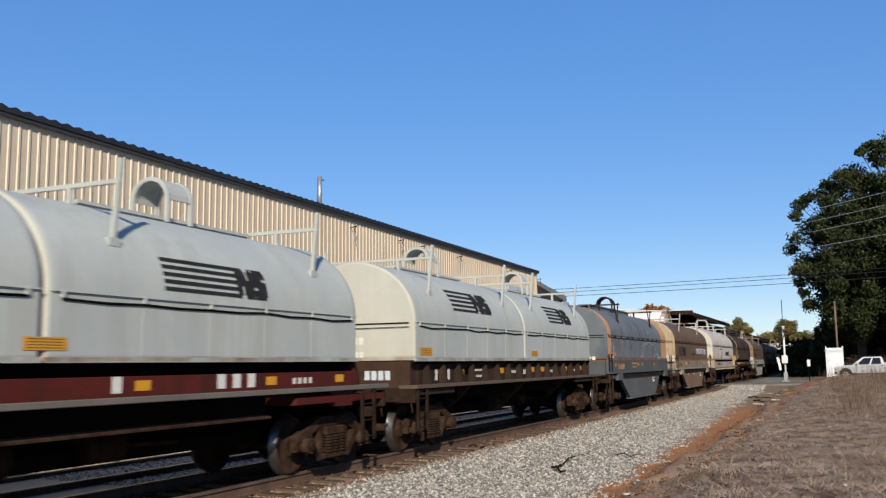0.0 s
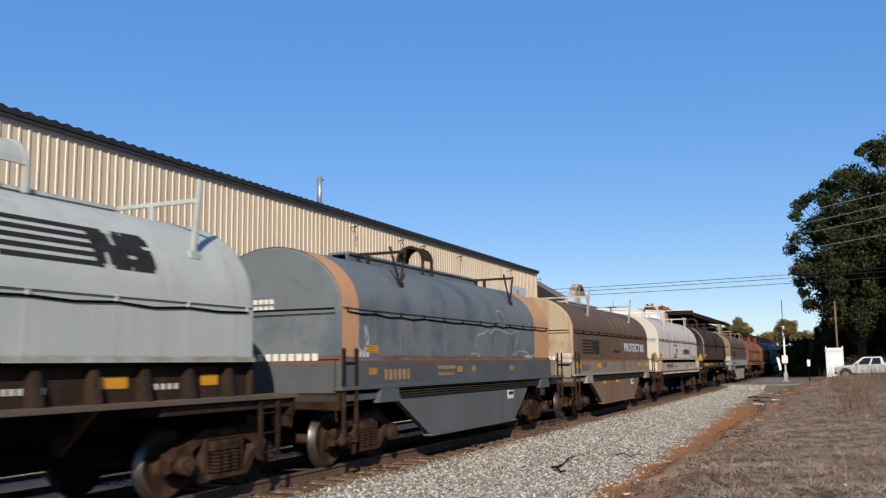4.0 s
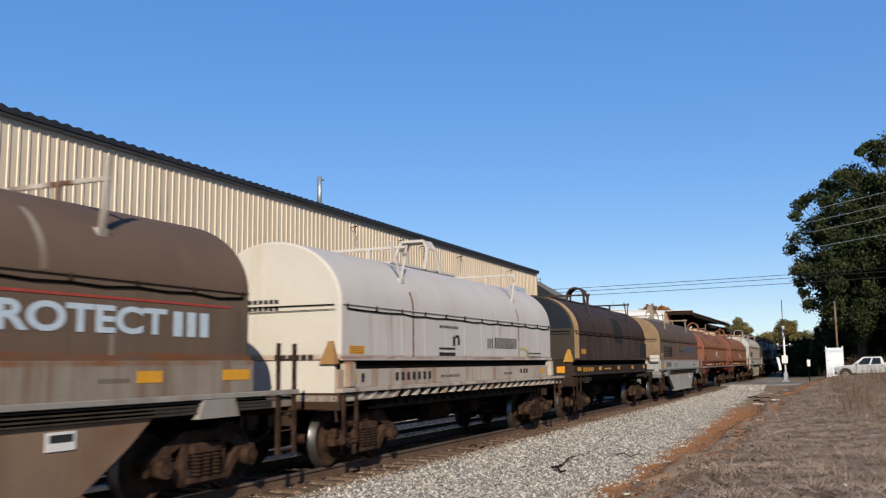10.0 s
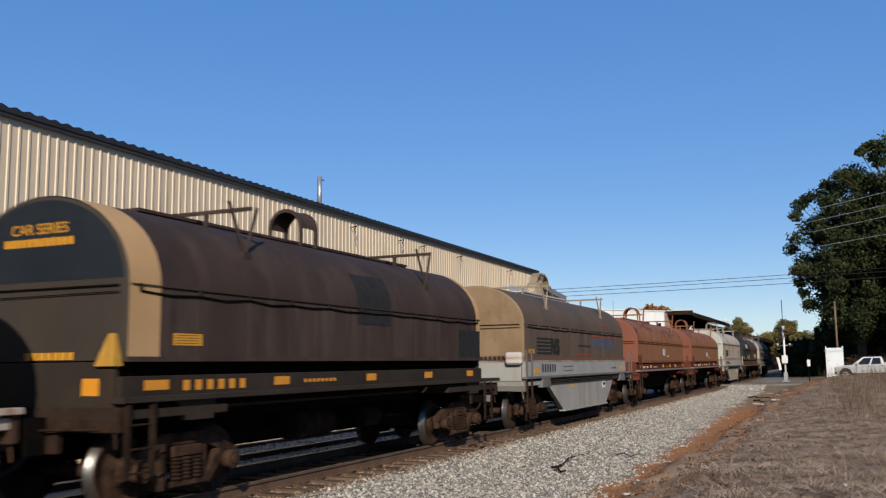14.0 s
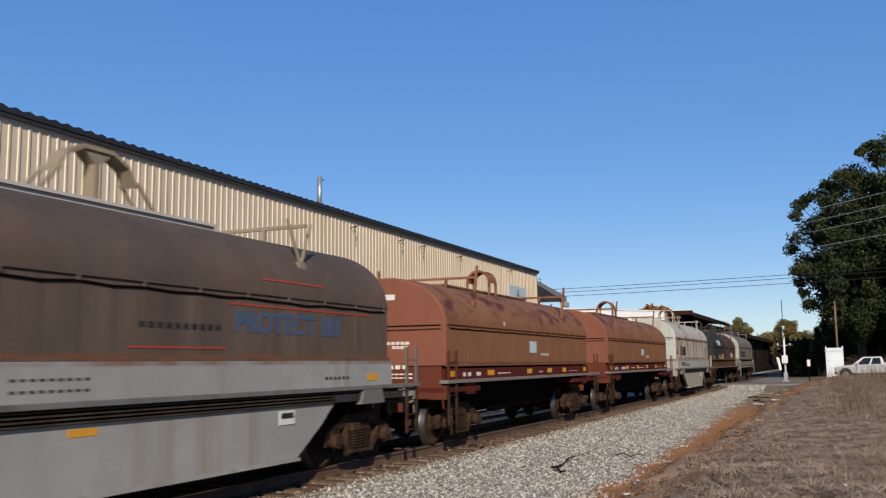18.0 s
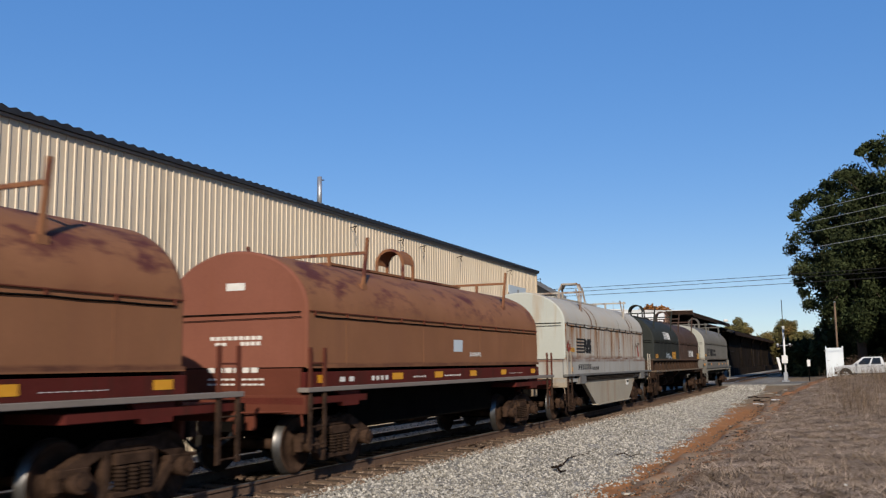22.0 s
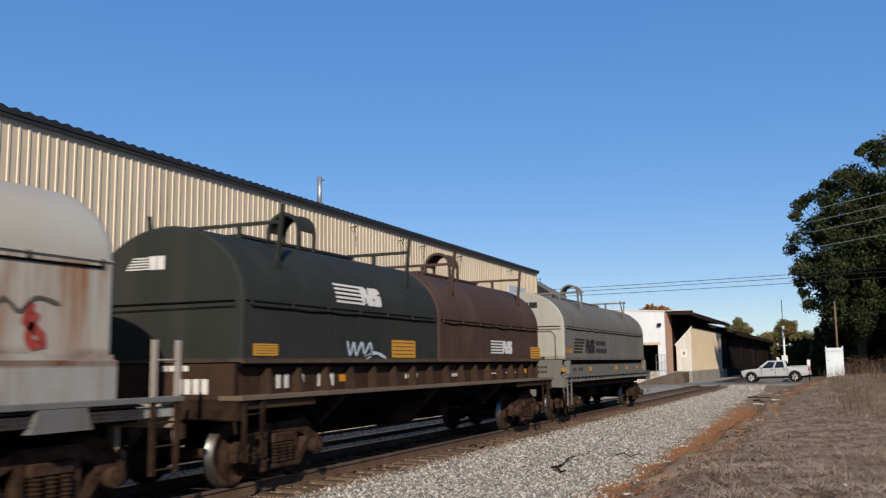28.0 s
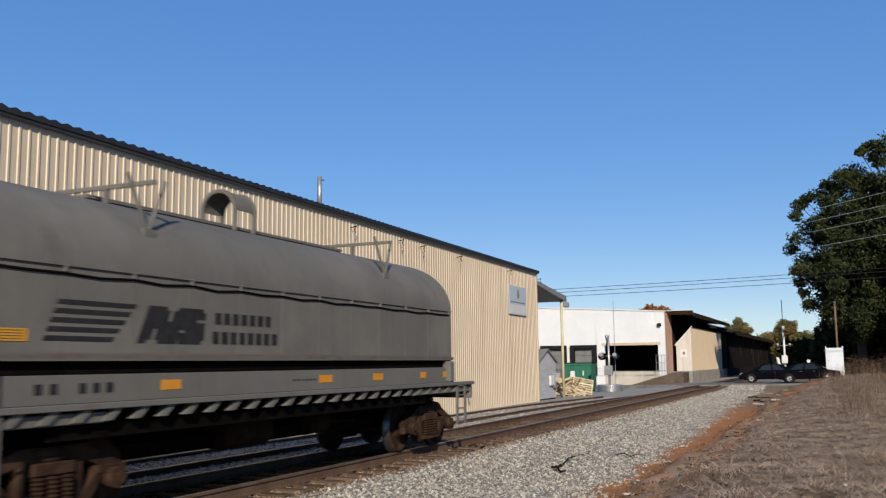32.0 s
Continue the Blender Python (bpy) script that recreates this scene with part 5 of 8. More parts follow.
        bm.faces.new(hi)
        bm.faces.new(lo[::-1])
        bmesh.ops.recalc_face_normals(bm, faces=bm.faces)
        part("corner_bracket", bm, spec["corner"], car, "tapered guide bracket at the hood corner")
    if spec.get("brake_box"):
        part("hand_brake", boxes((0.95, 1.4, -half - 0.28, -half - 0.06, 1.68, 2.0), bevel=0.05), spec["brake_box"], car, "sheet-metal hand brake housing")
    # side sills
    for sg in (1, -1):
        def bx(x0, x1, *r):
            return (*sorted((sg * x0, sg * x1)), *r)
        L = half + 0.06
        if kind == "stakes":
            part("side_sill", boxes(bx(1.18, 1.26, -L, L, 1.32, Z_SILL - 0.07)), sill, car)
            part("sill_flange", boxes(bx(1.1, 1.5, fore, aft, 1.25, 1.32), bevel=0.008), spec.get("flange", sill), car)
            # black strip painted in for the shaded gap between hood and sill
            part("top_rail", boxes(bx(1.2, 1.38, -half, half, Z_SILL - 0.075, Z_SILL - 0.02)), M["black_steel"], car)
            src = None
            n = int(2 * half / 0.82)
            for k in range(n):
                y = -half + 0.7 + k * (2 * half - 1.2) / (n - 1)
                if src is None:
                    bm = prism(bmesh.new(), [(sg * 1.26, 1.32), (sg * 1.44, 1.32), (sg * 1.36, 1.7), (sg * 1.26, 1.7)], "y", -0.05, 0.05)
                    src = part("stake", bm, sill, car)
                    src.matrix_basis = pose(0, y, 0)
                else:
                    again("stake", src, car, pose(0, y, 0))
            # near-black plate deepens the shade under the sill
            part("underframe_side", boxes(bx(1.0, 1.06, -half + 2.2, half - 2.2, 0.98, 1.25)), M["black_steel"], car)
            for y in (-half + 2.9, 0, half - 2.9):
                bm = prism(bmesh.new(), [(sg * 1.4, 1.25), (sg * 0.75, 1.25), (sg * 0.75, 0.75), (sg * 0.86, 0.73)], "y", y - 0.03, y + 0.03)
                part("gusset", bm, sill_rust, car)
        elif kind == "belly":
            part("side_sill", boxes(bx(1.34, 1.44, -L, L, 1.36, Z_SILL - 0.02), bevel=0.006), sill, car)
            part("sill_flange", boxes(bx(1.36, 1.5, fore, aft, 1.3, 1.37), bevel=0.008), spec.get("flange", sill), car)
            # ribbed band below the sill
            bm = bmesh.new()
            for k in range(4):
                z = 1.13 + 0.045 * k
                box(bm, *bx(1.34, 1.45, -half + 1.3, half + 0.5, z, z + 0.02))
            part("ribbed_walkway", bm, M["walkway"], car)
            # black backing holds the shade behind the walkway ribs
            part("walkway_back", boxes(bx(1.3, 1.345, -half + 1.3, half + 0.5, 1.08, 1.32)), M["black_steel"], car)
            bm = prism(bmesh.new(), [(-half + 2.0, 1.12), (half - 1.9, 1.12), (half - 2.3, 0.8), (half - 3.0, 0.35), (-half + 3.5, 0.35)], "x", sg * 1.28, sg * 1.4)
            part("belly_plate", bm, belly, car, "deep side plate between the trucks")
            part("belly_lip", boxes(bx(1.26, 1.46, -half + 3.5, half - 3.0, 0.31, 0.354)), belly, car)
            for sy in (-1, 1):
                y = -half + 1.6 if sy < 0 else half - 0.75
                bm = prism(bmesh.new(), [(y - 0.42, 1.06), (y + 0.42, 1.06), (y + 0.32, 1.3), (y - 0.32, 1.3)], "x", sg * 1.38, sg * 1.5)
                part("jacking_pad", bm, spec.get("flange", sill), car)
            y = half - 3.3
            part("placard", boxes(bx(1.402, 1.415, y - 0.2, y + 0.2, 0.86, 1.06)), M["mark_white"], car)
            part("placard_hole", boxes(bx(1.415, 1.42, y - 0.16, y + 0.16, 0.95, 1.03)), M["mark_black"], car)
        elif kind == "louvre":
            part("side_sill", boxes(bx(1.3, 1.4, -L, L, 1.34, 1.65), bevel=0.006), sill, car)
            # recessed black strip: the dark gap below the hood, put into colour
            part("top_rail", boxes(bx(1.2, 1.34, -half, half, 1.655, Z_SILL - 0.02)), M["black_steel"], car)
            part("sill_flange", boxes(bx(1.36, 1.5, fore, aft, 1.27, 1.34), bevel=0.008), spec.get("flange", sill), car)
            # near-black band stands for the shade below the louvred sill
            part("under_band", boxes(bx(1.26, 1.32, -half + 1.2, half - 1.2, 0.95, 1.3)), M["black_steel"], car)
            src = None
            for k in range(int(2 * half / 0.45)):
                y = -half + 0.6 + k * 0.45
                if src is None:
                    bm = prism(bmesh.new(), [(-0.13, 1.14), (0.0, 1.14), (0.17, 1.28), (0.04, 1.28)], "x", sg * 1.36, sg * 1.46)
                    src = part("louvre_bracket", bm, sill, car)
                    src.matrix_basis = pose(0, y, 0)
                else:
                    again("louvre_bracket", src, car, pose(0, y, 0))
            for y in (-half + 0.1, half - 0.35):
                part("side_bracket", boxes(bx(1.3, 1.5, y, y + 0.25, 1.34, 1.78), bevel=0.03), sill, car)
        else:
            part("side_sill", boxes(bx(1.3, 1.4, -L, L, 1.38, 1.62), bevel=0.006), sill, car)
            part("sill_flange", boxes(bx(1.3, 1.5, fore, aft, 1.31, 1.385), bevel=0.008), spec.get("flange", sill), car)
            # black sheet that fills the gap with painted shade
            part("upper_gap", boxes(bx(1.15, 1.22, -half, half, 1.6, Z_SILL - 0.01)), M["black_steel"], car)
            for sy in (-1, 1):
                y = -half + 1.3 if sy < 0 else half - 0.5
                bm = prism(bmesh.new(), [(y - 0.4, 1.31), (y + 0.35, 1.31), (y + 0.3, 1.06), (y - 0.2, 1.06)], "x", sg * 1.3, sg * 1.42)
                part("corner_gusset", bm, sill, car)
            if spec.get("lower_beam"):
                # near-black sheet for the shade above the lower lip
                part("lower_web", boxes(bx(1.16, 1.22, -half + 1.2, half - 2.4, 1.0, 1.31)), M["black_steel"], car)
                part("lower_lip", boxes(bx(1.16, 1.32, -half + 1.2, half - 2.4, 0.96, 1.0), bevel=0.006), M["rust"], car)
            # underframe side in near black, the void's shade put into its colour
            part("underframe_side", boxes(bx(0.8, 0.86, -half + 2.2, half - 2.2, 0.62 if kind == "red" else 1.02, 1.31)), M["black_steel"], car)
    # brake gear below the floor
    part("air_reservoir", rods(((0.5, -0.9, 0.75), (0.5, 0.3, 0.75), 0.24), n=12), M["rust_dark"], car)
    part("brake_cylinder", rods(((0.55, 1.4, 0.75), (0.55, 2.0, 0.75), 0.2), ((0.55, 2.0, 0.75), (0.5, 3.2, 0.7), 0.03), n=10), M["rust_dark"], car)
    # hoods
    spans = [(-half, -0.03), (0.03, half)] if spec.get("pair") else [(-half, half)]
    for k, (a, b) in enumerate(spans):
        mats = spec["hoods"][min(k, len(spec["hoods"]) - 1)]
        hood_half(car, a, b, mats, spec)
    # reflectors and stencils
    zr0, zr1 = spec.get("reflector_z", (1.45, 1.57))
    xr = {"stakes": 1.262, "belly": 1.442, "louvre": 1.402}.get(kind, 1.402)
    taken = [(y0, y1) for y0, y1, *_ in spec.get("sill_marks", ())]
    for y, w in spec.get("yellow", ()):
        while any(y < b + 0.05 and y + w > a - 0.05 for a, b in taken):
            y += 0.1
        part("reflector", boxes((xr - 0.01, xr + 0.004, y, y + 0.85 * w, zr0, zr1)), spec.get("reflector", M["mark_yellow"]), car)
    for y in spec.get("belly_marks", ()):
        part("reflector", boxes((1.39, 1.405, y, y + 0.42, 0.985, 1.07)), M["mark_yellow"], car)
    for y0, y1, z0, z1, n in spec.get("sill_marks", ()):
        w = (y1 - y0) / n
        first = part("stencil_bar", boxes((xr - 0.01, xr + 0.004, 0, 0.5 * w, z0 + 0.03, z1 - 0.02)), spec.get("mark", M["mark_white"]), car)
        first.matrix_basis = pose(0, y0, 0)
        for k in range(1, n):
            again("stencil_bar", first, car, pose(0, y0 + k * w, 0))
    for name, mat_, draw in spec.get("paint", ()):
        bm = bmesh.new()
        draw(bm, half)
        if name in SINGLE:
            for piece in islands(bm):
                p = part(SINGLE[name], piece, mat_, car)
                if name == "warning_panel":
                    c = [v.co for v in p.data.vertices]
                    ya, yb, za, zb = min(v.y for v in c), max(v.y for v in c), min(v.z for v in c), max(v.z for v in c)
                    x = HW + 0.008
                    rows = [(x, x + 0.003, ya + 0.05, yb - 0.05, za + (zb - za) * f, za + (zb - za) * (f + 0.055)) for f in (0.16, 0.38, 0.6, 0.82)]
                    part("panel_text", boxes(*rows), M["mark_faded"], p)
        else:
            part(name, bm, mat_, car)
    for y in (truck_fore, truck_aft):
        for ws, dy in bogie(car, y):
            WHEELSETS.append((ws, dy))
    TRAIN.append((car, (uf + ur) / 2))
    return car


def skin(name, c, spread=0.12, rough=0.6, streak=None, blotch=None, contrast=1.0, below=None, rim=None, high=None):
    """Weathered semi-gloss car paint."""
    c = tuple(0.93 * v for v in c)
    m = surf(name, tuple(v * (1 - spread) for v in c), tuple(min(1, v * (1 + spread)) for v in c), 0.6, 0.0, 0.9, 22, 0.12, streak=streak, blotch=blotch, contrast=contrast, below=below, rim=rim, high=high)
    m.node_tree.nodes["Principled BSDF"].inputs["Specular IOR Level"].default_value = 0.03
    return m



pale = skin("pale_grey_green_hood_paint", (0.50, 0.535, 0.51), 0.08, 0.5, (2.6, (0.38, 0.40, 0.37), 0.5, 0.78), (0.7, (0.42, 0.46, 0.45), 0.46, 0.64), below=(3.0, (0.40, 0.41, 0.37), 0.5, 0.75, 2.5), rim=(1.82, 0.05, (0.22, 0.15, 0.1)))
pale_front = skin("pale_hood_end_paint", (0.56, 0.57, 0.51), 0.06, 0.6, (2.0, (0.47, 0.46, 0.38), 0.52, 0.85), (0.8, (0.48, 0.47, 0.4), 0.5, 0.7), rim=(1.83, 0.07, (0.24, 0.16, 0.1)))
blue = skin("faded_blue_grey_paint", (0.16, 0.186, 0.205), 0.14, 0.55, (2.5, (0.16, 0.17, 0.18), 0.5, 0.8), (0.8, (0.075, 0.10, 0.14), 0.5, 0.7), below=(3.0, (0.2, 0.2, 0.2), 0.5, 0.72, 2.64), rim=(1.85, 0.06, RUST))
tan_band = skin("tan_orange_paint", (0.55, 0.315, 0.175), 0.08)
brown = skin("brown_hood_paint", (0.145, 0.1, 0.073), 0.12, 0.65, (2.0, (0.15, 0.10, 0.07), 0.5, 0.75), (0.5, (0.09, 0.066, 0.05), 0.48, 0.68), below=(2.6, (0.15, 0.12, 0.09), 0.46, 0.7, 2.69), rim=(1.85, 0.06, (0.2, 0.075, 0.03)))
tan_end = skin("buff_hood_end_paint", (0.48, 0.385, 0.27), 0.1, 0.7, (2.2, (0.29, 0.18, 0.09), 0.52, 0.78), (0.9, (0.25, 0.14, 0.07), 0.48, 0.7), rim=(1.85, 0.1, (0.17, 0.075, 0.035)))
white_hood = skin("off_white_hood_paint", (0.57, 0.54, 0.51), 0.05, 0.6, (2.0, (0.45, 0.40, 0.35), 0.55, 0.8), (0.6, (0.5, 0.46, 0.42), 0.5, 0.7), below=(3.2, (0.36, 0.24, 0.16), 0.56, 0.75, 2.7), rim=(1.85, 0.05, (0.24, 0.11, 0.06)))
cream_end = skin("cream_hood_end_paint", (0.62, 0.585, 0.515), 0.07, 0.7, (2.0, (0.5, 0.42, 0.3), 0.56, 0.8), rim=(1.85, 0.08, (0.3, 0.17, 0.09)))
dark_hood = skin("dark_plum_hood_paint", (0.058, 0.042, 0.037), 0.14, 0.6, (2.0, (0.08, 0.058, 0.048), 0.48, 0.75), (0.7, (0.042, 0.03, 0.028), 0.5, 0.68), below=(3.0, (0.085, 0.066, 0.055), 0.5, 0.7, 2.66))
dark_end = skin("charcoal_hood_end_paint", (0.055, 0.047, 0.04), 0.14, 0.6, (2.0, (0.045, 0.04, 0.036), 0.5, 0.7))
umber = skin("grey_brown_hood_paint", (0.128, 0.094, 0.073), 0.14, 0.65, (2.0, (0.09, 0.068, 0.055), 0.48, 0.75), (0.6, (0.085, 0.07, 0.06), 0.48, 0.68), below=(2.6, (0.15, 0.115, 0.09), 0.48, 0.72, 2.7), rim=(1.85, 0.05, (0.2, 0.08, 0.04)))
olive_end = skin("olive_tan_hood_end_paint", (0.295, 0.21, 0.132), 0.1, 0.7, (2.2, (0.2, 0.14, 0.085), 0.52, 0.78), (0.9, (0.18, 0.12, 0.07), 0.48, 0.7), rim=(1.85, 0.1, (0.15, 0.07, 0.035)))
red = skin("red_oxide_hood_paint", (0.265, 0.125, 0.066), 0.12, 0.65, (1.2, (0.22, 0.098, 0.054), 0.5, 0.8), high=(1.5, (0.105, 0.038, 0.034), 0.5, 0.62, 2.5, 2.95), below=(2.6, (0.22, 0.105, 0.06), 0.5, 0.75, 2.52), rim=(1.72, 0.05, (0.09, 0.04, 0.03)))
red_end = skin("red_oxide_end_paint", (0.24, 0.095, 0.065), 0.1, 0.65, (2.0, (0.2, 0.075, 0.045), 0.54, 0.8))
red_trim = skin("red_oxide_trim", (0.13, 0.042, 0.027), 0.15, 0.7)
rusty_white = skin("rust_streaked_white_paint", (0.47, 0.455, 0.41), 0.06, 0.65, (2.0, (0.44, 0.38, 0.3), 0.5, 0.75), (0.8, (0.45, 0.41, 0.35), 0.5, 0.68), below=(3.4, (0.27, 0.115, 0.035), 0.45, 0.62, 2.88), rim=(1.86, 0.1, (0.13, 0.055, 0.035)))
stained_end = skin("stained_white_end_paint", (0.49, 0.51, 0.465), 0.06, 0.65, (2.4, (0.38, 0.27, 0.17), 0.58, 0.78))
black_hood = skin("black_green_hood_paint", (0.036, 0.04, 0.037), 0.14, 0.6, (2.0, (0.048, 0.048, 0.043), 0.5, 0.75), below=(3.0, (0.04, 0.036, 0.03), 0.5, 0.7, 2.61), rim=(1.8, 0.05, (0.14, 0.09, 0.06)))
plum_hood = skin("weathered_maroon_hood_paint", (0.082, 0.052, 0.042), 0.16, 0.6, (2.0, (0.06, 0.04, 0.034), 0.48, 0.75), (0.7, (0.1, 0.066, 0.052), 0.5, 0.68), below=(3.0, (0.075, 0.05, 0.038), 0.5, 0.7, 2.61), rim=(1.8, 0.05, (0.14, 0.08, 0.05)))
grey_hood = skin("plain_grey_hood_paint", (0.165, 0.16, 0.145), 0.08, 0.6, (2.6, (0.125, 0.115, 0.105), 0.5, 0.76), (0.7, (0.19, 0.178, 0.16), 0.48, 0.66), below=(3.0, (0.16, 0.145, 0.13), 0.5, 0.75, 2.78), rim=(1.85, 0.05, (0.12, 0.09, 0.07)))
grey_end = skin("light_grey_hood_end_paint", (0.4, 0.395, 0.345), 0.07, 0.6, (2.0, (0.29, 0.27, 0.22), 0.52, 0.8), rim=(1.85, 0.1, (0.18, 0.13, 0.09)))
sill_red = skin("dull_red_sill_paint", (0.10, 0.022, 0.018), 0.2, 0.7, (3.0, (0.05, 0.022, 0.016), 0.5, 0.72))
sill_brown = skin("dark_brown_sill_paint", (0.04, 0.028, 0.022), 0.25, 0.75, (3.0, (0.1, 0.045, 0.025), 0.58, 0.75))
sill_rust = skin("rusty_brown_sill_paint", (0.06, 0.036, 0.025), 0.3, 0.8, (3.0, (0.035, 0.025, 0.02), 0.5, 0.72))
sill_blue = skin("rust_edged_blue_sill_paint", (0.1, 0.112, 0.122), 0.18, 0.65, (3.0, (0.11, 0.07, 0.05), 0.58, 0.78), rim=(1.78, 0.06, (0.2, 0.08, 0.035)))
sill_tan = skin("dirty_tan_sill_paint", (0.27, 0.232, 0.188), 0.18, 0.75, (3.0, (0.17, 0.10, 0.06), 0.5, 0.7), rim=(1.78, 0.06, (0.2, 0.08, 0.03)))
sill_white = skin("rust_stained_white_sill_paint", (0.43, 0.38, 0.32), 0.18, 0.75, (3.0, (0.25, 0.13, 0.07), 0.5, 0.7), rim=(1.78, 0.05, (0.2, 0.08, 0.04)))
sill_grey = skin("light_grey_sill_paint", (0.35, 0.355, 0.345), 0.14, 0.65, (3.0, (0.25, 0.2, 0.16), 0.54, 0.74), rim=(1.78, 0.06, (0.2, 0.09, 0.05)))
sill_plum = skin("black_brown_sill_paint", (0.04, 0.033, 0.028), 0.25, 0.7, (3.0, (0.05, 0.032, 0.022), 0.52, 0.75))
sill_dull = skin("dull_grey_sill_paint", (0.17, 0.165, 0.15), 0.1, 0.7, (3.0, (0.14, 0.12, 0.1), 0.56, 0.78))
belly_blue = skin("slate_belly_paint", (0.125, 0.133, 0.14), 0.15, 0.7, (1.8, (0.09, 0.09, 0.09), 0.5, 0.78))
belly_tan = skin("dusty_brown_belly_paint", (0.235, 0.158, 0.11), 0.16, 0.75, (1.6, (0.15, 0.095, 0.065), 0.48, 0.75), (0.9, (0.17, 0.1, 0.065), 0.5, 0.68))
belly_grey = skin("pale_grey_belly_paint", (0.34, 0.335, 0.315), 0.14, 0.75, (2.6, (0.27, 0.22, 0.17), 0.5, 0.72))
belly_white = skin("dirty_cream_belly_paint", (0.37, 0.335, 0.27), 0.12, 0.75, (2.6, (0.3, 0.21, 0.14), 0.5, 0.72))
FLANGE_GREY = skin("weathered_grey_flange_paint", (0.17, 0.17, 0.165), 0.15, 0.7, (3.0, (0.12, 0.09, 0.07), 0.5, 0.72))
SPRAY = skin("thin_white_spray_paint", (0.42, 0.44, 0.45), 0.25)
WHT, BLK, YEL = M["mark_white"], M["mark_black"], M["mark_yellow"]


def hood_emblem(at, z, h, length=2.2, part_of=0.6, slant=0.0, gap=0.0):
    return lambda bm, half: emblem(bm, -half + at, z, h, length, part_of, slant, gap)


def patch(*rows):
    def draw(bm, half):
        for y0, y1, z0, z1 in rows:
            strip(bm, -half + y0, -half + y1, z0, z1, steps=max(5, int((z1 - z0) / 0.07)))
    return draw


def words(*rows):
    def draw(bm, half):
        for y0, y1, z0, z1, n, *fill in rows:
            bars(bm, -half + y0, -half + y1, z0, z1, n, *fill)
    return draw


def end_words(*rows):
    def draw(bm, half):
        for x0, x1, z0, z1, n in rows:
            end_bars(bm, x0, x1, -half - 0.006, z0, z1, n)
    return draw


def end_box_words(*rows):
    def draw(bm, half):
        for x0, x1, z0, z1, n in rows:
            end_bars(bm, x0, x1, -half - 0.105, z0, z1, n)
    return draw


def end_emblem(x, z, h, wide=1.0):
    def draw(bm, half):
        y = -half - 0.012
        for k in range(5):
            end_bars(bm, x + 0.03 * k, x + 0.62 * wide * h / 0.3, y, z + h * (k + 0.15) / 5, z + h * (k + 0.68) / 5, 1, 1.0)
        end_bars(bm, x + 0.64 * wide * h / 0.3, x + 1.1 * wide * h / 0.3, y, z, z + h, 2, 0.9)
    return draw


def end_field(low):
    """Paints the upper field of the hood's end, above a height."""
    def draw(bm, half):
        pts = [(x, z) for x, z in hood_outline(-0.055, 40) if z > low]
        w = HW - 0.055
        bm.faces.new([bm.verts.new((x, -half - 0.004, z)) for x, z in [(w, low)] + pts + [(-w, low)]])
    return draw


def stroke(*knots, r=0.02):
    """A sprayed line drawn smoothly through a few knots of (y, z) on the near side."""
    def draw(bm, half):
        k = [Vector(p) for p in (knots[0], *knots, knots[-1])]
        line = []
        for a, b, c, d in zip(k, k[1:], k[2:], k[3:]):
            for i in range(6):
                t = i / 6
                line.append(0.5 * (2 * b + (c - a) * t + (2 * a - 5 * b + 4 * c - d) * t * t + (3 * b - a - 3 * c + d) * t ** 3))
        line.append(k[-1])
        prev = None
        for i, p in enumerate(line):
            d = line[min(i + 1, len(line) - 1)] - line[max(i - 1, 0)]
            d = d.normalized() * r * (0.8 + 0.4 * math.sin(i * 0.8) ** 2)
            pair = [bm.verts.new((hood_x(p.y + s * d.x) + 0.012, -half + p.x - s * d.y, p.y + s * d.x)) for s in (1, -1)]
            if prev:
                bm.faces.new((prev[0], prev[1], pair[1], pair[0]))
            prev = pair
    return draw


def scribble(y0, y1, z0, z1, seed, r=0.03):
    """Sprayed outline as one long painted loop on the side."""
    def draw(bm, half):
        rr = random.Random(seed)
        n = 26
        pts = []
        for k in range(n):
            a = 6.283 * k / n
            y = (y0 + y1) / 2 + (y1 - y0) / 2 * math.cos(a) * (0.75 + 0.3 * rr.random())
            z = (z0 + z1) / 2 + (z1 - z0) / 2 * math.sin(a) * (0.7 + 0.4 * rr.random())
            pts.append((-half + y, z))
        pts.append(pts[0])
        for (ya, za), (yb, zb) in zip(pts, pts[1:]):
            d = Vector((yb - ya, zb - za)).normalized() * r
            q = [(ya - d.y, za + d.x), (ya + d.y, za - d.x), (yb + d.y, zb - d.x), (yb - d.y, zb + d.x)]
            bm.faces.new([bm.verts.new((hood_x(z) + 0.01, y, z)) for y, z in q])
        bmesh.ops.remove_doubles(bm, verts=bm.verts, dist=r * 1.1)
    return draw


SPREAD = lambda half, n, w=0.3: [(-half + 0.35 + k * (2 * half - 1.0) / (n - 1), w) for k in range(n)]

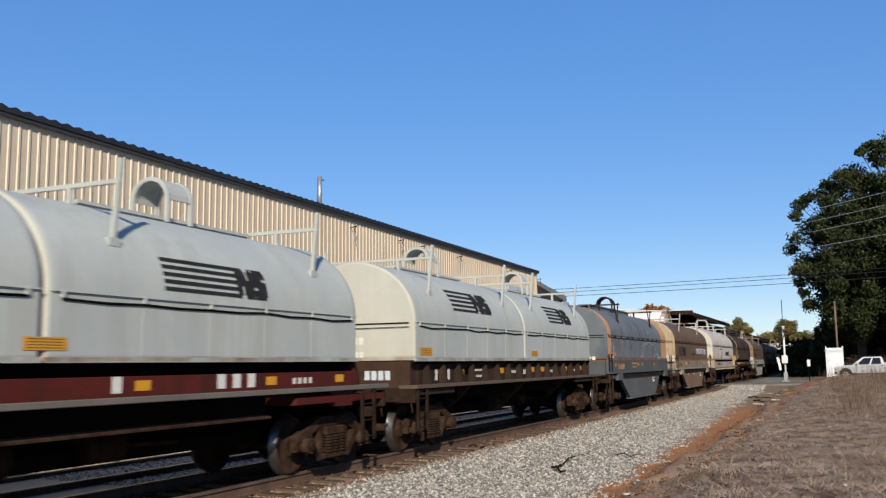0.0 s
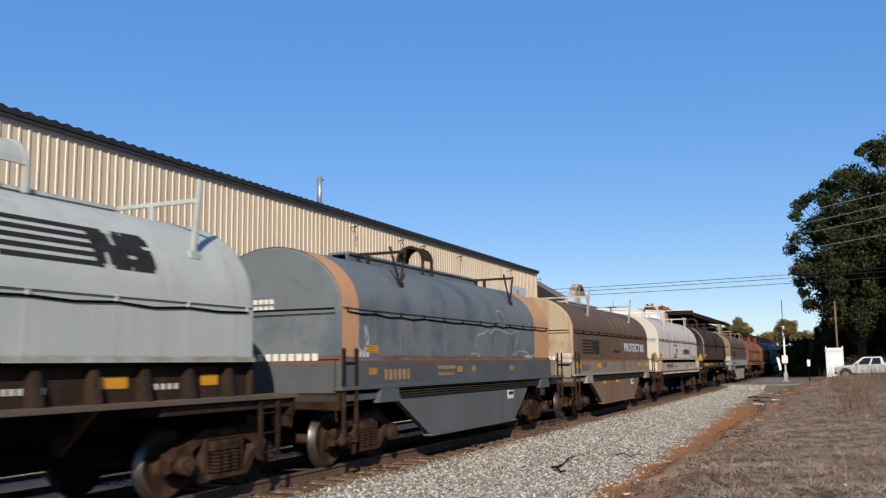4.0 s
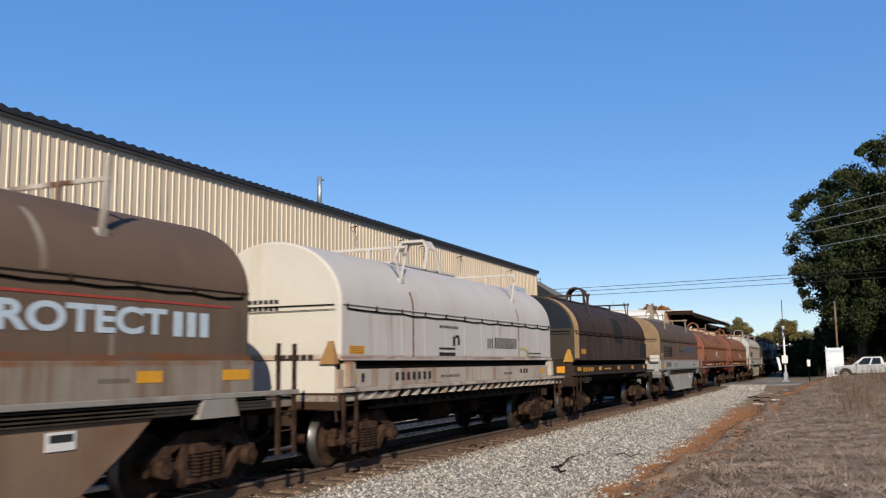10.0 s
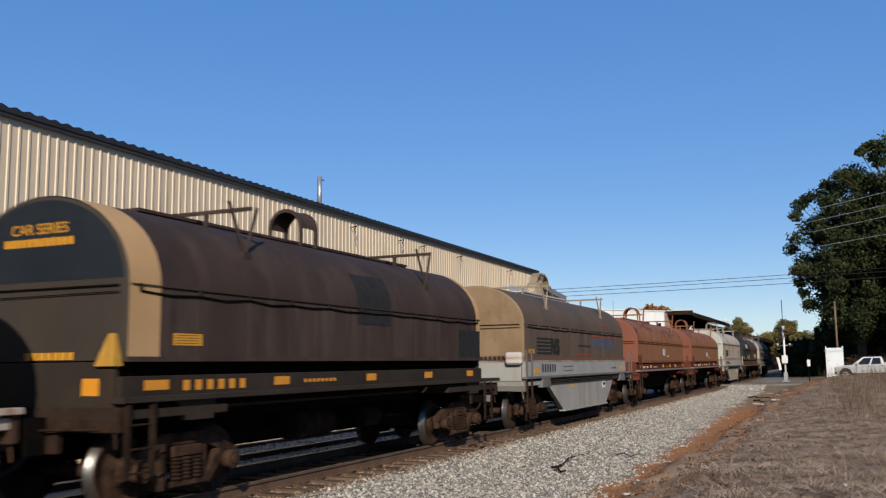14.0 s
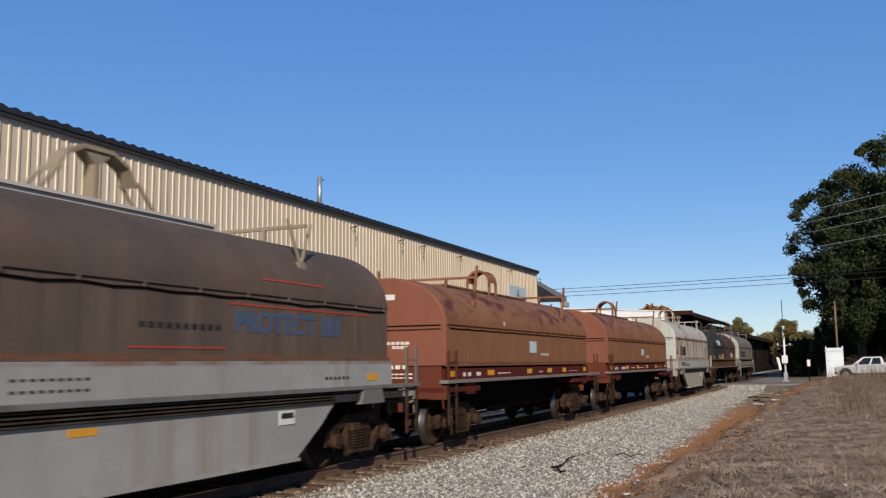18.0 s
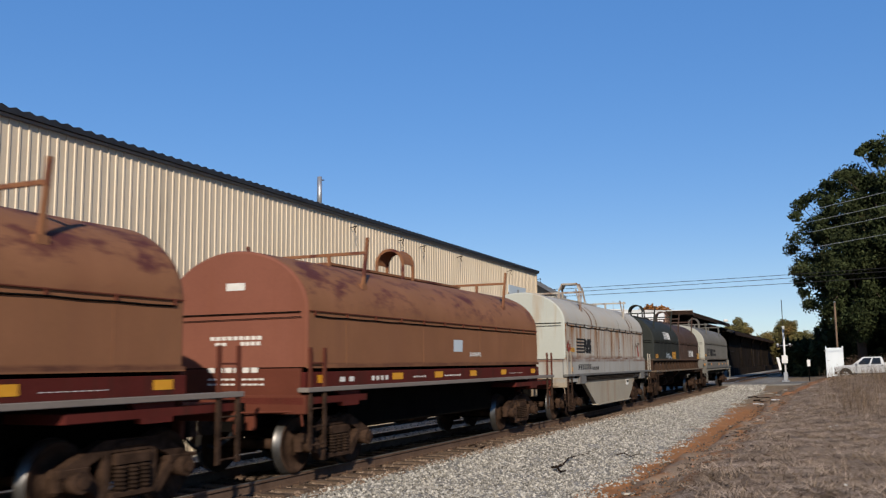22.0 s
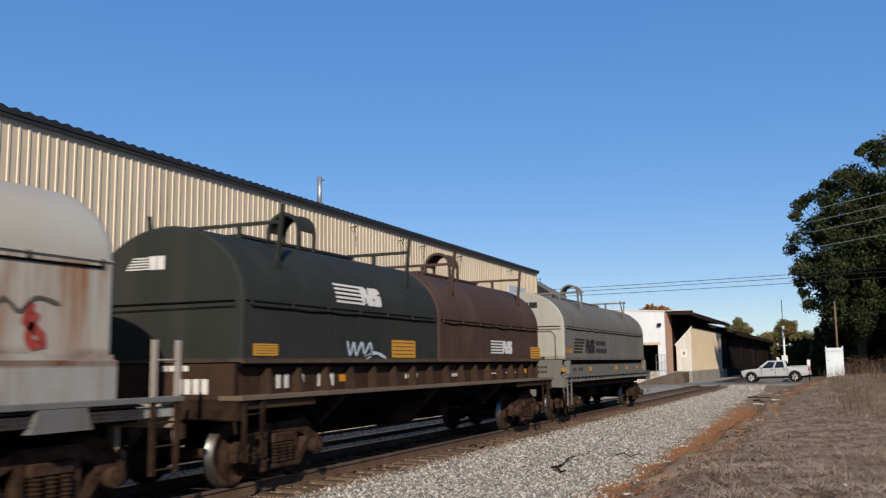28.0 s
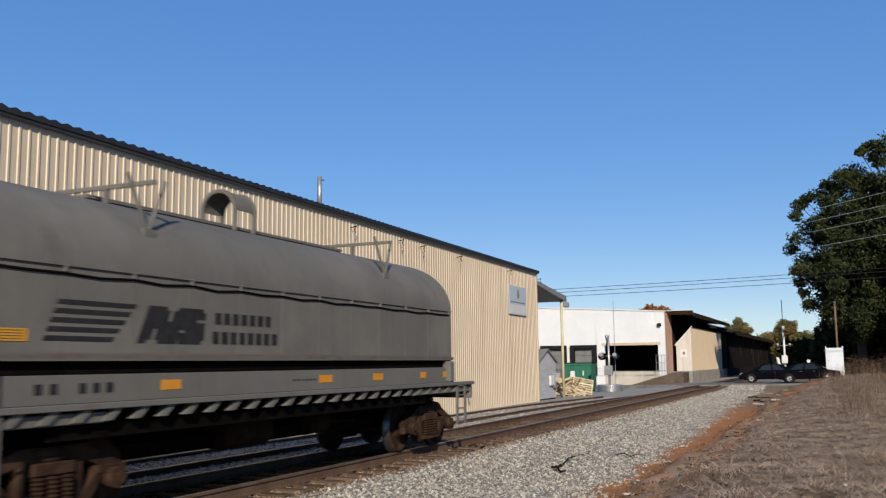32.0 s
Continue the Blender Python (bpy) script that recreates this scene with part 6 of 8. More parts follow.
SPECS = [
    dict(u=(0.3, 13.62), section=(1.8, 2.5, 3.79), label="pale grey-green twin-hood coil car on a dull red sill", kind="plain", lower_beam=True, pair=True, hoods=[(pale, pale_front, pale)], sill=sill_red, flange=skin("grey_brown_flange_paint", (0.17, 0.15, 0.13), 0.2), trim=M["rust_dark"], frames=0.665,
         yellow=SPREAD(6.6, 6), sill_marks=[(2.9, 3.9, 1.4, 1.64, 3), (1.0, 1.3, 1.4, 1.64, 1), (4.7, 5.3, 1.42, 1.56, 4), (-2.2, -1.2, 1.42, 1.5, 5)],
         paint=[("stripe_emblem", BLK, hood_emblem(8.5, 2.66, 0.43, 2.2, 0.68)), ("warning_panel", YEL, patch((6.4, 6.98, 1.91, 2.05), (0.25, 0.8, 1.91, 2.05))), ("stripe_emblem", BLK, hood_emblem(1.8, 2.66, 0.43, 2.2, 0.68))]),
    dict(u=(15.93, 29.27), section=(1.8, 2.5, 3.79), label="pale grey-green twin-hood coil car on a dark brown sill", kind="stakes", pair=True, hoods=[(pale, pale_front, pale)], sill=sill_brown, end_wall=sill_rust, flange=skin("dusty_rust_flange_paint", (0.13, 0.1, 0.078), 0.2), trim=M["rust_dark"], frames=0.665,
         reflector_z=(1.48, 1.62), yellow=[(-6.28, 0.4), (-3.87, 0.55), (-1.71, 0.52), (0.62, 0.52), (1.73, 0.52), (3.91, 0.52), (5.7, 0.4)], sill_marks=[(-5.85, -5.5, 1.36, 1.64, 1), (-5.41, -4.55, 1.36, 1.64, 4), (-4.39, -4.0, 1.36, 1.64, 1), (-3.17, -2.5, 1.52, 1.62, 7), (-3.1, -2.6, 1.38, 1.48, 5), (-1.0, -0.1, 1.44, 1.56, 8), (0.25, 0.58, 1.4, 1.58, 3), (2.6, 3.2, 1.42, 1.54, 6), (4.7, 5.3, 1.42, 1.54, 5)],
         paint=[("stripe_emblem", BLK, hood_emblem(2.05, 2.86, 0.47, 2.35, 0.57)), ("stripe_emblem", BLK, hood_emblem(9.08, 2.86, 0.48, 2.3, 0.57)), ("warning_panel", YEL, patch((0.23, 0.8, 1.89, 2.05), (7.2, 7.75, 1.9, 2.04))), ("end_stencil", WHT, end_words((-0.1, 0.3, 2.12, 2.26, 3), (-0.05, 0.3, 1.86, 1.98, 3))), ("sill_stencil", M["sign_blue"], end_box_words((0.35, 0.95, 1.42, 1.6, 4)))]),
    dict(u=(31.69, 43.3), section=(1.82, 2.64, 3.77), label="faded blue-grey coil car with tan bands and sprayed outlines", kind="belly", hoods=[(blue, blue, blue)], band=tan_band, band_spots=[(0.02, 0.6), (-1.3, -0.02)], sill=sill_blue, belly=belly_blue, trim=M["rust_dark"], ladder_top=2.0, vee=True, bail_mat=sill_brown, clip=M["rust_dark"], walk=0.6, walk_rise=0.12, mark=skin("faded_orange_stencil", (0.38, 0.24, 0.11), 0.2),
         reflector_z=(1.55, 1.67), yellow=[(-4.9, 0.35), (-0.94, 0.32), (-0.1, 0.24), (2.4, 0.35)], reflector=skin("faded_orange_reflector", (0.4, 0.22, 0.07), 0.2), sill_marks=[(-4.3, -3.2, 1.42, 1.66, 6), (-1.94, -1.02, 1.59, 1.71, 9), (-1.9, -1.1, 1.46, 1.57, 7)],
         paint=[("sprayed_outline", SPRAY, stroke((5.7, 1.92), (5.95, 1.95), (6.25, 1.89), (6.04, 2.13), (6.15, 2.36), (6.5, 2.4), (6.8, 2.5), (7.0, 2.42), (7.2, 2.52), (7.65, 2.52), (8.0, 2.48), (8.42, 2.44), (8.66, 2.5), (8.98, 2.5), (8.83, 2.25), (8.56, 1.92), (8.98, 2.02), (9.6, 2.0), (9.95, 1.9), (10.5, 1.97), r=0.013)), ("sprayed_loop", SPRAY, stroke((7.54, 2.7), (7.48, 2.95), (7.76, 2.98), (7.99, 2.81), (8.04, 2.68), (7.62, 2.66), r=0.013)), ("sprayed_tag", SPRAY, stroke((0.6, 2.4), (0.5, 2.1), (0.75, 1.95), (0.95, 2.15), (0.8, 2.4), (0.9, 2.0))), ("number_stencil", WHT, words((0.5, 1.0, 1.8, 1.95, 4), (9.5, 10.1, 1.82, 1.92, 5))), ("end_stencil", WHT, end_words((-0.9, 0.1, 2.78, 2.86, 9), (-0.9, 0.1, 2.66, 2.74, 9), (-0.4, 1.0, 1.8, 1.92, 9))), ("warning_panel", YEL, patch((0.8, 1.3, 1.93, 2.06)))]),
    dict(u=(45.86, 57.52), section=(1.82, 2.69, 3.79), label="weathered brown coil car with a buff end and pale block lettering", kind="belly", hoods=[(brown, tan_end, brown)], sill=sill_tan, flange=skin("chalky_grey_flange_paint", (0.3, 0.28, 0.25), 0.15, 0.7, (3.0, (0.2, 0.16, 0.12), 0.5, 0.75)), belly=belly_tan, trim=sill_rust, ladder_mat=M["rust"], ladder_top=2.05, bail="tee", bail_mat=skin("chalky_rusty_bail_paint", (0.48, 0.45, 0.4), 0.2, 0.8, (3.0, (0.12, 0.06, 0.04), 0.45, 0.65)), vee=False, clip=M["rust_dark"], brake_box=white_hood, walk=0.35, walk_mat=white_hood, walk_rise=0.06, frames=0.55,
         belly_marks=[-2.14, -0.19], reflector_z=(1.54, 1.68), yellow=[(-5.6, 0.55), (-2.98, 0.55), (3.6, 0.5), (5.2, 0.7)], sill_marks=[(-5.0, -4.0, 1.42, 1.66, 6), (-2.3, -1.7, 1.52, 1.72, 4), (3.0, 3.5, 1.52, 1.62, 6)], mark=M["mark_faded"],
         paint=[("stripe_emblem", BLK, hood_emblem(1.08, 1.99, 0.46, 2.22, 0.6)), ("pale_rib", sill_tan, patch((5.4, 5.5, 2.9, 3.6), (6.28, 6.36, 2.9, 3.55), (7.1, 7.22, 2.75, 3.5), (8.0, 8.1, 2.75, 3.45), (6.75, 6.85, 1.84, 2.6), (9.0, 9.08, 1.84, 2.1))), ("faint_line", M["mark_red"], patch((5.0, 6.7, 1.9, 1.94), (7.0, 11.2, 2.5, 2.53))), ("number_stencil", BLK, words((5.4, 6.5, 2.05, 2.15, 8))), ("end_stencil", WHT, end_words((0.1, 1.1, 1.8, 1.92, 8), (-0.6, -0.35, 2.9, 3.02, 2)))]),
    dict(u=(60.06, 71.88), section=(1.82, 2.7, 3.87), label="off-white coil car with a cream end and black markings", kind="louvre", hoods=[(white_hood, cream_end, white_hood)], sill=sill_white, trim=sill_rust, ladder_mat=M["rust"], end_wall=cream_end, bail="box", walk=0.3, vee=True, brake_box=None, corner=skin("rusty_tan_bracket_paint", (0.33, 0.19, 0.08), 0.2), clip=M["rust"],
         yellow=[(-5.7, 0.4), (4.9, 0.4)], sill_marks=[(-5.2, -5.0, 1.4, 1.6, 1), (-3.9, -2.2, 1.4, 1.6, 7), (-1.8, -0.8, 1.42, 1.52, 9), (2.0, 2.6, 1.42, 1.52, 5), (3.2, 3.9, 1.44, 1.6, 3)], mark=BLK,
         paint=[("square_emblem", BLK, patch((4.0, 4.85, 1.89, 1.96), (4.0, 4.85, 2.02, 2.06), (4.72, 4.85, 2.1, 2.3), (4.85, 5.06, 2.27, 2.33), (4.98, 5.1, 2.12, 2.27))), ("block_lettering", BLK, words((6.78, 7.2, 2.07, 2.3, 3, 0.5), (7.28, 8.88, 2.07, 2.33, 11, 0.6), (4.03, 5.05, 2.46, 2.52, 8), (9.8, 10.9, 1.86, 1.9, 12), (9.8, 10.9, 1.95, 1.99, 12))), ("yellow_tag", skin("washed_yellow_spray", (0.45, 0.40, 0.14), 0.2), scribble(8.9, 9.8, 1.82, 2.1, 11)), ("rust_rib", M["rust_run"], patch((2.74, 2.8, 1.84, 3.12), (9.0, 9.04, 1.84, 3.1))), ("end_stencil", BLK, end_words((-0.9, 0.2, 2.78, 2.85, 10), (-0.9, 0.2, 2.66, 2.73, 10), (0.1, 0.9, 1.6 + 0.2, 1.9, 6))), ("warning_panel", YEL, patch((0.27, 0.8, 1.91, 2.05)))]),
    dict(u=(74.36, 85.6), section=(1.81, 2.66, 3.85), label="dark plum-brown coil car with a charcoal end and tan band", kind="plain", hoods=[(dark_hood, dark_end, dark_hood)], band=skin("dull_tan_band_paint", (0.5, 0.325, 0.165), 0.1), band_spots=[(0.02, 0.56), (-0.25, -0.02)], sill=sill_plum, trim=M["rust_dark"], vee=True, walk=0.75, brake_box=None, corner=skin("worn_yellow_bracket_paint", (0.48, 0.27, 0.05), 0.2, 0.7, (4.0, (0.2, 0.1, 0.04), 0.52, 0.7)), clip=M["rust_dark"],
         yellow=[(-5.3, 0.5), (-2.6, 0.45), (0.2, 0.4), (2.6, 0.4), (4.8, 0.4)], reflector=M["mark_orange"], sill_marks=[(-4.6, -3.2, 1.4, 1.58, 6), (-1.8, -0.8, 1.44, 1.54, 8)], mark=M["mark_orange"],
         paint=[("end_field", skin("navy_black_end_paint", (0.02, 0.026, 0.034), 0.25), end_field(2.78)), ("dark_patch", BLK, patch((5.5, 6.75, 2.42, 3.3), (9.95, 11.2, 1.85, 2.45))), ("warning_panel", YEL, patch((0.8, 1.36, 1.99, 2.14))), ("yellow_stencil", YEL, end_words((-0.62, 0.55, 3.22, 3.32, 12), (-0.18, 0.62, 1.82, 1.91, 7))), ("reflector_plate", M["mark_orange"], end_box_words((0.85, 1.2, 1.4, 1.6, 1)))]),
    dict(u=(88.75, 100.47), section=(1.81, 2.7, 3.8), label="grey-brown coil car with an olive-tan end and grey sill", kind="belly", flange=FLANGE_GREY, hoods=[(umber, olive_end, umber)], sill=sill_grey, belly=belly_grey, trim=sill_dull, ladder_mat=sill_dull, ladder_top=2.05, bail="tee", bail_mat=skin("dusty_tan_bail_paint", (0.3, 0.25, 0.18), 0.15), vee=True, brake_box=white_hood, walk=0.4, walk_mat=white_hood, walk_rise=0.06, frames=0.55, belly_marks=[-1.6],
         yellow=[(-5.2, 0.55), (5.0, 0.45)], sill_marks=[(-4.47, -3.1, 1.44, 1.7, 6), (-2.4, -1.3, 1.44, 1.52, 9), (-2.4, -1.3, 1.56, 1.64, 9), (3.6, 4.4, 1.46, 1.56, 6)], mark=BLK,
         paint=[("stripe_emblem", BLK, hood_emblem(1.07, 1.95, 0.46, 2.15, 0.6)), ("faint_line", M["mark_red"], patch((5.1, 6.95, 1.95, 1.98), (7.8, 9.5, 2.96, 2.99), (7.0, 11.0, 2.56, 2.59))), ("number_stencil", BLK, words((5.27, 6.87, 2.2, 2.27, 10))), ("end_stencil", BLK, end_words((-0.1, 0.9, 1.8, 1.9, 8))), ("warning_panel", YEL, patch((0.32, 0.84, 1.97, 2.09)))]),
    dict(u=(103.1, 114.56), section=(1.69, 2.51, 3.59), label="red-oxide coil car with stained hood and red sill", kind="red", frames=0.63, smooth_sides=True, sag=0.006, gasket=0.012, seam_mat=red_trim, clip=red_trim, hoods=[(red, red_end, red)], sill=sill_red, flange=skin("grey_flange_paint", (0.22, 0.19, 0.17), 0.15), trim=red_trim, ladder_top=2.0, end_wall=red_trim,
         yellow=[(-5.5, 0.3), (-3.3, 0.5), (-0.4, 0.45), (1.4, 0.45), (2.9, 0.4), (5.2, 0.4)], reflector=M["mark_yellow"], sill_marks=[(-4.8, -4.2, 1.42, 1.55, 2), (-4.0, -3.5, 1.42, 1.55, 1), (-2.6, -1.7, 1.44, 1.52, 8), (0.6, 1.0, 1.44, 1.52, 3), (3.5, 4.5, 1.44, 1.5, 9)],
         paint=[("square_emblem", M["sign_blue"], patch((5.55, 6.15, 1.99, 2.29))), ("number_stencil", WHT, words((6.54, 7.26, 1.92, 1.98, 8), (3.6, 3.72, 2.64, 2.74, 1))), ("end_stencil", WHT, end_words((-0.15, 0.34, 3.1, 3.22, 1), (-0.45, 0.58, 2.14, 2.2, 9), (-0.35, -0.1, 2.05, 2.1, 2), (0.15, 0.55, 2.05, 2.11, 4))), ("sill_stencil", WHT, end_box_words((-0.4, 0.6, 1.62, 1.7, 6), (-0.4, 0.7, 1.5, 1.53, 10), (-0.4, 0.7, 1.42, 1.45, 10)))]),
    dict(u=(117.45, 129.07), section=(1.7, 2.53, 3.59), label="red-oxide coil car with dark rust runs on its hood", kind="red", frames=0.63, smooth_sides=True, sag=0.006, gasket=0.012, seam_mat=red_trim, clip=red_trim, hoods=[(red, red_end, red)], sill=sill_red, flange=skin("grey_flange_paint", (0.22, 0.19, 0.17), 0.15), trim=red_trim, ladder_top=2.0, end_wall=red_trim,
         yellow=[(-5.5, 0.3), (-2.9, 0.5), (-1.0, 0.45), (0.9, 0.45), (2.9, 0.4), (5.2, 0.4)], reflector=M["mark_yellow"], sill_marks=[(-4.8, -4.2, 1.42, 1.55, 2), (-3.7, -3.0, 1.42, 1.55, 4), (-2.0, -1.4, 1.44, 1.52, 5), (-0.5, 0.4, 1.44, 1.52, 7), (3.5, 4.5, 1.44, 1.5, 9)],
         paint=[("square_emblem", M["sign_blue"], patch((5.78, 6.28, 1.98, 2.23))), ("number_stencil", WHT, words((6.7, 7.4, 1.88, 1.97, 8))), ("end_stencil", WHT, end_words((-0.15, 0.34, 2.94, 3.06, 1), (-0.45, 0.58, 2.14, 2.2, 9), (-0.35, -0.1, 2.05, 2.1, 2), (0.15, 0.55, 2.05, 2.11, 4))), ("sill_stencil", WHT, end_box_words((-0.4, 0.6, 1.62, 1.7, 6), (-0.4, 0.7, 1.5, 1.53, 10), (-0.4, 0.7, 1.42, 1.45, 10)))]),
    dict(u=(131.78, 143.37), section=(1.83, 2.88, 3.88), label="rust-streaked white coil car with a deep belly plate", kind="belly", flange=FLANGE_GREY, hoods=[(rusty_white, stained_end, rusty_white)], sill=skin("rust_stained_grey_sill_paint", (0.38, 0.375, 0.35), 0.14, 0.75, (3.0, (0.24, 0.16, 0.1), 0.54, 0.72), rim=(1.78, 0.06, (0.15, 0.06, 0.03))), belly=belly_white, trim=skin("rust_stained_white_trim_paint", (0.36, 0.31, 0.24), 0.2, 0.8, (3.0, (0.12, 0.06, 0.035), 0.5, 0.68)), ladder_mat=skin("flaking_white_ladder_paint", (0.42, 0.38, 0.32), 0.2, 0.8, (4.0, (0.13, 0.06, 0.035), 0.5, 0.64)), ladder_top=2.05, bail="box", vee=True, brake_box=None, clip=M["rust"], bail_mat=skin("rusty_white_bail_paint", (0.45, 0.41, 0.35), 0.15, 0.8, (3.0, (0.14, 0.06, 0.035), 0.46, 0.64)), walk=0.5,
         yellow=[(-5.4, 0.3)], sill_marks=[(-4.5, -2.85, 1.46, 1.68, 7), (-2.8, -1.9, 1.44, 1.6, 6)], mark=BLK,
         paint=[("stripe_emblem", BLK, hood_emblem(1.25, 2.01, 0.46, 1.8, 0.5)), ("rust_rib", M["rust_run"], patch((3.13, 3.25, 2.86, 3.66), (3.8, 3.87, 1.85, 3.6), (5.9, 5.95, 1.85, 2.9), (7.2, 7.24, 1.85, 3.3), (9.0, 9.1, 2.86, 3.6), (9.5, 9.55, 1.85, 3.5))), ("red_tag", M["mark_red"], scribble(0.22, 0.5, 2.05, 2.35, 2, 0.07)), ("red_tag", M["mark_red"], stroke((10.45, 2.4), (10.38, 2.2), (10.55, 2.1), (10.6, 1.98), (10.42, 2.0), (10.5, 2.3), r=0.05)), ("dark_tag", M["mark_faded"], stroke((9.9, 2.25), (10.1, 2.42), (10.3, 2.3), (10.5, 2.45), (10.8, 2.4), r=0.022)), ("end_stencil", BLK, end_words((-0.3, 0.5, 1.8, 1.88, 7))), ("warning_panel", YEL, patch((0.5, 1.02, 2.04, 2.17)))]),
    dict(u=(145.82, 159.22), section=(1.78, 2.61, 3.78), label="black and maroon twin-hood coil car on a rusty sill", kind="stakes", pair=True, hoods=[(black_hood, black_hood, black_hood), (plum_hood, plum_hood, plum_hood)], sill=sill_rust, flange=skin("dusty_brown_flange_paint", (0.17, 0.13, 0.095), 0.2), end_wall=sill_rust, trim=M["rust_dark"], ladder_top=1.3, frames=0.665,
         yellow=[(-6.0, 0.35), (2.1, 0.3), (5.7, 0.35)], reflector=M["mark_orange"], sill_marks=[(-5.66, -4.8, 1.36, 1.62, 4), (-4.49, -3.9, 1.36, 1.62, 3), (-1.3, -0.7, 1.42, 1.56, 5), (1.0, 1.5, 1.42, 1.54, 4), (3.2, 3.8, 1.44, 1.52, 5), (4.4, 5.2, 1.44, 1.52, 6)],
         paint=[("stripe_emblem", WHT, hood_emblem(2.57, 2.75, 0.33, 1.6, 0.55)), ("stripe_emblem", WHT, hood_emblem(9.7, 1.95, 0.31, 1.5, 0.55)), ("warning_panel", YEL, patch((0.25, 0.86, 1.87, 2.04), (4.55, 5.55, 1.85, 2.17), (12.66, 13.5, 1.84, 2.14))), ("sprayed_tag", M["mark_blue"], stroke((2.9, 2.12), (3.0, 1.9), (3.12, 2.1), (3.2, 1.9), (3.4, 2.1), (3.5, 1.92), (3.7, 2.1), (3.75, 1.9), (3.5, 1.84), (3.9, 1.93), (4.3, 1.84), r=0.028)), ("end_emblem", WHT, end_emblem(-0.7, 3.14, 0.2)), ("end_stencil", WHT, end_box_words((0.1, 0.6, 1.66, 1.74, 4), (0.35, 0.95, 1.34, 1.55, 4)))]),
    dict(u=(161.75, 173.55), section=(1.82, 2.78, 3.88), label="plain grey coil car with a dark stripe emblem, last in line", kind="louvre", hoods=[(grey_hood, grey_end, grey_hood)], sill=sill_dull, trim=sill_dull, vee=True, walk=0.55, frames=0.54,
         yellow=[(-6.2, 0.9), (-3.1, 0.42), (-0.45, 0.45), (2.35, 0.42), (4.3, 0.3), (5.4, 0.35)], reflector=M["mark_orange"], sill_marks=[(-5.0, -4.6, 1.42, 1.58, 2), (-4.4, -3.8, 1.42, 1.58, 3), (-0.2, 0.5, 1.46, 1.54, 6)], mark=BLK,
         paint=[("stripe_emblem", BLK, hood_emblem(0.96, 2.01, 0.45, 2.6, 0.38, 0.2, 0.4)), ("block_lettering", BLK, words((3.8, 5.14, 2.28, 2.43, 7, 0.7), (3.75, 5.3, 2.02, 2.18, 8, 0.7))), ("warning_panel", YEL, patch((0.19, 0.78, 2.0, 2.13))), ("end_emblem", BLK, end_emblem(-0.76, 3.38, 0.17, 2.2)), ("end_stencil", BLK, end_words((-0.37, 0.13, 3.19, 3.27, 4), (-0.1, 0.8, 1.8, 1.9, 8))), ("sill_stencil", BLK, end_box_words((-0.1, 0.9, 1.56, 1.62, 9), (-0.1, 0.9, 1.42, 1.48, 9)))]),
]
for spec in SPECS:
    coil_car(spec)
# block capitals on the brown and the grey-brown hood
def block_words(text, spec, car, y0, y1, z0, z1, material):
    half = (spec["u"][1] - spec["u"][0]) / 2
    ob = letters(text, 0.45, material, "block_letters", car, pose(HW + 0.006, -half + (y0 + y1) / 2, (z0 + z1) / 2, 90, 0, 90), bold=0.014)
    c = [v.co for v in ob.data.vertices]
    x0, x1, h0, h1 = min(v.x for v in c), max(v.x for v in c), min(v.y for v in c), max(v.y for v in c)
    for v in ob.data.vertices:
        v.co.x, v.co.y = (v.co.x - (x0 + x1) / 2) * (y1 - y0) / (x1 - x0), (v.co.y - (h0 + h1) / 2) * (z1 - z0) / (h1 - h0)


block_words("PROTECT", SPECS[3], TRAIN[3][0], 7.14, 9.95, 2.11, 2.43, M["mark_blue"])
block_words("III", SPECS[3], TRAIN[3][0], 10.08, 10.75, 2.1, 2.41, M["mark_blue"])
block_words("PROTECT", SPECS[6], TRAIN[6][0], 7.13, 9.2, 2.18, 2.49, M["mark_darkblue"])
block_words("III", SPECS[6], TRAIN[6][0], 9.4, 9.95, 2.18, 2.49, M["mark_darkblue"])
# raised panel on the end of the last car
last_half = (173.55 - 161.75) / 2
rim_pts = [(-1.12, -last_half - 0.012, 1.84), (-1.12, -last_half - 0.012, 2.52), (-1.0, -last_half - 0.012, 2.66), (1.0, -last_half - 0.012, 2.66), (1.12, -last_half - 0.012, 2.52), (1.12, -last_half - 0.012, 1.84)]
part("end_panel_trim", pipe(bmesh.new(), rim_pts, 0.018, 6), sill_dull, TRAIN[11][0], "raised trim round the end panel")
letters("CAR SERIES", 0.19, YEL, "series_lettering", TRAIN[5][0], pose(-0.03, -(85.6 - 74.36) / 2 - 0.012, 3.43, 90, 0, 0))


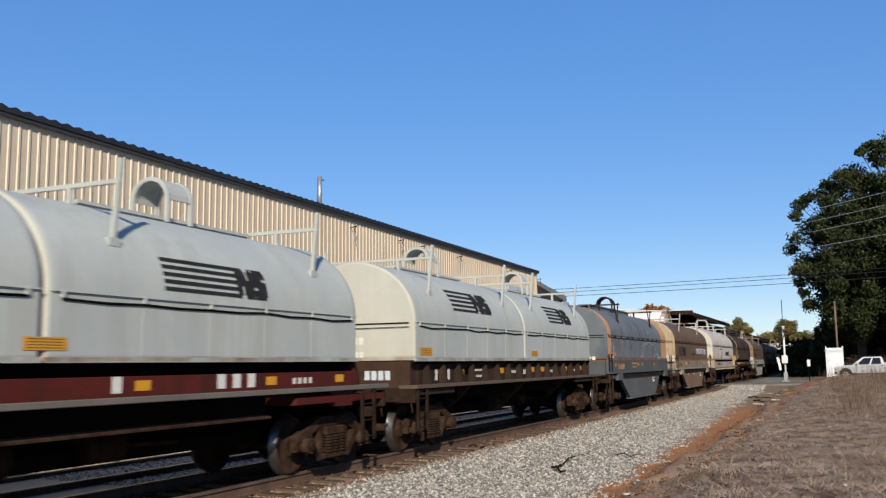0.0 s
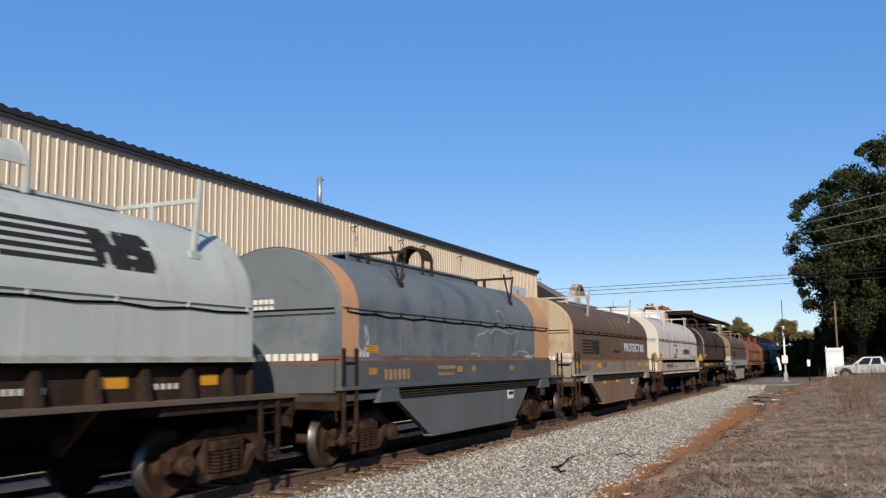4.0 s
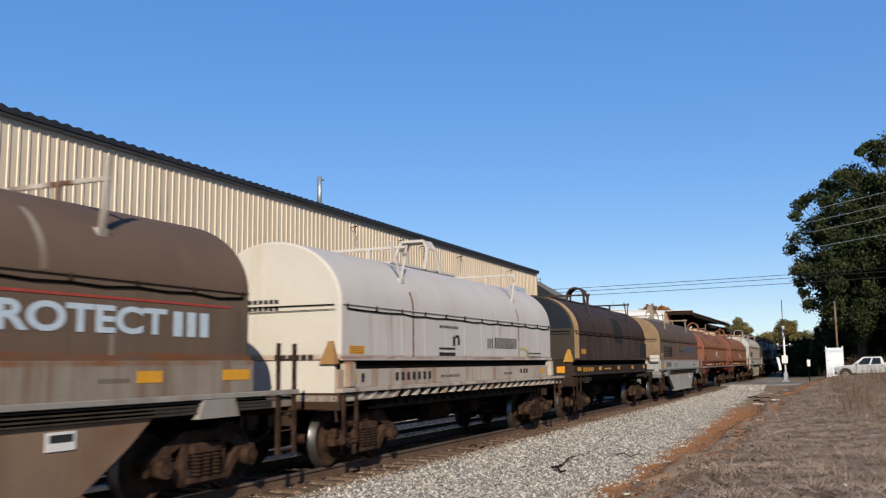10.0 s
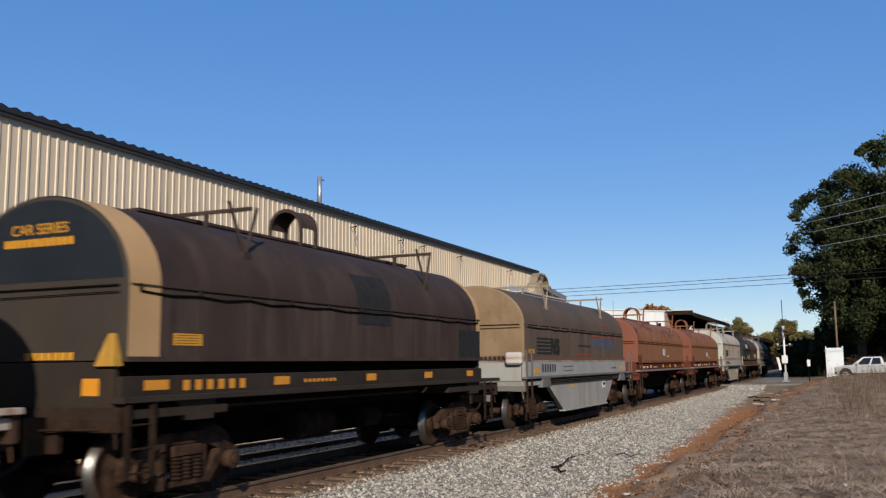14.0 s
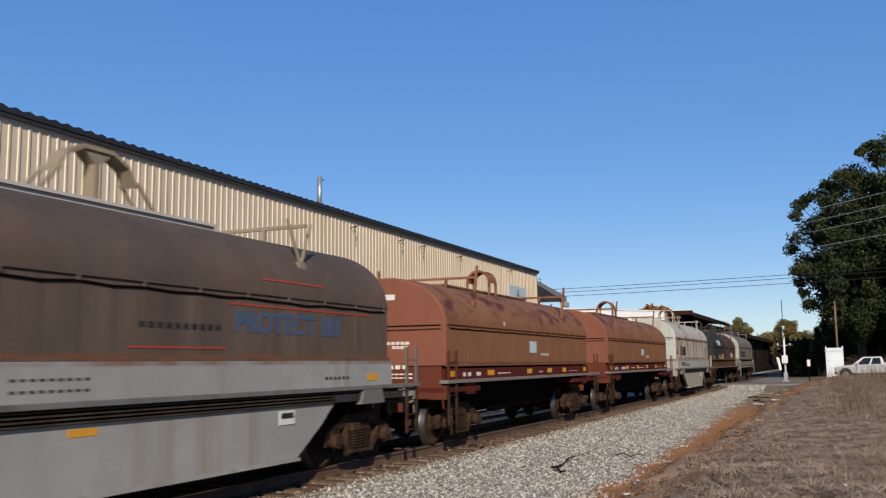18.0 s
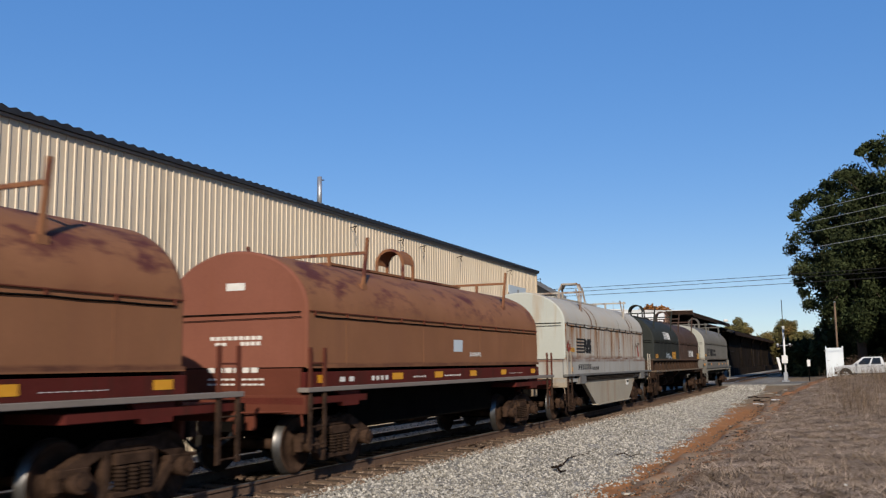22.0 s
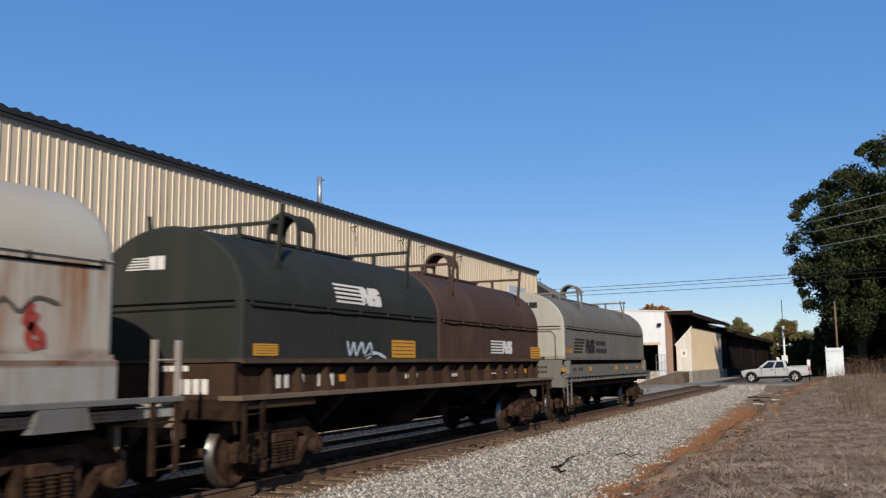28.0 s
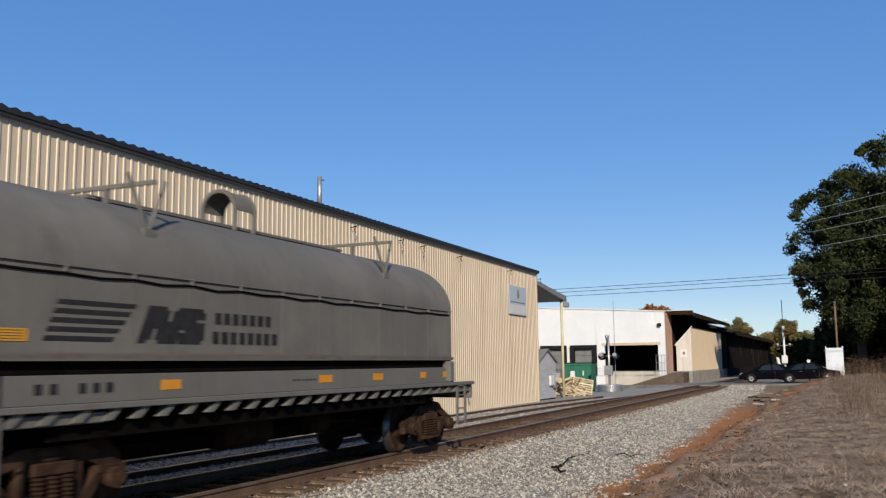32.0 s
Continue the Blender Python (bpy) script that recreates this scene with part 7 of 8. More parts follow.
# ---- crossing signals, signs, poles and wires ----
def signal(m, label, ring, tall):
    s = thing("crossing_signal", label, "crossing signal", m, "crossing signals")
    part("mast", rods(((0, 0, 0.0), (0, 0, tall), 0.075), n=10), M["galv"] if ring else M["white"], s)
    part("mast_cap", rods(((0, 0, tall), (0, 0, tall + 0.12), 0.11), n=10), M["white"], s)
    if ring:
        bm = bmesh.new()
        for k in range(5):
            z = -0.15 + 0.13 * k
            rod(bm, (0, 0, z), (0, 0, z + 0.065), 0.88, n=24)
            rod(bm, (0, 0, z + 0.065), (0, 0, z + 0.13), 0.84, n=24)
        part("culvert_base", bm, M["galv"], s, "corrugated grey culvert ring filled with stone")
    else:
        part("base", boxes((-0.3, 0.3, -0.3, 0.3, -0.1, 0.12), (-0.16, 0.16, -0.16, 0.16, 0.12, 0.75), bevel=0.03), M["galv"], s)
    zb = 1.15 if ring else 1.45
    wide = 0.28 if ring else 0.22
    part("relay_box", boxes((-wide, wide, -0.32, -0.07, zb, zb + 0.62), bevel=0.02), M["galv"] if ring else M["white"], s)
    if not ring:
        part("gate_arm", prism(bmesh.new(), [(-0.62, 1.95), (-0.4, 1.9), (-0.25, 0.95), (-0.42, 0.9)], "y", -0.2, -0.14), M["white"], s, "white gate counterweight plate beside the mast")
        part("bracket", rods(((-0.3, -0.14, 1.7), (0, -0.14, 1.7), 0.04), n=6), M["galv"], s)
    zl = 2.4 if ring else 2.85
    part("cross_arm", rods(((-0.62, 0, zl), (0.62, 0, zl), 0.035), n=8), M["galv"], s)
    for x in (-0.45, 0.45):
        for yy in (-0.16, 0.16):
            bm = bmesh.new()
            sg = 1 if yy > 0 else -1
            wd = 1.0 if ring else 0.55
            rod(bm, (x, yy * 0.4, zl - 0.02), (x, yy, zl - 0.02), 0.15 * wd, n=14)
            rod(bm, (x, yy, zl + 0.02), (x, yy + sg * 0.2, zl + 0.1), 0.16 * wd, 0.13 * wd, n=14)
            lamp_ob = part("lamp_housing", bm, M["galv"], s)
            part("lens", rods(((x, yy + sg * 0.01, zl - 0.02), (x, yy + sg * 0.03, zl - 0.02), 0.1 * wd), n=14), M["lens_red"], lamp_ob)
            part("backboard", rods(((x, yy * 0.9, zl - 0.02), (x, yy * 0.98, zl - 0.02), 0.25 if ring else 0.16), n=18), M["black_steel"], lamp_ob)
    bm = bmesh.new()
    for a in (45, -45):
        c, sn = math.cos(radians(a)), math.sin(radians(a))
        w = 0.11
        bm.faces.new([bm.verts.new((-0.09 if ring else 0.09, u * c - v * sn, tall - 0.4 + u * sn + v * c)) for u, v in ((-0.6, -w), (0.6, -w), (0.6, w), (-0.6, w))])
    bmesh.ops.solidify(bm, geom=bm.faces[:], thickness=0.02)
    part("crossbuck", bm, M["white"], s, "white crossbuck boards seen nearly edge-on")
    return s


signal(pose(-14.4, 60.5, -0.28, 0, 0, 0), "grey crossing signal with round lamps on a culvert base", True, 3.75)
signal(pose(-4.2, 76.6, 0.0, 0, 0, 0), "white crossing signal mast with a relay box", False, 4.25)

whip = thing("radio_mast", "slender grey whip mast beside the crossing signal", "mast", pose(-14.17, 61.3, -0.3))
part("whip", rods(((0, 0, 0), (0, 0, 6.15), 0.022), n=6), M["galv"], whip)
part("foot", rods(((0, 0, 0), (0, 0, 0.2), 0.06), n=8), M["galv"], whip)

post = thing("marker_post", "small white marker plate on a dark post by the road", "sign", pose(-2.5, 77.4, 0.1))
part("post", boxes((-0.04, 0.04, -0.03, 0.03, -0.2, 1.45)), M["black_steel"], post)
part("plate", boxes((-0.12, 0.12, -0.06, -0.03, 1.1, 1.62), bevel=0.02), M["white"], post)

board = thing("sign_board", "blank white plywood sign board on two posts", "sign", pose(-0.65, 84.5, 0.42, 0, 0, -6))
part("panel", boxes((-0.6, 0.6, -0.04, 0.02, -0.2, 2.27), bevel=0.008), M["sign_white"], board)
for x in (-0.65, 0.65):
    part("post", boxes((x - 0.05, x + 0.05, -0.03, 0.07, -0.6, 2.42), bevel=0.008), M["sign_white"], board)
part("hinge", boxes((-0.78, -0.63, -0.06, -0.02, 2.0, 2.1), (-0.6, -0.4, -0.05, -0.041, 1.18, 1.21)), M["grey_trim"], board)

pole = thing("utility_pole", "brown wooden utility pole among the trees", "utility pole", pose(-0.4, 86.0, 0.6))
part("pole", rods(((0, 0, -0.5), (0.02, 0, 6.0), 0.085), n=10), M["pole_wood"], pole)
part("cap", rods(((0.02, 0, 6.0), (0.02, 0, 6.12), 0.08), n=8), M["galv"], pole)

far_pole = thing("utility_pole", "slim grey pole beyond the crossing", "utility pole", pose(-6.1, 111, -0.1))
part("pole", rods(((0, 0, -0.3), (0, 0, 8.6), 0.04), n=8), M["pole_wood"], far_pole)
part("cap", rods(((0, 0, 8.6), (0, 0, 8.7), 0.05), n=8), M["galv"], far_pole)


for px, py, label in ((-62, 76.5, "wooden utility pole beyond the warehouse"), (8.0, 74.6, "wooden utility pole at the roadside")):
    up = thing("utility_pole", label, "utility pole", pose(px, py, 0.0))
    part("pole", rods(((0, 0.12, -0.6), (0, 0.12, 9.2), 0.13), n=10), M["pole_wood"], up)
    part("bracket", boxes((-0.06, 0.06, -0.03, 0.25, 7.1, 8.6)), M["galv"], up)


def span(p, q, sag, r, material, label):
    bm = bmesh.new()
    p, q = Vector(p), Vector(q)
    pts = [p.lerp(q, k / 16) - Vector((0, 0, sag * 4 * (k / 16) * (1 - k / 16))) for k in range(17)]
    pipe(bm, pts, r, 5)
    tagged(part("overhead_wire", bm, material), label, "wire", "overhead wires")


for a, b in ((8.15, 8.45), (7.8, 8.2), (7.6, 7.75)):
    span((-62, 76.5, a - 0.05), (8.0, 74.6, b + 0.1), 0.35, 0.022, M["wire"], "black overhead cable across the road")
for z, dx in ((14.5, 0.0), (13.5, -0.05), (12.6, -0.1), (11.2, -0.5)):
    span((-2.0 + dx, 83.45, z), (17, 61.5, z + 0.3), 0.12, 0.02, M["wire_pale"], "pale bare power line against dark trees")


# ---- trees ----
def leaf_mesh(name, clumps, per, size, material, seed, parent, flat=0.8):
    """Many small leaves in loose clumps; clumps are (x, y, z, radius)."""
    r = np.random.RandomState(seed)
    c = np.repeat(np.array(clumps, float), per, axis=0)
    k = len(c)
    d = r.randn(k, 3)
    d /= np.linalg.norm(d, axis=1)[:, None]
    rad = c[:, 3] * r.rand(k) ** 0.45 * (0.75 + 0.5 * r.rand(k))
    p = c[:, :3] + d * rad[:, None] * np.array([1, 1, flat])
    u = r.randn(k, 3)
    u /= np.linalg.norm(u, axis=1)[:, None]
    w = np.cross(u, r.randn(k, 3))
    w /= np.linalg.norm(w, axis=1)[:, None]
    s = (size * (0.5 + r.rand(k)))[:, None]
    v = np.stack([p - u * s, p + w * s * 0.45, p + u * s, p - w * s * 0.45], 1).reshape(-1, 3)
    f = np.arange(4 * k).reshape(k, 4)
    return mesh_of(name, v, f, material, parent)


def tree(x, y, height, spread, low, label, material, seed, clumps=60, per=260, leaf=0.2, ground_at=0.0, group="trees behind the crossing", puff=1.0, sprays=()):
    t = thing("tree", label, "tree", pose(x, y, ground_at), group)
    r = random.Random(seed)
    bm = bmesh.new()
    top = Vector((r.uniform(-0.3, 0.3), r.uniform(-0.3, 0.3), height * 0.55))
    tr = 0.022 * height + 0.05
    rod(bm, (0, 0, -0.3), (top.x * 0.4, top.y * 0.4, height * 0.3), tr, tr * 0.7, 9)
    rod(bm, (top.x * 0.4, top.y * 0.4, height * 0.3), top, tr * 0.7, tr * 0.4, 8)
    cl = []
    mid, hz = (low + height) / 2, (height - low) / 2
    for k in range(clumps):
        for _ in range(30):
            v = Vector((r.uniform(-1, 1), r.uniform(-1, 1), r.uniform(-1, 1)))
            if 0.35 < v.length < 1.0:
                break
        taper = 1.0 - 0.25 * max(0, v.z)
        c = Vector((v.x * spread * taper, v.y * spread * taper, mid + v.z * hz))
        rad = r.uniform(0.13, 0.26) * spread * puff
        cl.append((c.x, c.y, c.z, rad))
        if k % 3 == 0:
            a = Vector((top.x * 0.4, top.y * 0.4, height * 0.3)).lerp(top, r.random())
            rod(bm, a, c, tr * 0.28, 0.02, 5)
    for sx, sz, rad in sprays:
        sy = r.uniform(-1.0, 1.0)
        cl.append((sx - x, sy, sz - ground_at, rad))
        rod(bm, (top.x, top.y, min(top.z, sz - 1.5)), (sx - x, sy, sz - ground_at), tr * 0.2, 0.02, 5)
    part("trunk", bm, M["bark"], t)
    leaf_mesh("crown", cl, per, leaf, material, seed, t)
    return t


OAK = M["leaf_oak"]
tree(1.7, 93.0, 19.4, 5.2, 3.0, "tall dark green oak with a ragged crown", OAK, 41, 190, 340, 0.15, 0.4, sprays=[(-3.0, 16.6, 0.8), (-2.4, 17.2, 0.7), (-3.4, 15.6, 0.7), (-3.9, 12.3, 0.8), (-3.3, 13.2, 1.0), (-3.6, 10.2, 0.5), (-3.3, 9.0, 0.6), (-3.0, 8.0, 0.6), (-2.7, 6.9, 0.6), (-1.5, 17.4, 0.9), (-0.4, 18.2, 0.8), (-2.2, 14.4, 1.2), (-2.8, 11.0, 1.2)])
tree(6.4, 91.0, 21.8, 5.2, 4.0, "tallest oak, its top turning bronze", OAK, 42, 170, 330, 0.15, 0.5, sprays=[(2.6, 20.6, 0.5), (3.1, 21.2, 0.6), (3.6, 20.2, 0.6), (3.9, 21.4, 0.6), (4.4, 20.8, 0.9), (2.0, 18.9, 0.7), (1.0, 18.5, 0.8)])
tree(1.9, 100.0, 12.0, 3.6, 1.0, "rounded dark oak beside the road", OAK, 43, 90, 300, 0.16, 0.3)
tree(4.5, 100.0, 17.0, 6.5, 2.0, "dense dark evergreen oak", OAK, 44, 130, 300, 0.18, 0.5)
tree(12.5, 96.0, 19.0, 6.5, 3.0, "broad dark oak at the wood's edge", OAK, 45, 80, 260, 0.22, 0.6)
# three oaks out of view, added to cast shade on the wood's foot
tree(12.0, 82.0, 15.0, 4.2, 3.0, "unseen bushy oak beside the road, added to shade the wood", OAK, 46, 70, 240, 0.2, 0.6)
tree(15.0, 75.0, 17.0, 5.0, 3.0, "unseen bushy oak beside the road, added to shade the wood", OAK, 47, 60, 220, 0.24, 0.4)
tree(23.0, 72.0, 18.0, 6.0, 3.0, "unseen bushy oak beside the road, added to shade the wood", OAK, 57, 60, 220, 0.24, 0.5)
tree(3.2, 112.0, 12.0, 4.4, 0.8, "dense dark evergreen thicket tree", OAK, 48, 70, 240, 0.24, 0.2)
tree(9.0, 112.0, 14.0, 7.0, 0.8, "dense dark evergreen thicket tree", OAK, 49, 70, 240, 0.24, 0.4)
AUT = M["leaf_autumn"]
tree(-19.6, 196.0, 10.3, 3.2, 2.0, "distant olive and bronze autumn tree", AUT, 51, 60, 420, 0.17, -0.3, "distant trees", 1.6)
tree(-9.7, 192.0, 9.5, 3.1, 1.5, "distant olive and bronze autumn tree", AUT, 52, 60, 420, 0.17, -0.2, "distant trees", 1.6)
tree(-14.5, 215.0, 7.6, 5.5, 1.0, "distant low autumn tree", AUT, 53, 44, 300, 0.2, -0.3, "distant trees", 1.6)
tree(-6.0, 172.0, 6.4, 3.6, 1.0, "distant bronze autumn tree", AUT, 54, 50, 300, 0.17, -0.2, "distant trees", 1.6)
tree(-26.6, 142.0, 11.2, 3.2, 5.0, "orange autumn tree behind the white building", M["leaf_orange"], 55, 80, 200, 0.24, -0.5, "distant trees", 1.6)
tree(-32.0, 150.0, 10.0, 3.0, 4.0, "orange autumn tree behind the white building", M["leaf_orange"], 56, 26, 150, 0.24, -0.5, "distant trees", 1.6)

shrub_spots = []
rs = random.Random(77)
for k in range(70):
    sx, sy = rs.uniform(0.5, 22), rs.uniform(80, 92)
    shrub_spots.append((sx, sy, float(ground_z(sx, sy)) + rs.uniform(0.3, 1.3), rs.uniform(0.6, 1.2)))
brush = leaf_mesh("bare_brush", shrub_spots, 160, 0.09, M["leaf_shrub"], 78, None, 1.0)
tagged(brush, "tangle of bare brown brush below the trees", "brush", kind="stuff")
thicket = [(rs.uniform(7, 60), rs.uniform(118, 135), rs.uniform(0, 13), rs.uniform(2.0, 3.4)) for k in range(200)]
thicket += [(rs.uniform(-3.0, 8), rs.uniform(122, 135), rs.uniform(0, 5.5), rs.uniform(1.2, 2.0)) for k in range(110)]
thicket += [(rs.uniform(-0.5, 40), rs.uniform(100, 116), rs.uniform(0, 6), rs.uniform(1.2, 2.2)) for k in range(160)]
thicket += [(rs.uniform(-5.6, 0.5), rs.uniform(104, 112), rs.uniform(-0.2, 3.2), rs.uniform(0.6, 1.1)) for k in range(180)]
tagged(leaf_mesh("thicket", thicket, 170, 0.34, OAK, 80, None, 1.0), "dense dark evergreen thicket behind the road", "thicket", kind="stuff")
wood = [(rs.uniform(-260, 260), 300 + rs.uniform(0, 60), rs.uniform(1, 7), rs.uniform(3, 6)) for k in range(260)]
tagged(leaf_mesh("far_woods", wood, 40, 0.9, AUT, 79, None, 1.0), "low line of distant autumn woods", "woods", kind="stuff")


# ---- vehicles on the crossing road ----
def wheel_part(v, x, y, r):
    """A tyre with its rim as a sub-part; it rolls."""
    n, bm = 20, bmesh.new()
    prof = [(-0.1, r * 0.62), (-0.1, r * 0.92), (-0.07, r), (0.07, r), (0.1, r * 0.92), (0.1, r * 0.62)]
    rings = [[bm.verts.new((rr * math.cos(6.28318 * k / n), yy, rr * math.sin(6.28318 * k / n))) for k in range(n)] for yy, rr in prof]
    for a, b in zip(rings, rings[1:]):
        for k in range(n):
            bm.faces.new((a[k], a[(k + 1) % n], b[(k + 1) % n], b[k])).smooth = True
    bmesh.ops.recalc_face_normals(bm, faces=bm.faces)
    w = part("wheel", bm, M["rubber"], v)
    w.matrix_basis = pose(x, y, r)
    bm = bmesh.new()
    rod(bm, (0, -0.07, 0), (0, 0.07, 0), r * 0.6, n=20)
    for k in range(6):
        a = 1.0472 * k
        rod(bm, (0.04 * math.cos(a), -0.105, 0.1 * math.sin(a)), (r * 0.66 * math.cos(a), -0.105, r * 0.58 * math.sin(a)), 0.035, n=5)
        rod(bm, (0.04 * math.cos(a), 0.105, 0.1 * math.sin(a)), (r * 0.66 * math.cos(a), 0.105, r * 0.58 * math.sin(a)), 0.035, n=5)
    part("rim", bm, M["alloy"], w, "bright alloy rim")
    return w, x, y, r


def shell(bm, outline, w, tuck):
    """A body: a side outline of (x, z), half-width w, drawn in by tuck at its top and bottom."""
    zs = [z for _, z in outline]
    lo, hi = min(zs), max(zs)
    def hw(z):
        k = (z - lo) / (hi - lo)
        return w - tuck * (2 * k - 1.1) ** 2
    L = [bm.verts.new((x, -hw(z), z)) for x, z in outline]
    R = [bm.verts.new((x, hw(z), z)) for x, z in outline]
    n = len(outline)
    for k in range(n):
        bm.faces.new((L[k], L[(k + 1) % n], R[(k + 1) % n], R[k]))
    bm.faces.new(L[::-1])
    bm.faces.new(R)
    bmesh.ops.recalc_face_normals(bm, faces=bm.faces)
    es = [e for e in bm.edges if len(e.link_faces) == 2 and e.link_faces[0].normal.angle(e.link_faces[1].normal) > 0.6]
    bmesh.ops.bevel(bm, geom=es, offset=0.035, segments=2, affect="EDGES")
    return bm


def cabin(bm, x0, x1, x2, x3, w0, w1, z0, z1):
    lo = [bm.verts.new(p) for p in ((x0, -w0, z0), (x3, -w0, z0), (x3, w0, z0), (x0, w0, z0))]
    hi = [bm.verts.new(p) for p in ((x1, -w1, z1), (x2, -w1, z1), (x2, w1, z1), (x1, w1, z1))]
    for k in range(4):
        bm.faces.new((lo[k], lo[(k + 1) % 4], hi[(k + 1) % 4], hi[k]))
    bm.faces.new(hi)
    bm.faces.new(lo[::-1])
    bmesh.ops.recalc_face_normals(bm, faces=bm.faces)
    bmesh.ops.bevel(bm, geom=bm.edges[:], offset=0.05, segments=2, affect="EDGES")
    return bm


def quad_part(name, pts, off, mat_, parent):
    """A thin pane through four points, lifted off by the vector off."""
    bm = bmesh.new()
    bm.faces.new([bm.verts.new(Vector(p) + Vector(off)) for p in pts])
    bmesh.ops.solidify(bm, geom=bm.faces[:], thickness=0.012)
    return part(name, bm, mat_, parent)


def side_glass(v, x0, x1, x2, x3, w0, w1, z0, z1, splits):
    """Side panes between pillars, windscreen and rear window of a cabin."""
    for sg in (-1, 1):
        for a, b in splits:
            def at(k, h):
                lo, hi = x0 + (x3 - x0) * k, x1 + (x2 - x1) * k
                return (lo + (hi - lo) * h, sg * (w0 + (w1 - w0) * h), z0 + (z1 - z0) * h)
            quad_part("side_window", [at(a, 0.08), at(b, 0.08), at(b, 0.86), at(a, 0.86)], (0, sg * 0.008, 0), M["glass"], v)
    for xa, xb, sg in ((x0, x1, -1), (x3, x2, 1)):
        f = lambda h, s: (xa + (xb - xa) * h, s * (w0 + (w1 - w0) * h - 0.1), z0 + (z1 - z0) * h)
        quad_part("windscreen" if sg < 0 else "rear_window", [f(0.1, -1), f(0.1, 1), f(0.88, 1), f(0.88, -1)], (sg * 0.012, 0, 0.004), M["glass"], v)


def pickup_truck():
    v = thing("pickup_truck", "silver crew-cab pickup truck with an open bed", "pickup truck")
    P = M["silver_paint"]
    out = [(-2.36, 0.44), (-2.42, 0.62), (-2.38, 0.9), (-2.12, 0.99), (-1.2, 1.06), (0.92, 1.07), (0.94, 1.15), (2.38, 1.16), (2.42, 0.62), (2.36, 0.5), (2.0, 0.44), (-2.1, 0.42)]
    part("body", shell(bmesh.new(), out, 0.88, 0.07), P, v)
    cb = (-1.28, -0.5, 0.74, 0.9, 0.82, 0.66, 1.04, 1.62)
    part("cab", cabin(bmesh.new(), *cb), P, v)
    side_glass(v, *cb, [(0.13, 0.51), (0.57, 0.9)])
    part("bed_liner", boxes((1.0, 2.32, -0.72, 0.72, 1.145, 1.165)), M["rubber"], v)
    for sg in (-1, 1):
        part("bed_rail", boxes((0.95, 2.4, sg * 0.8 - 0.05, sg * 0.8 + 0.05, 1.14, 1.19), bevel=0.015), P, v)
        part("mirror", boxes((-0.98, -0.82, *sorted((sg * 0.86, sg * 1.02)), 1.06, 1.22), bevel=0.03), P, v)
        part("headlight", boxes((-2.42, -2.2, sg * 0.64 - 0.18, sg * 0.64 + 0.18, 0.76, 0.92), bevel=0.03), M["lens_white"], v)
        part("tail_light", boxes((2.34, 2.44, sg * 0.78 - 0.07, sg * 0.78 + 0.07, 0.78, 1.04), bevel=0.02), M["lens_red"], v)
        for x in (-1.72, 1.4):
            part("wheel_arch", rods(((x, sg * 0.86, 0.42), (x, sg * 0.872, 0.42), 0.44), n=20), M["rubber"], v)
        for x in (-0.25, 0.62):
            part("door_handle", boxes((x, x + 0.15, *sorted((sg * 0.87, sg * 0.9)), 0.94, 0.98)), M["chrome"], v)
        for x in (-0.98, 0.02, 0.88):
            part("door_seam", boxes((x, x + 0.018, *sorted((sg * 0.872, sg * 0.882)), 0.5, 1.04)), M["rubber"], v)
        part("sill_trim", boxes((-1.25, 0.95, *sorted((sg * 0.8, sg * 0.86)), 0.36, 0.46)), M["rubber"], v)
    part("front_bumper", boxes((-2.47, -2.3, -0.84, 0.84, 0.42, 0.62), bevel=0.04), M["rubber"], v, "dark grey front bumper")
    part("grille", boxes((-2.46, -2.36, -0.46, 0.46, 0.66, 0.9), bevel=0.02), M["rubber"], v)
    part("rear_bumper", boxes((2.34, 2.47, -0.84, 0.84, 0.48, 0.64), bevel=0.04), M["chrome"], v)
    part("chassis", boxes((-2.1, 2.2, -0.55, 0.55, 0.3, 0.45)), M["black_steel"], v)
    return v, [wheel_part(v, x, y, 0.38) for x in (-1.72, 1.4) for y in (-0.79, 0.79)]


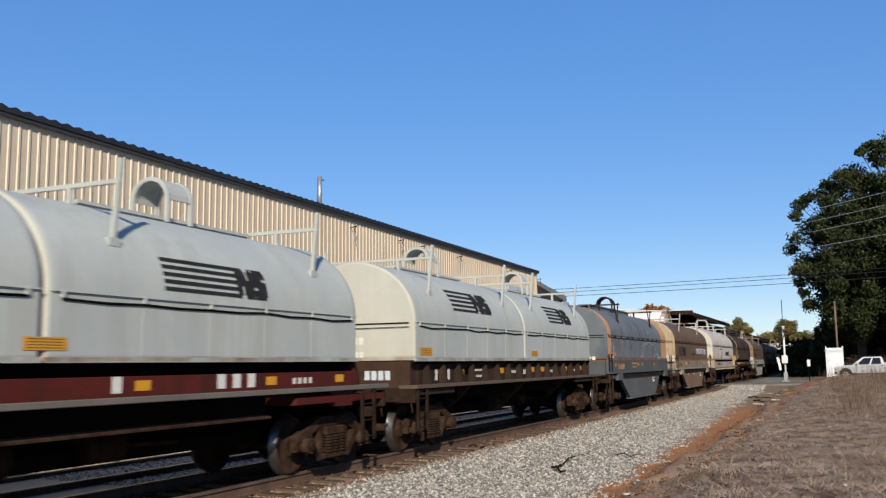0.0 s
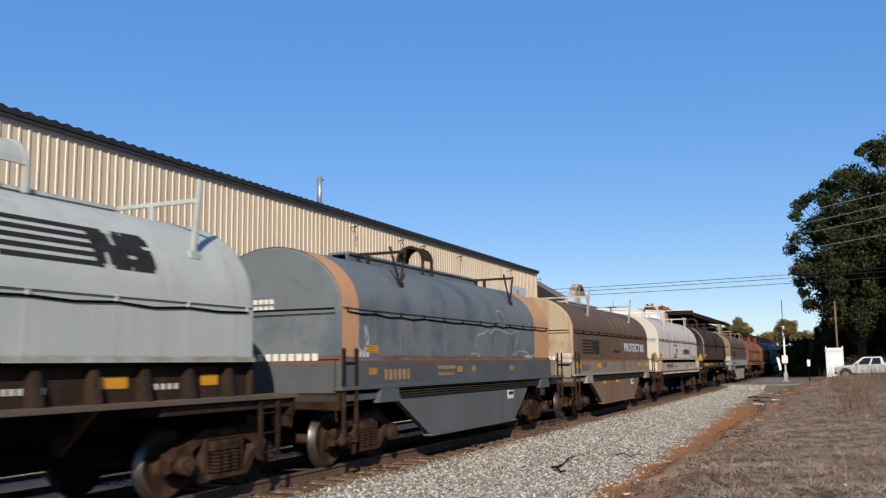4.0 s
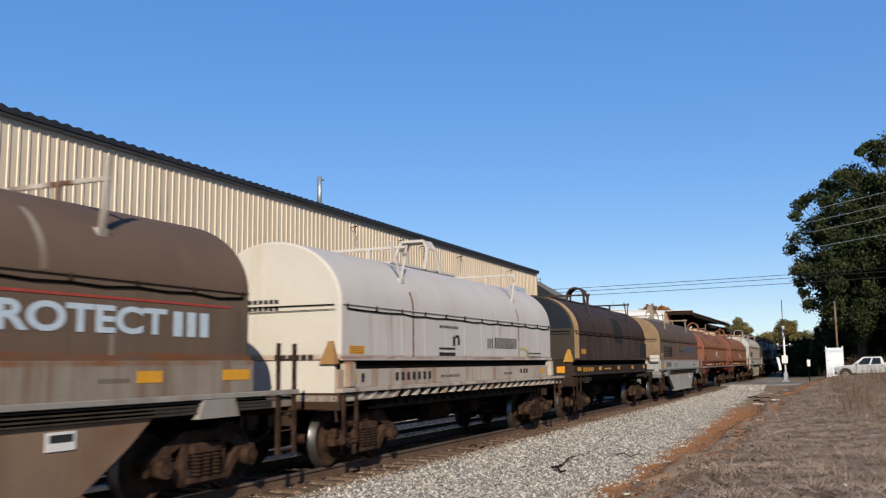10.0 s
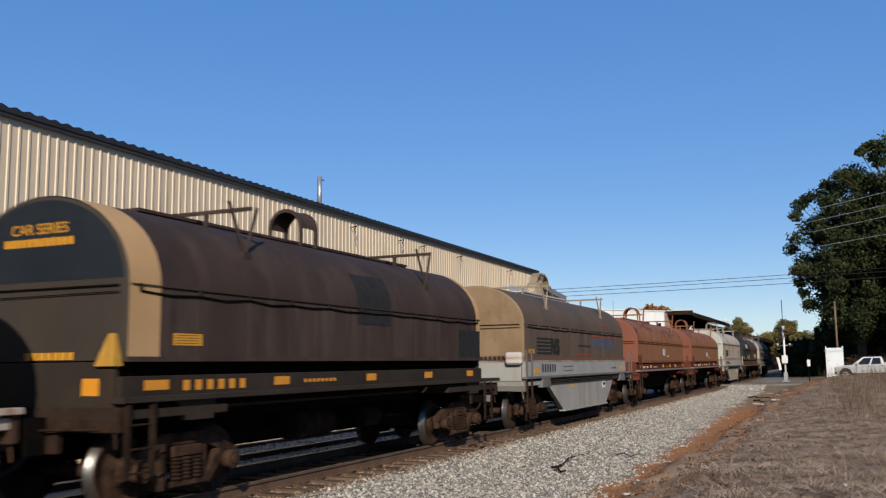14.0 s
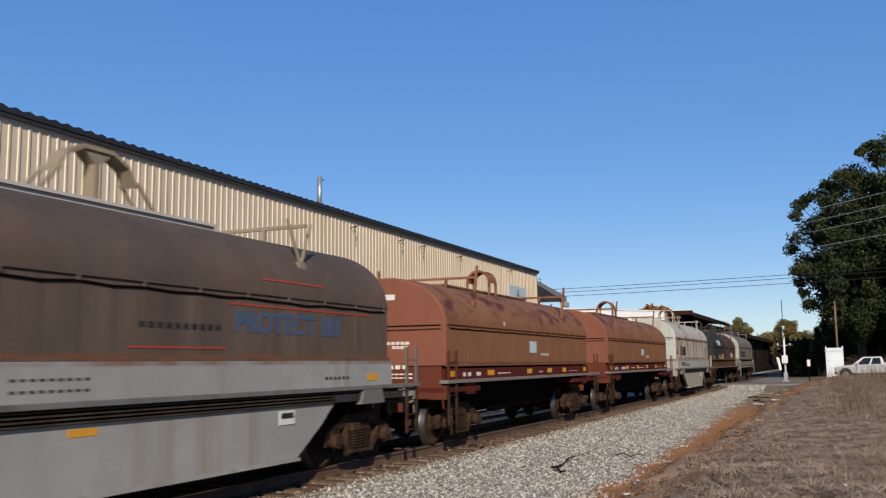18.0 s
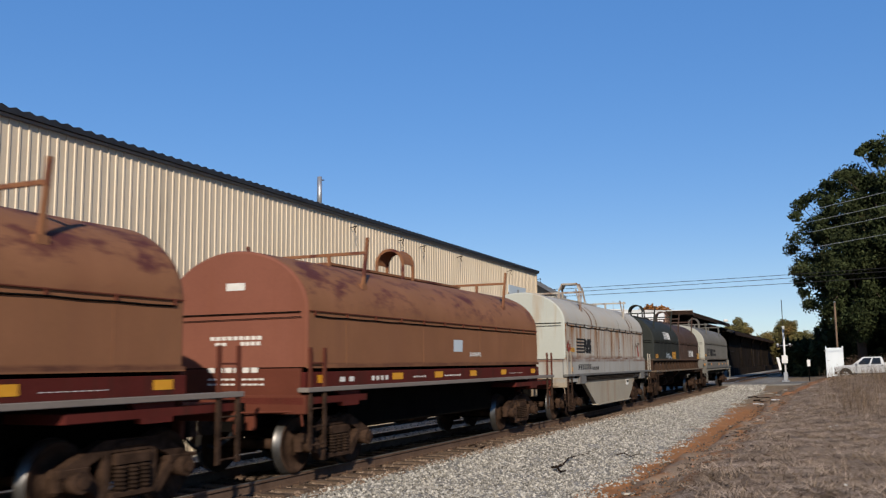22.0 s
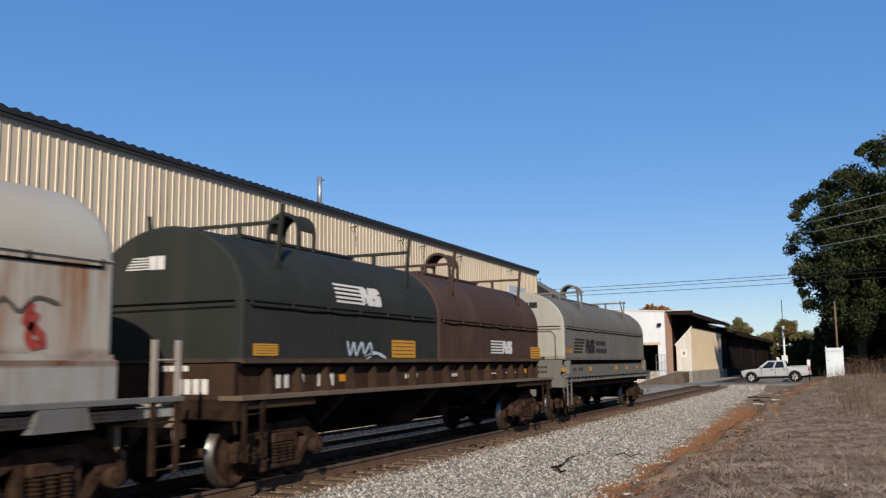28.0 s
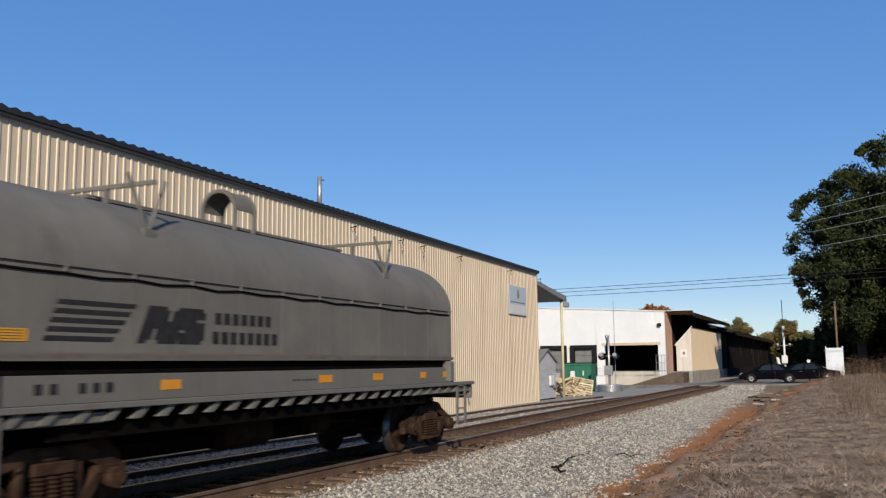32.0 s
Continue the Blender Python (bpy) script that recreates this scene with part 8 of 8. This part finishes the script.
def sedan(label):
    v = thing("sedan", label, "car", group="black sedans on the crossing")
    P = M["black_paint"]
    out = [(-2.38, 0.34), (-2.42, 0.55), (-2.3, 0.72), (-1.3, 0.92), (-1.2, 0.95), (1.55, 0.98), (2.2, 0.96), (2.36, 0.9), (2.4, 0.5), (2.3, 0.34), (1.9, 0.26), (-1.9, 0.25)]
    part("body", shell(bmesh.new(), out, 0.89, 0.09), P, v)
    cb = (-1.45, -0.55, 0.75, 1.85, 0.78, 0.58, 0.92, 1.44)
    part("cabin", cabin(bmesh.new(), *cb), P, v)
    side_glass(v, *cb, [(0.16, 0.5), (0.55, 0.84)])
    for sg in (-1, 1):
        part("mirror", boxes((-0.98, -0.82, *sorted((sg * 0.88, sg * 1.0)), 0.94, 1.06), bevel=0.03), P, v)
        part("headlight", boxes((-2.38, -2.1, sg * 0.64 - 0.17, sg * 0.64 + 0.17, 0.6, 0.74), bevel=0.04), M["lens_white"], v)
        part("tail_light", boxes((2.33, 2.42, sg * 0.62 - 0.16, sg * 0.62 + 0.16, 0.68, 0.84), bevel=0.03), M["lens_red"], v)
        for x in (-1.45, 1.35):
            part("wheel_arch", rods(((x, sg * 0.862, 0.36), (x, sg * 0.874, 0.36), 0.37), n=20), M["rubber"], v)
        for x in (-0.55, 0.4):
            part("door_handle", boxes((x, x + 0.16, *sorted((sg * 0.88, sg * 0.905)), 0.8, 0.84)), M["chrome"], v)
    part("front_bumper", boxes((-2.46, -2.3, -0.8, 0.8, 0.3, 0.5), bevel=0.05), P, v)
    part("rear_bumper", boxes((2.3, 2.46, -0.8, 0.8, 0.34, 0.56), bevel=0.05), P, v)
    part("plate", boxes((2.46, 2.475, -0.26, 0.26, 0.42, 0.54)), M["white"], v)
    v.scale = (0.91, 0.95, 0.96)
    return v, [wheel_part(v, x, y, 0.32) for x in (-1.45, 1.35) for y in (-0.78, 0.78)]


PICKUP, LEADING, FOLLOWING = pickup_truck(), sedan("black sedan driving over the crossing towards the bank"), sedan("black sedan driving over the crossing towards the warehouse")

# stops on the road: seconds, x, y of the vehicle's middle
PICKUP_WAY = [(0, 1.85, 73.8), (25.6, 1.85, 73.8), (26.2, 1.2, 73.8), (26.8, -0.4, 73.8), (27.5, -2.9, 73.8), (28.0, -4.72, 73.8), (28.4, -5.95, 73.9), (28.7, -7.2, 74.0), (29.0, -8.45, 74.2), (29.3, -9.7, 74.6), (29.6, -11.0, 75.4), (30.0, -13.4, 77.3), (30.4, -16.2, 79.6), (30.8, -19.0, 81.2), (31.3, -22.4, 82.6), (32.0, -27.2, 83.6)]
LEAD_WAY = [(0, -51.78, 81.0), (22.0, -51.78, 81.0), (27.6, -29.78, 80.4), (28.6, -23.28, 79.2), (29.2, -18.38, 76.2), (29.6, -14.98, 73.4), (29.9, -13.28, 71.8), (30.2, -11.78, 70.8), (30.5, -10.13, 70.3), (30.8, -8.68, 70.2), (31.1, -6.98, 70.2), (31.4, -5.43, 70.2), (31.7, -3.93, 70.2), (32.0, -2.33, 70.2)]
FOLLOW_WAY = [(0, 40, 73.8), (24.0, 40, 73.8), (28.6, 10.0, 73.8), (29.2, 6.0, 73.8), (29.6, 3.2, 73.8), (29.9, 1.6, 73.8), (30.2, 0.65, 73.8), (30.5, -0.5, 73.8), (30.8, -1.3, 73.8), (31.1, -2.25, 73.8), (31.4, -3.3, 73.8), (31.7, -4.15, 73.8), (32.0, -5.15, 73.8)]


# ---- what moves ----
def drive(vehicle, way, heading):
    """Keys a vehicle along its way, nose to -x at heading 0, and rolls its wheels."""
    body, wheels = vehicle
    ts = np.array([w[0] for w in way])
    def at(t):
        k = int(np.clip(np.searchsorted(ts, t) - 1, 0, len(way) - 2))
        a, b = way[k], way[k + 1]
        f = (t - a[0]) / (b[0] - a[0])
        return a[1] + (b[1] - a[1]) * f, a[2] + (b[2] - a[2]) * f
    rows = []
    turn = 0.0
    for k, (t, x, y) in enumerate(way):
        p, q = way[max(k - 1, 0)], way[min(k + 1, len(way) - 1)]
        dx, dy = q[1] - p[1], q[2] - p[2]
        if math.hypot(dx, dy) > 0.05:
            turn = math.degrees(math.atan2(-dy, -dx)) if heading == 0 else math.degrees(math.atan2(dy, dx))
        sgn = 1 if heading == 0 else -1
        pitch = -math.degrees(math.atan2(road_z(x + 1.5) - road_z(x - 1.5), 3.0)) * sgn
        rows.append((t, pose(x, y, road_z(x) + 0.025, 0, pitch, turn + heading)))
    walk(body, rows)
    times = [0.0, way[1][0]]
    t = way[1][0]
    while t < 32.0 - 1e-6:
        t = min(32.0, t + 1 / 15)
        times.append(t)
    for w, x, y, r in wheels:
        keys, gone, last = [], 0.0, None
        for t in times:
            p = Vector(at(t))
            gone += (p - last).length if last is not None else 0.0
            last = p
            keys.append((t, pose(x, y, r, 0, -math.degrees(gone / r), 0)))
        walk(w, keys)


def motions():
    steps = [k * 1.0 for k in range(33)]
    for car, mid in TRAIN:
        walk(car, [(t, track_pose(mid - run(t))) for t in steps])
    turns = [k / 10 for k in range(321)]
    for ws, dy in WHEELSETS:
        walk(ws, [(t, pose(0, dy, 0.457, math.degrees(run(t) / 0.457))) for t in turns])
    drive(PICKUP, PICKUP_WAY, 0)
    drive(LEADING, LEAD_WAY, 180)
    drive(FOLLOWING, FOLLOW_WAY, 0)


motions()
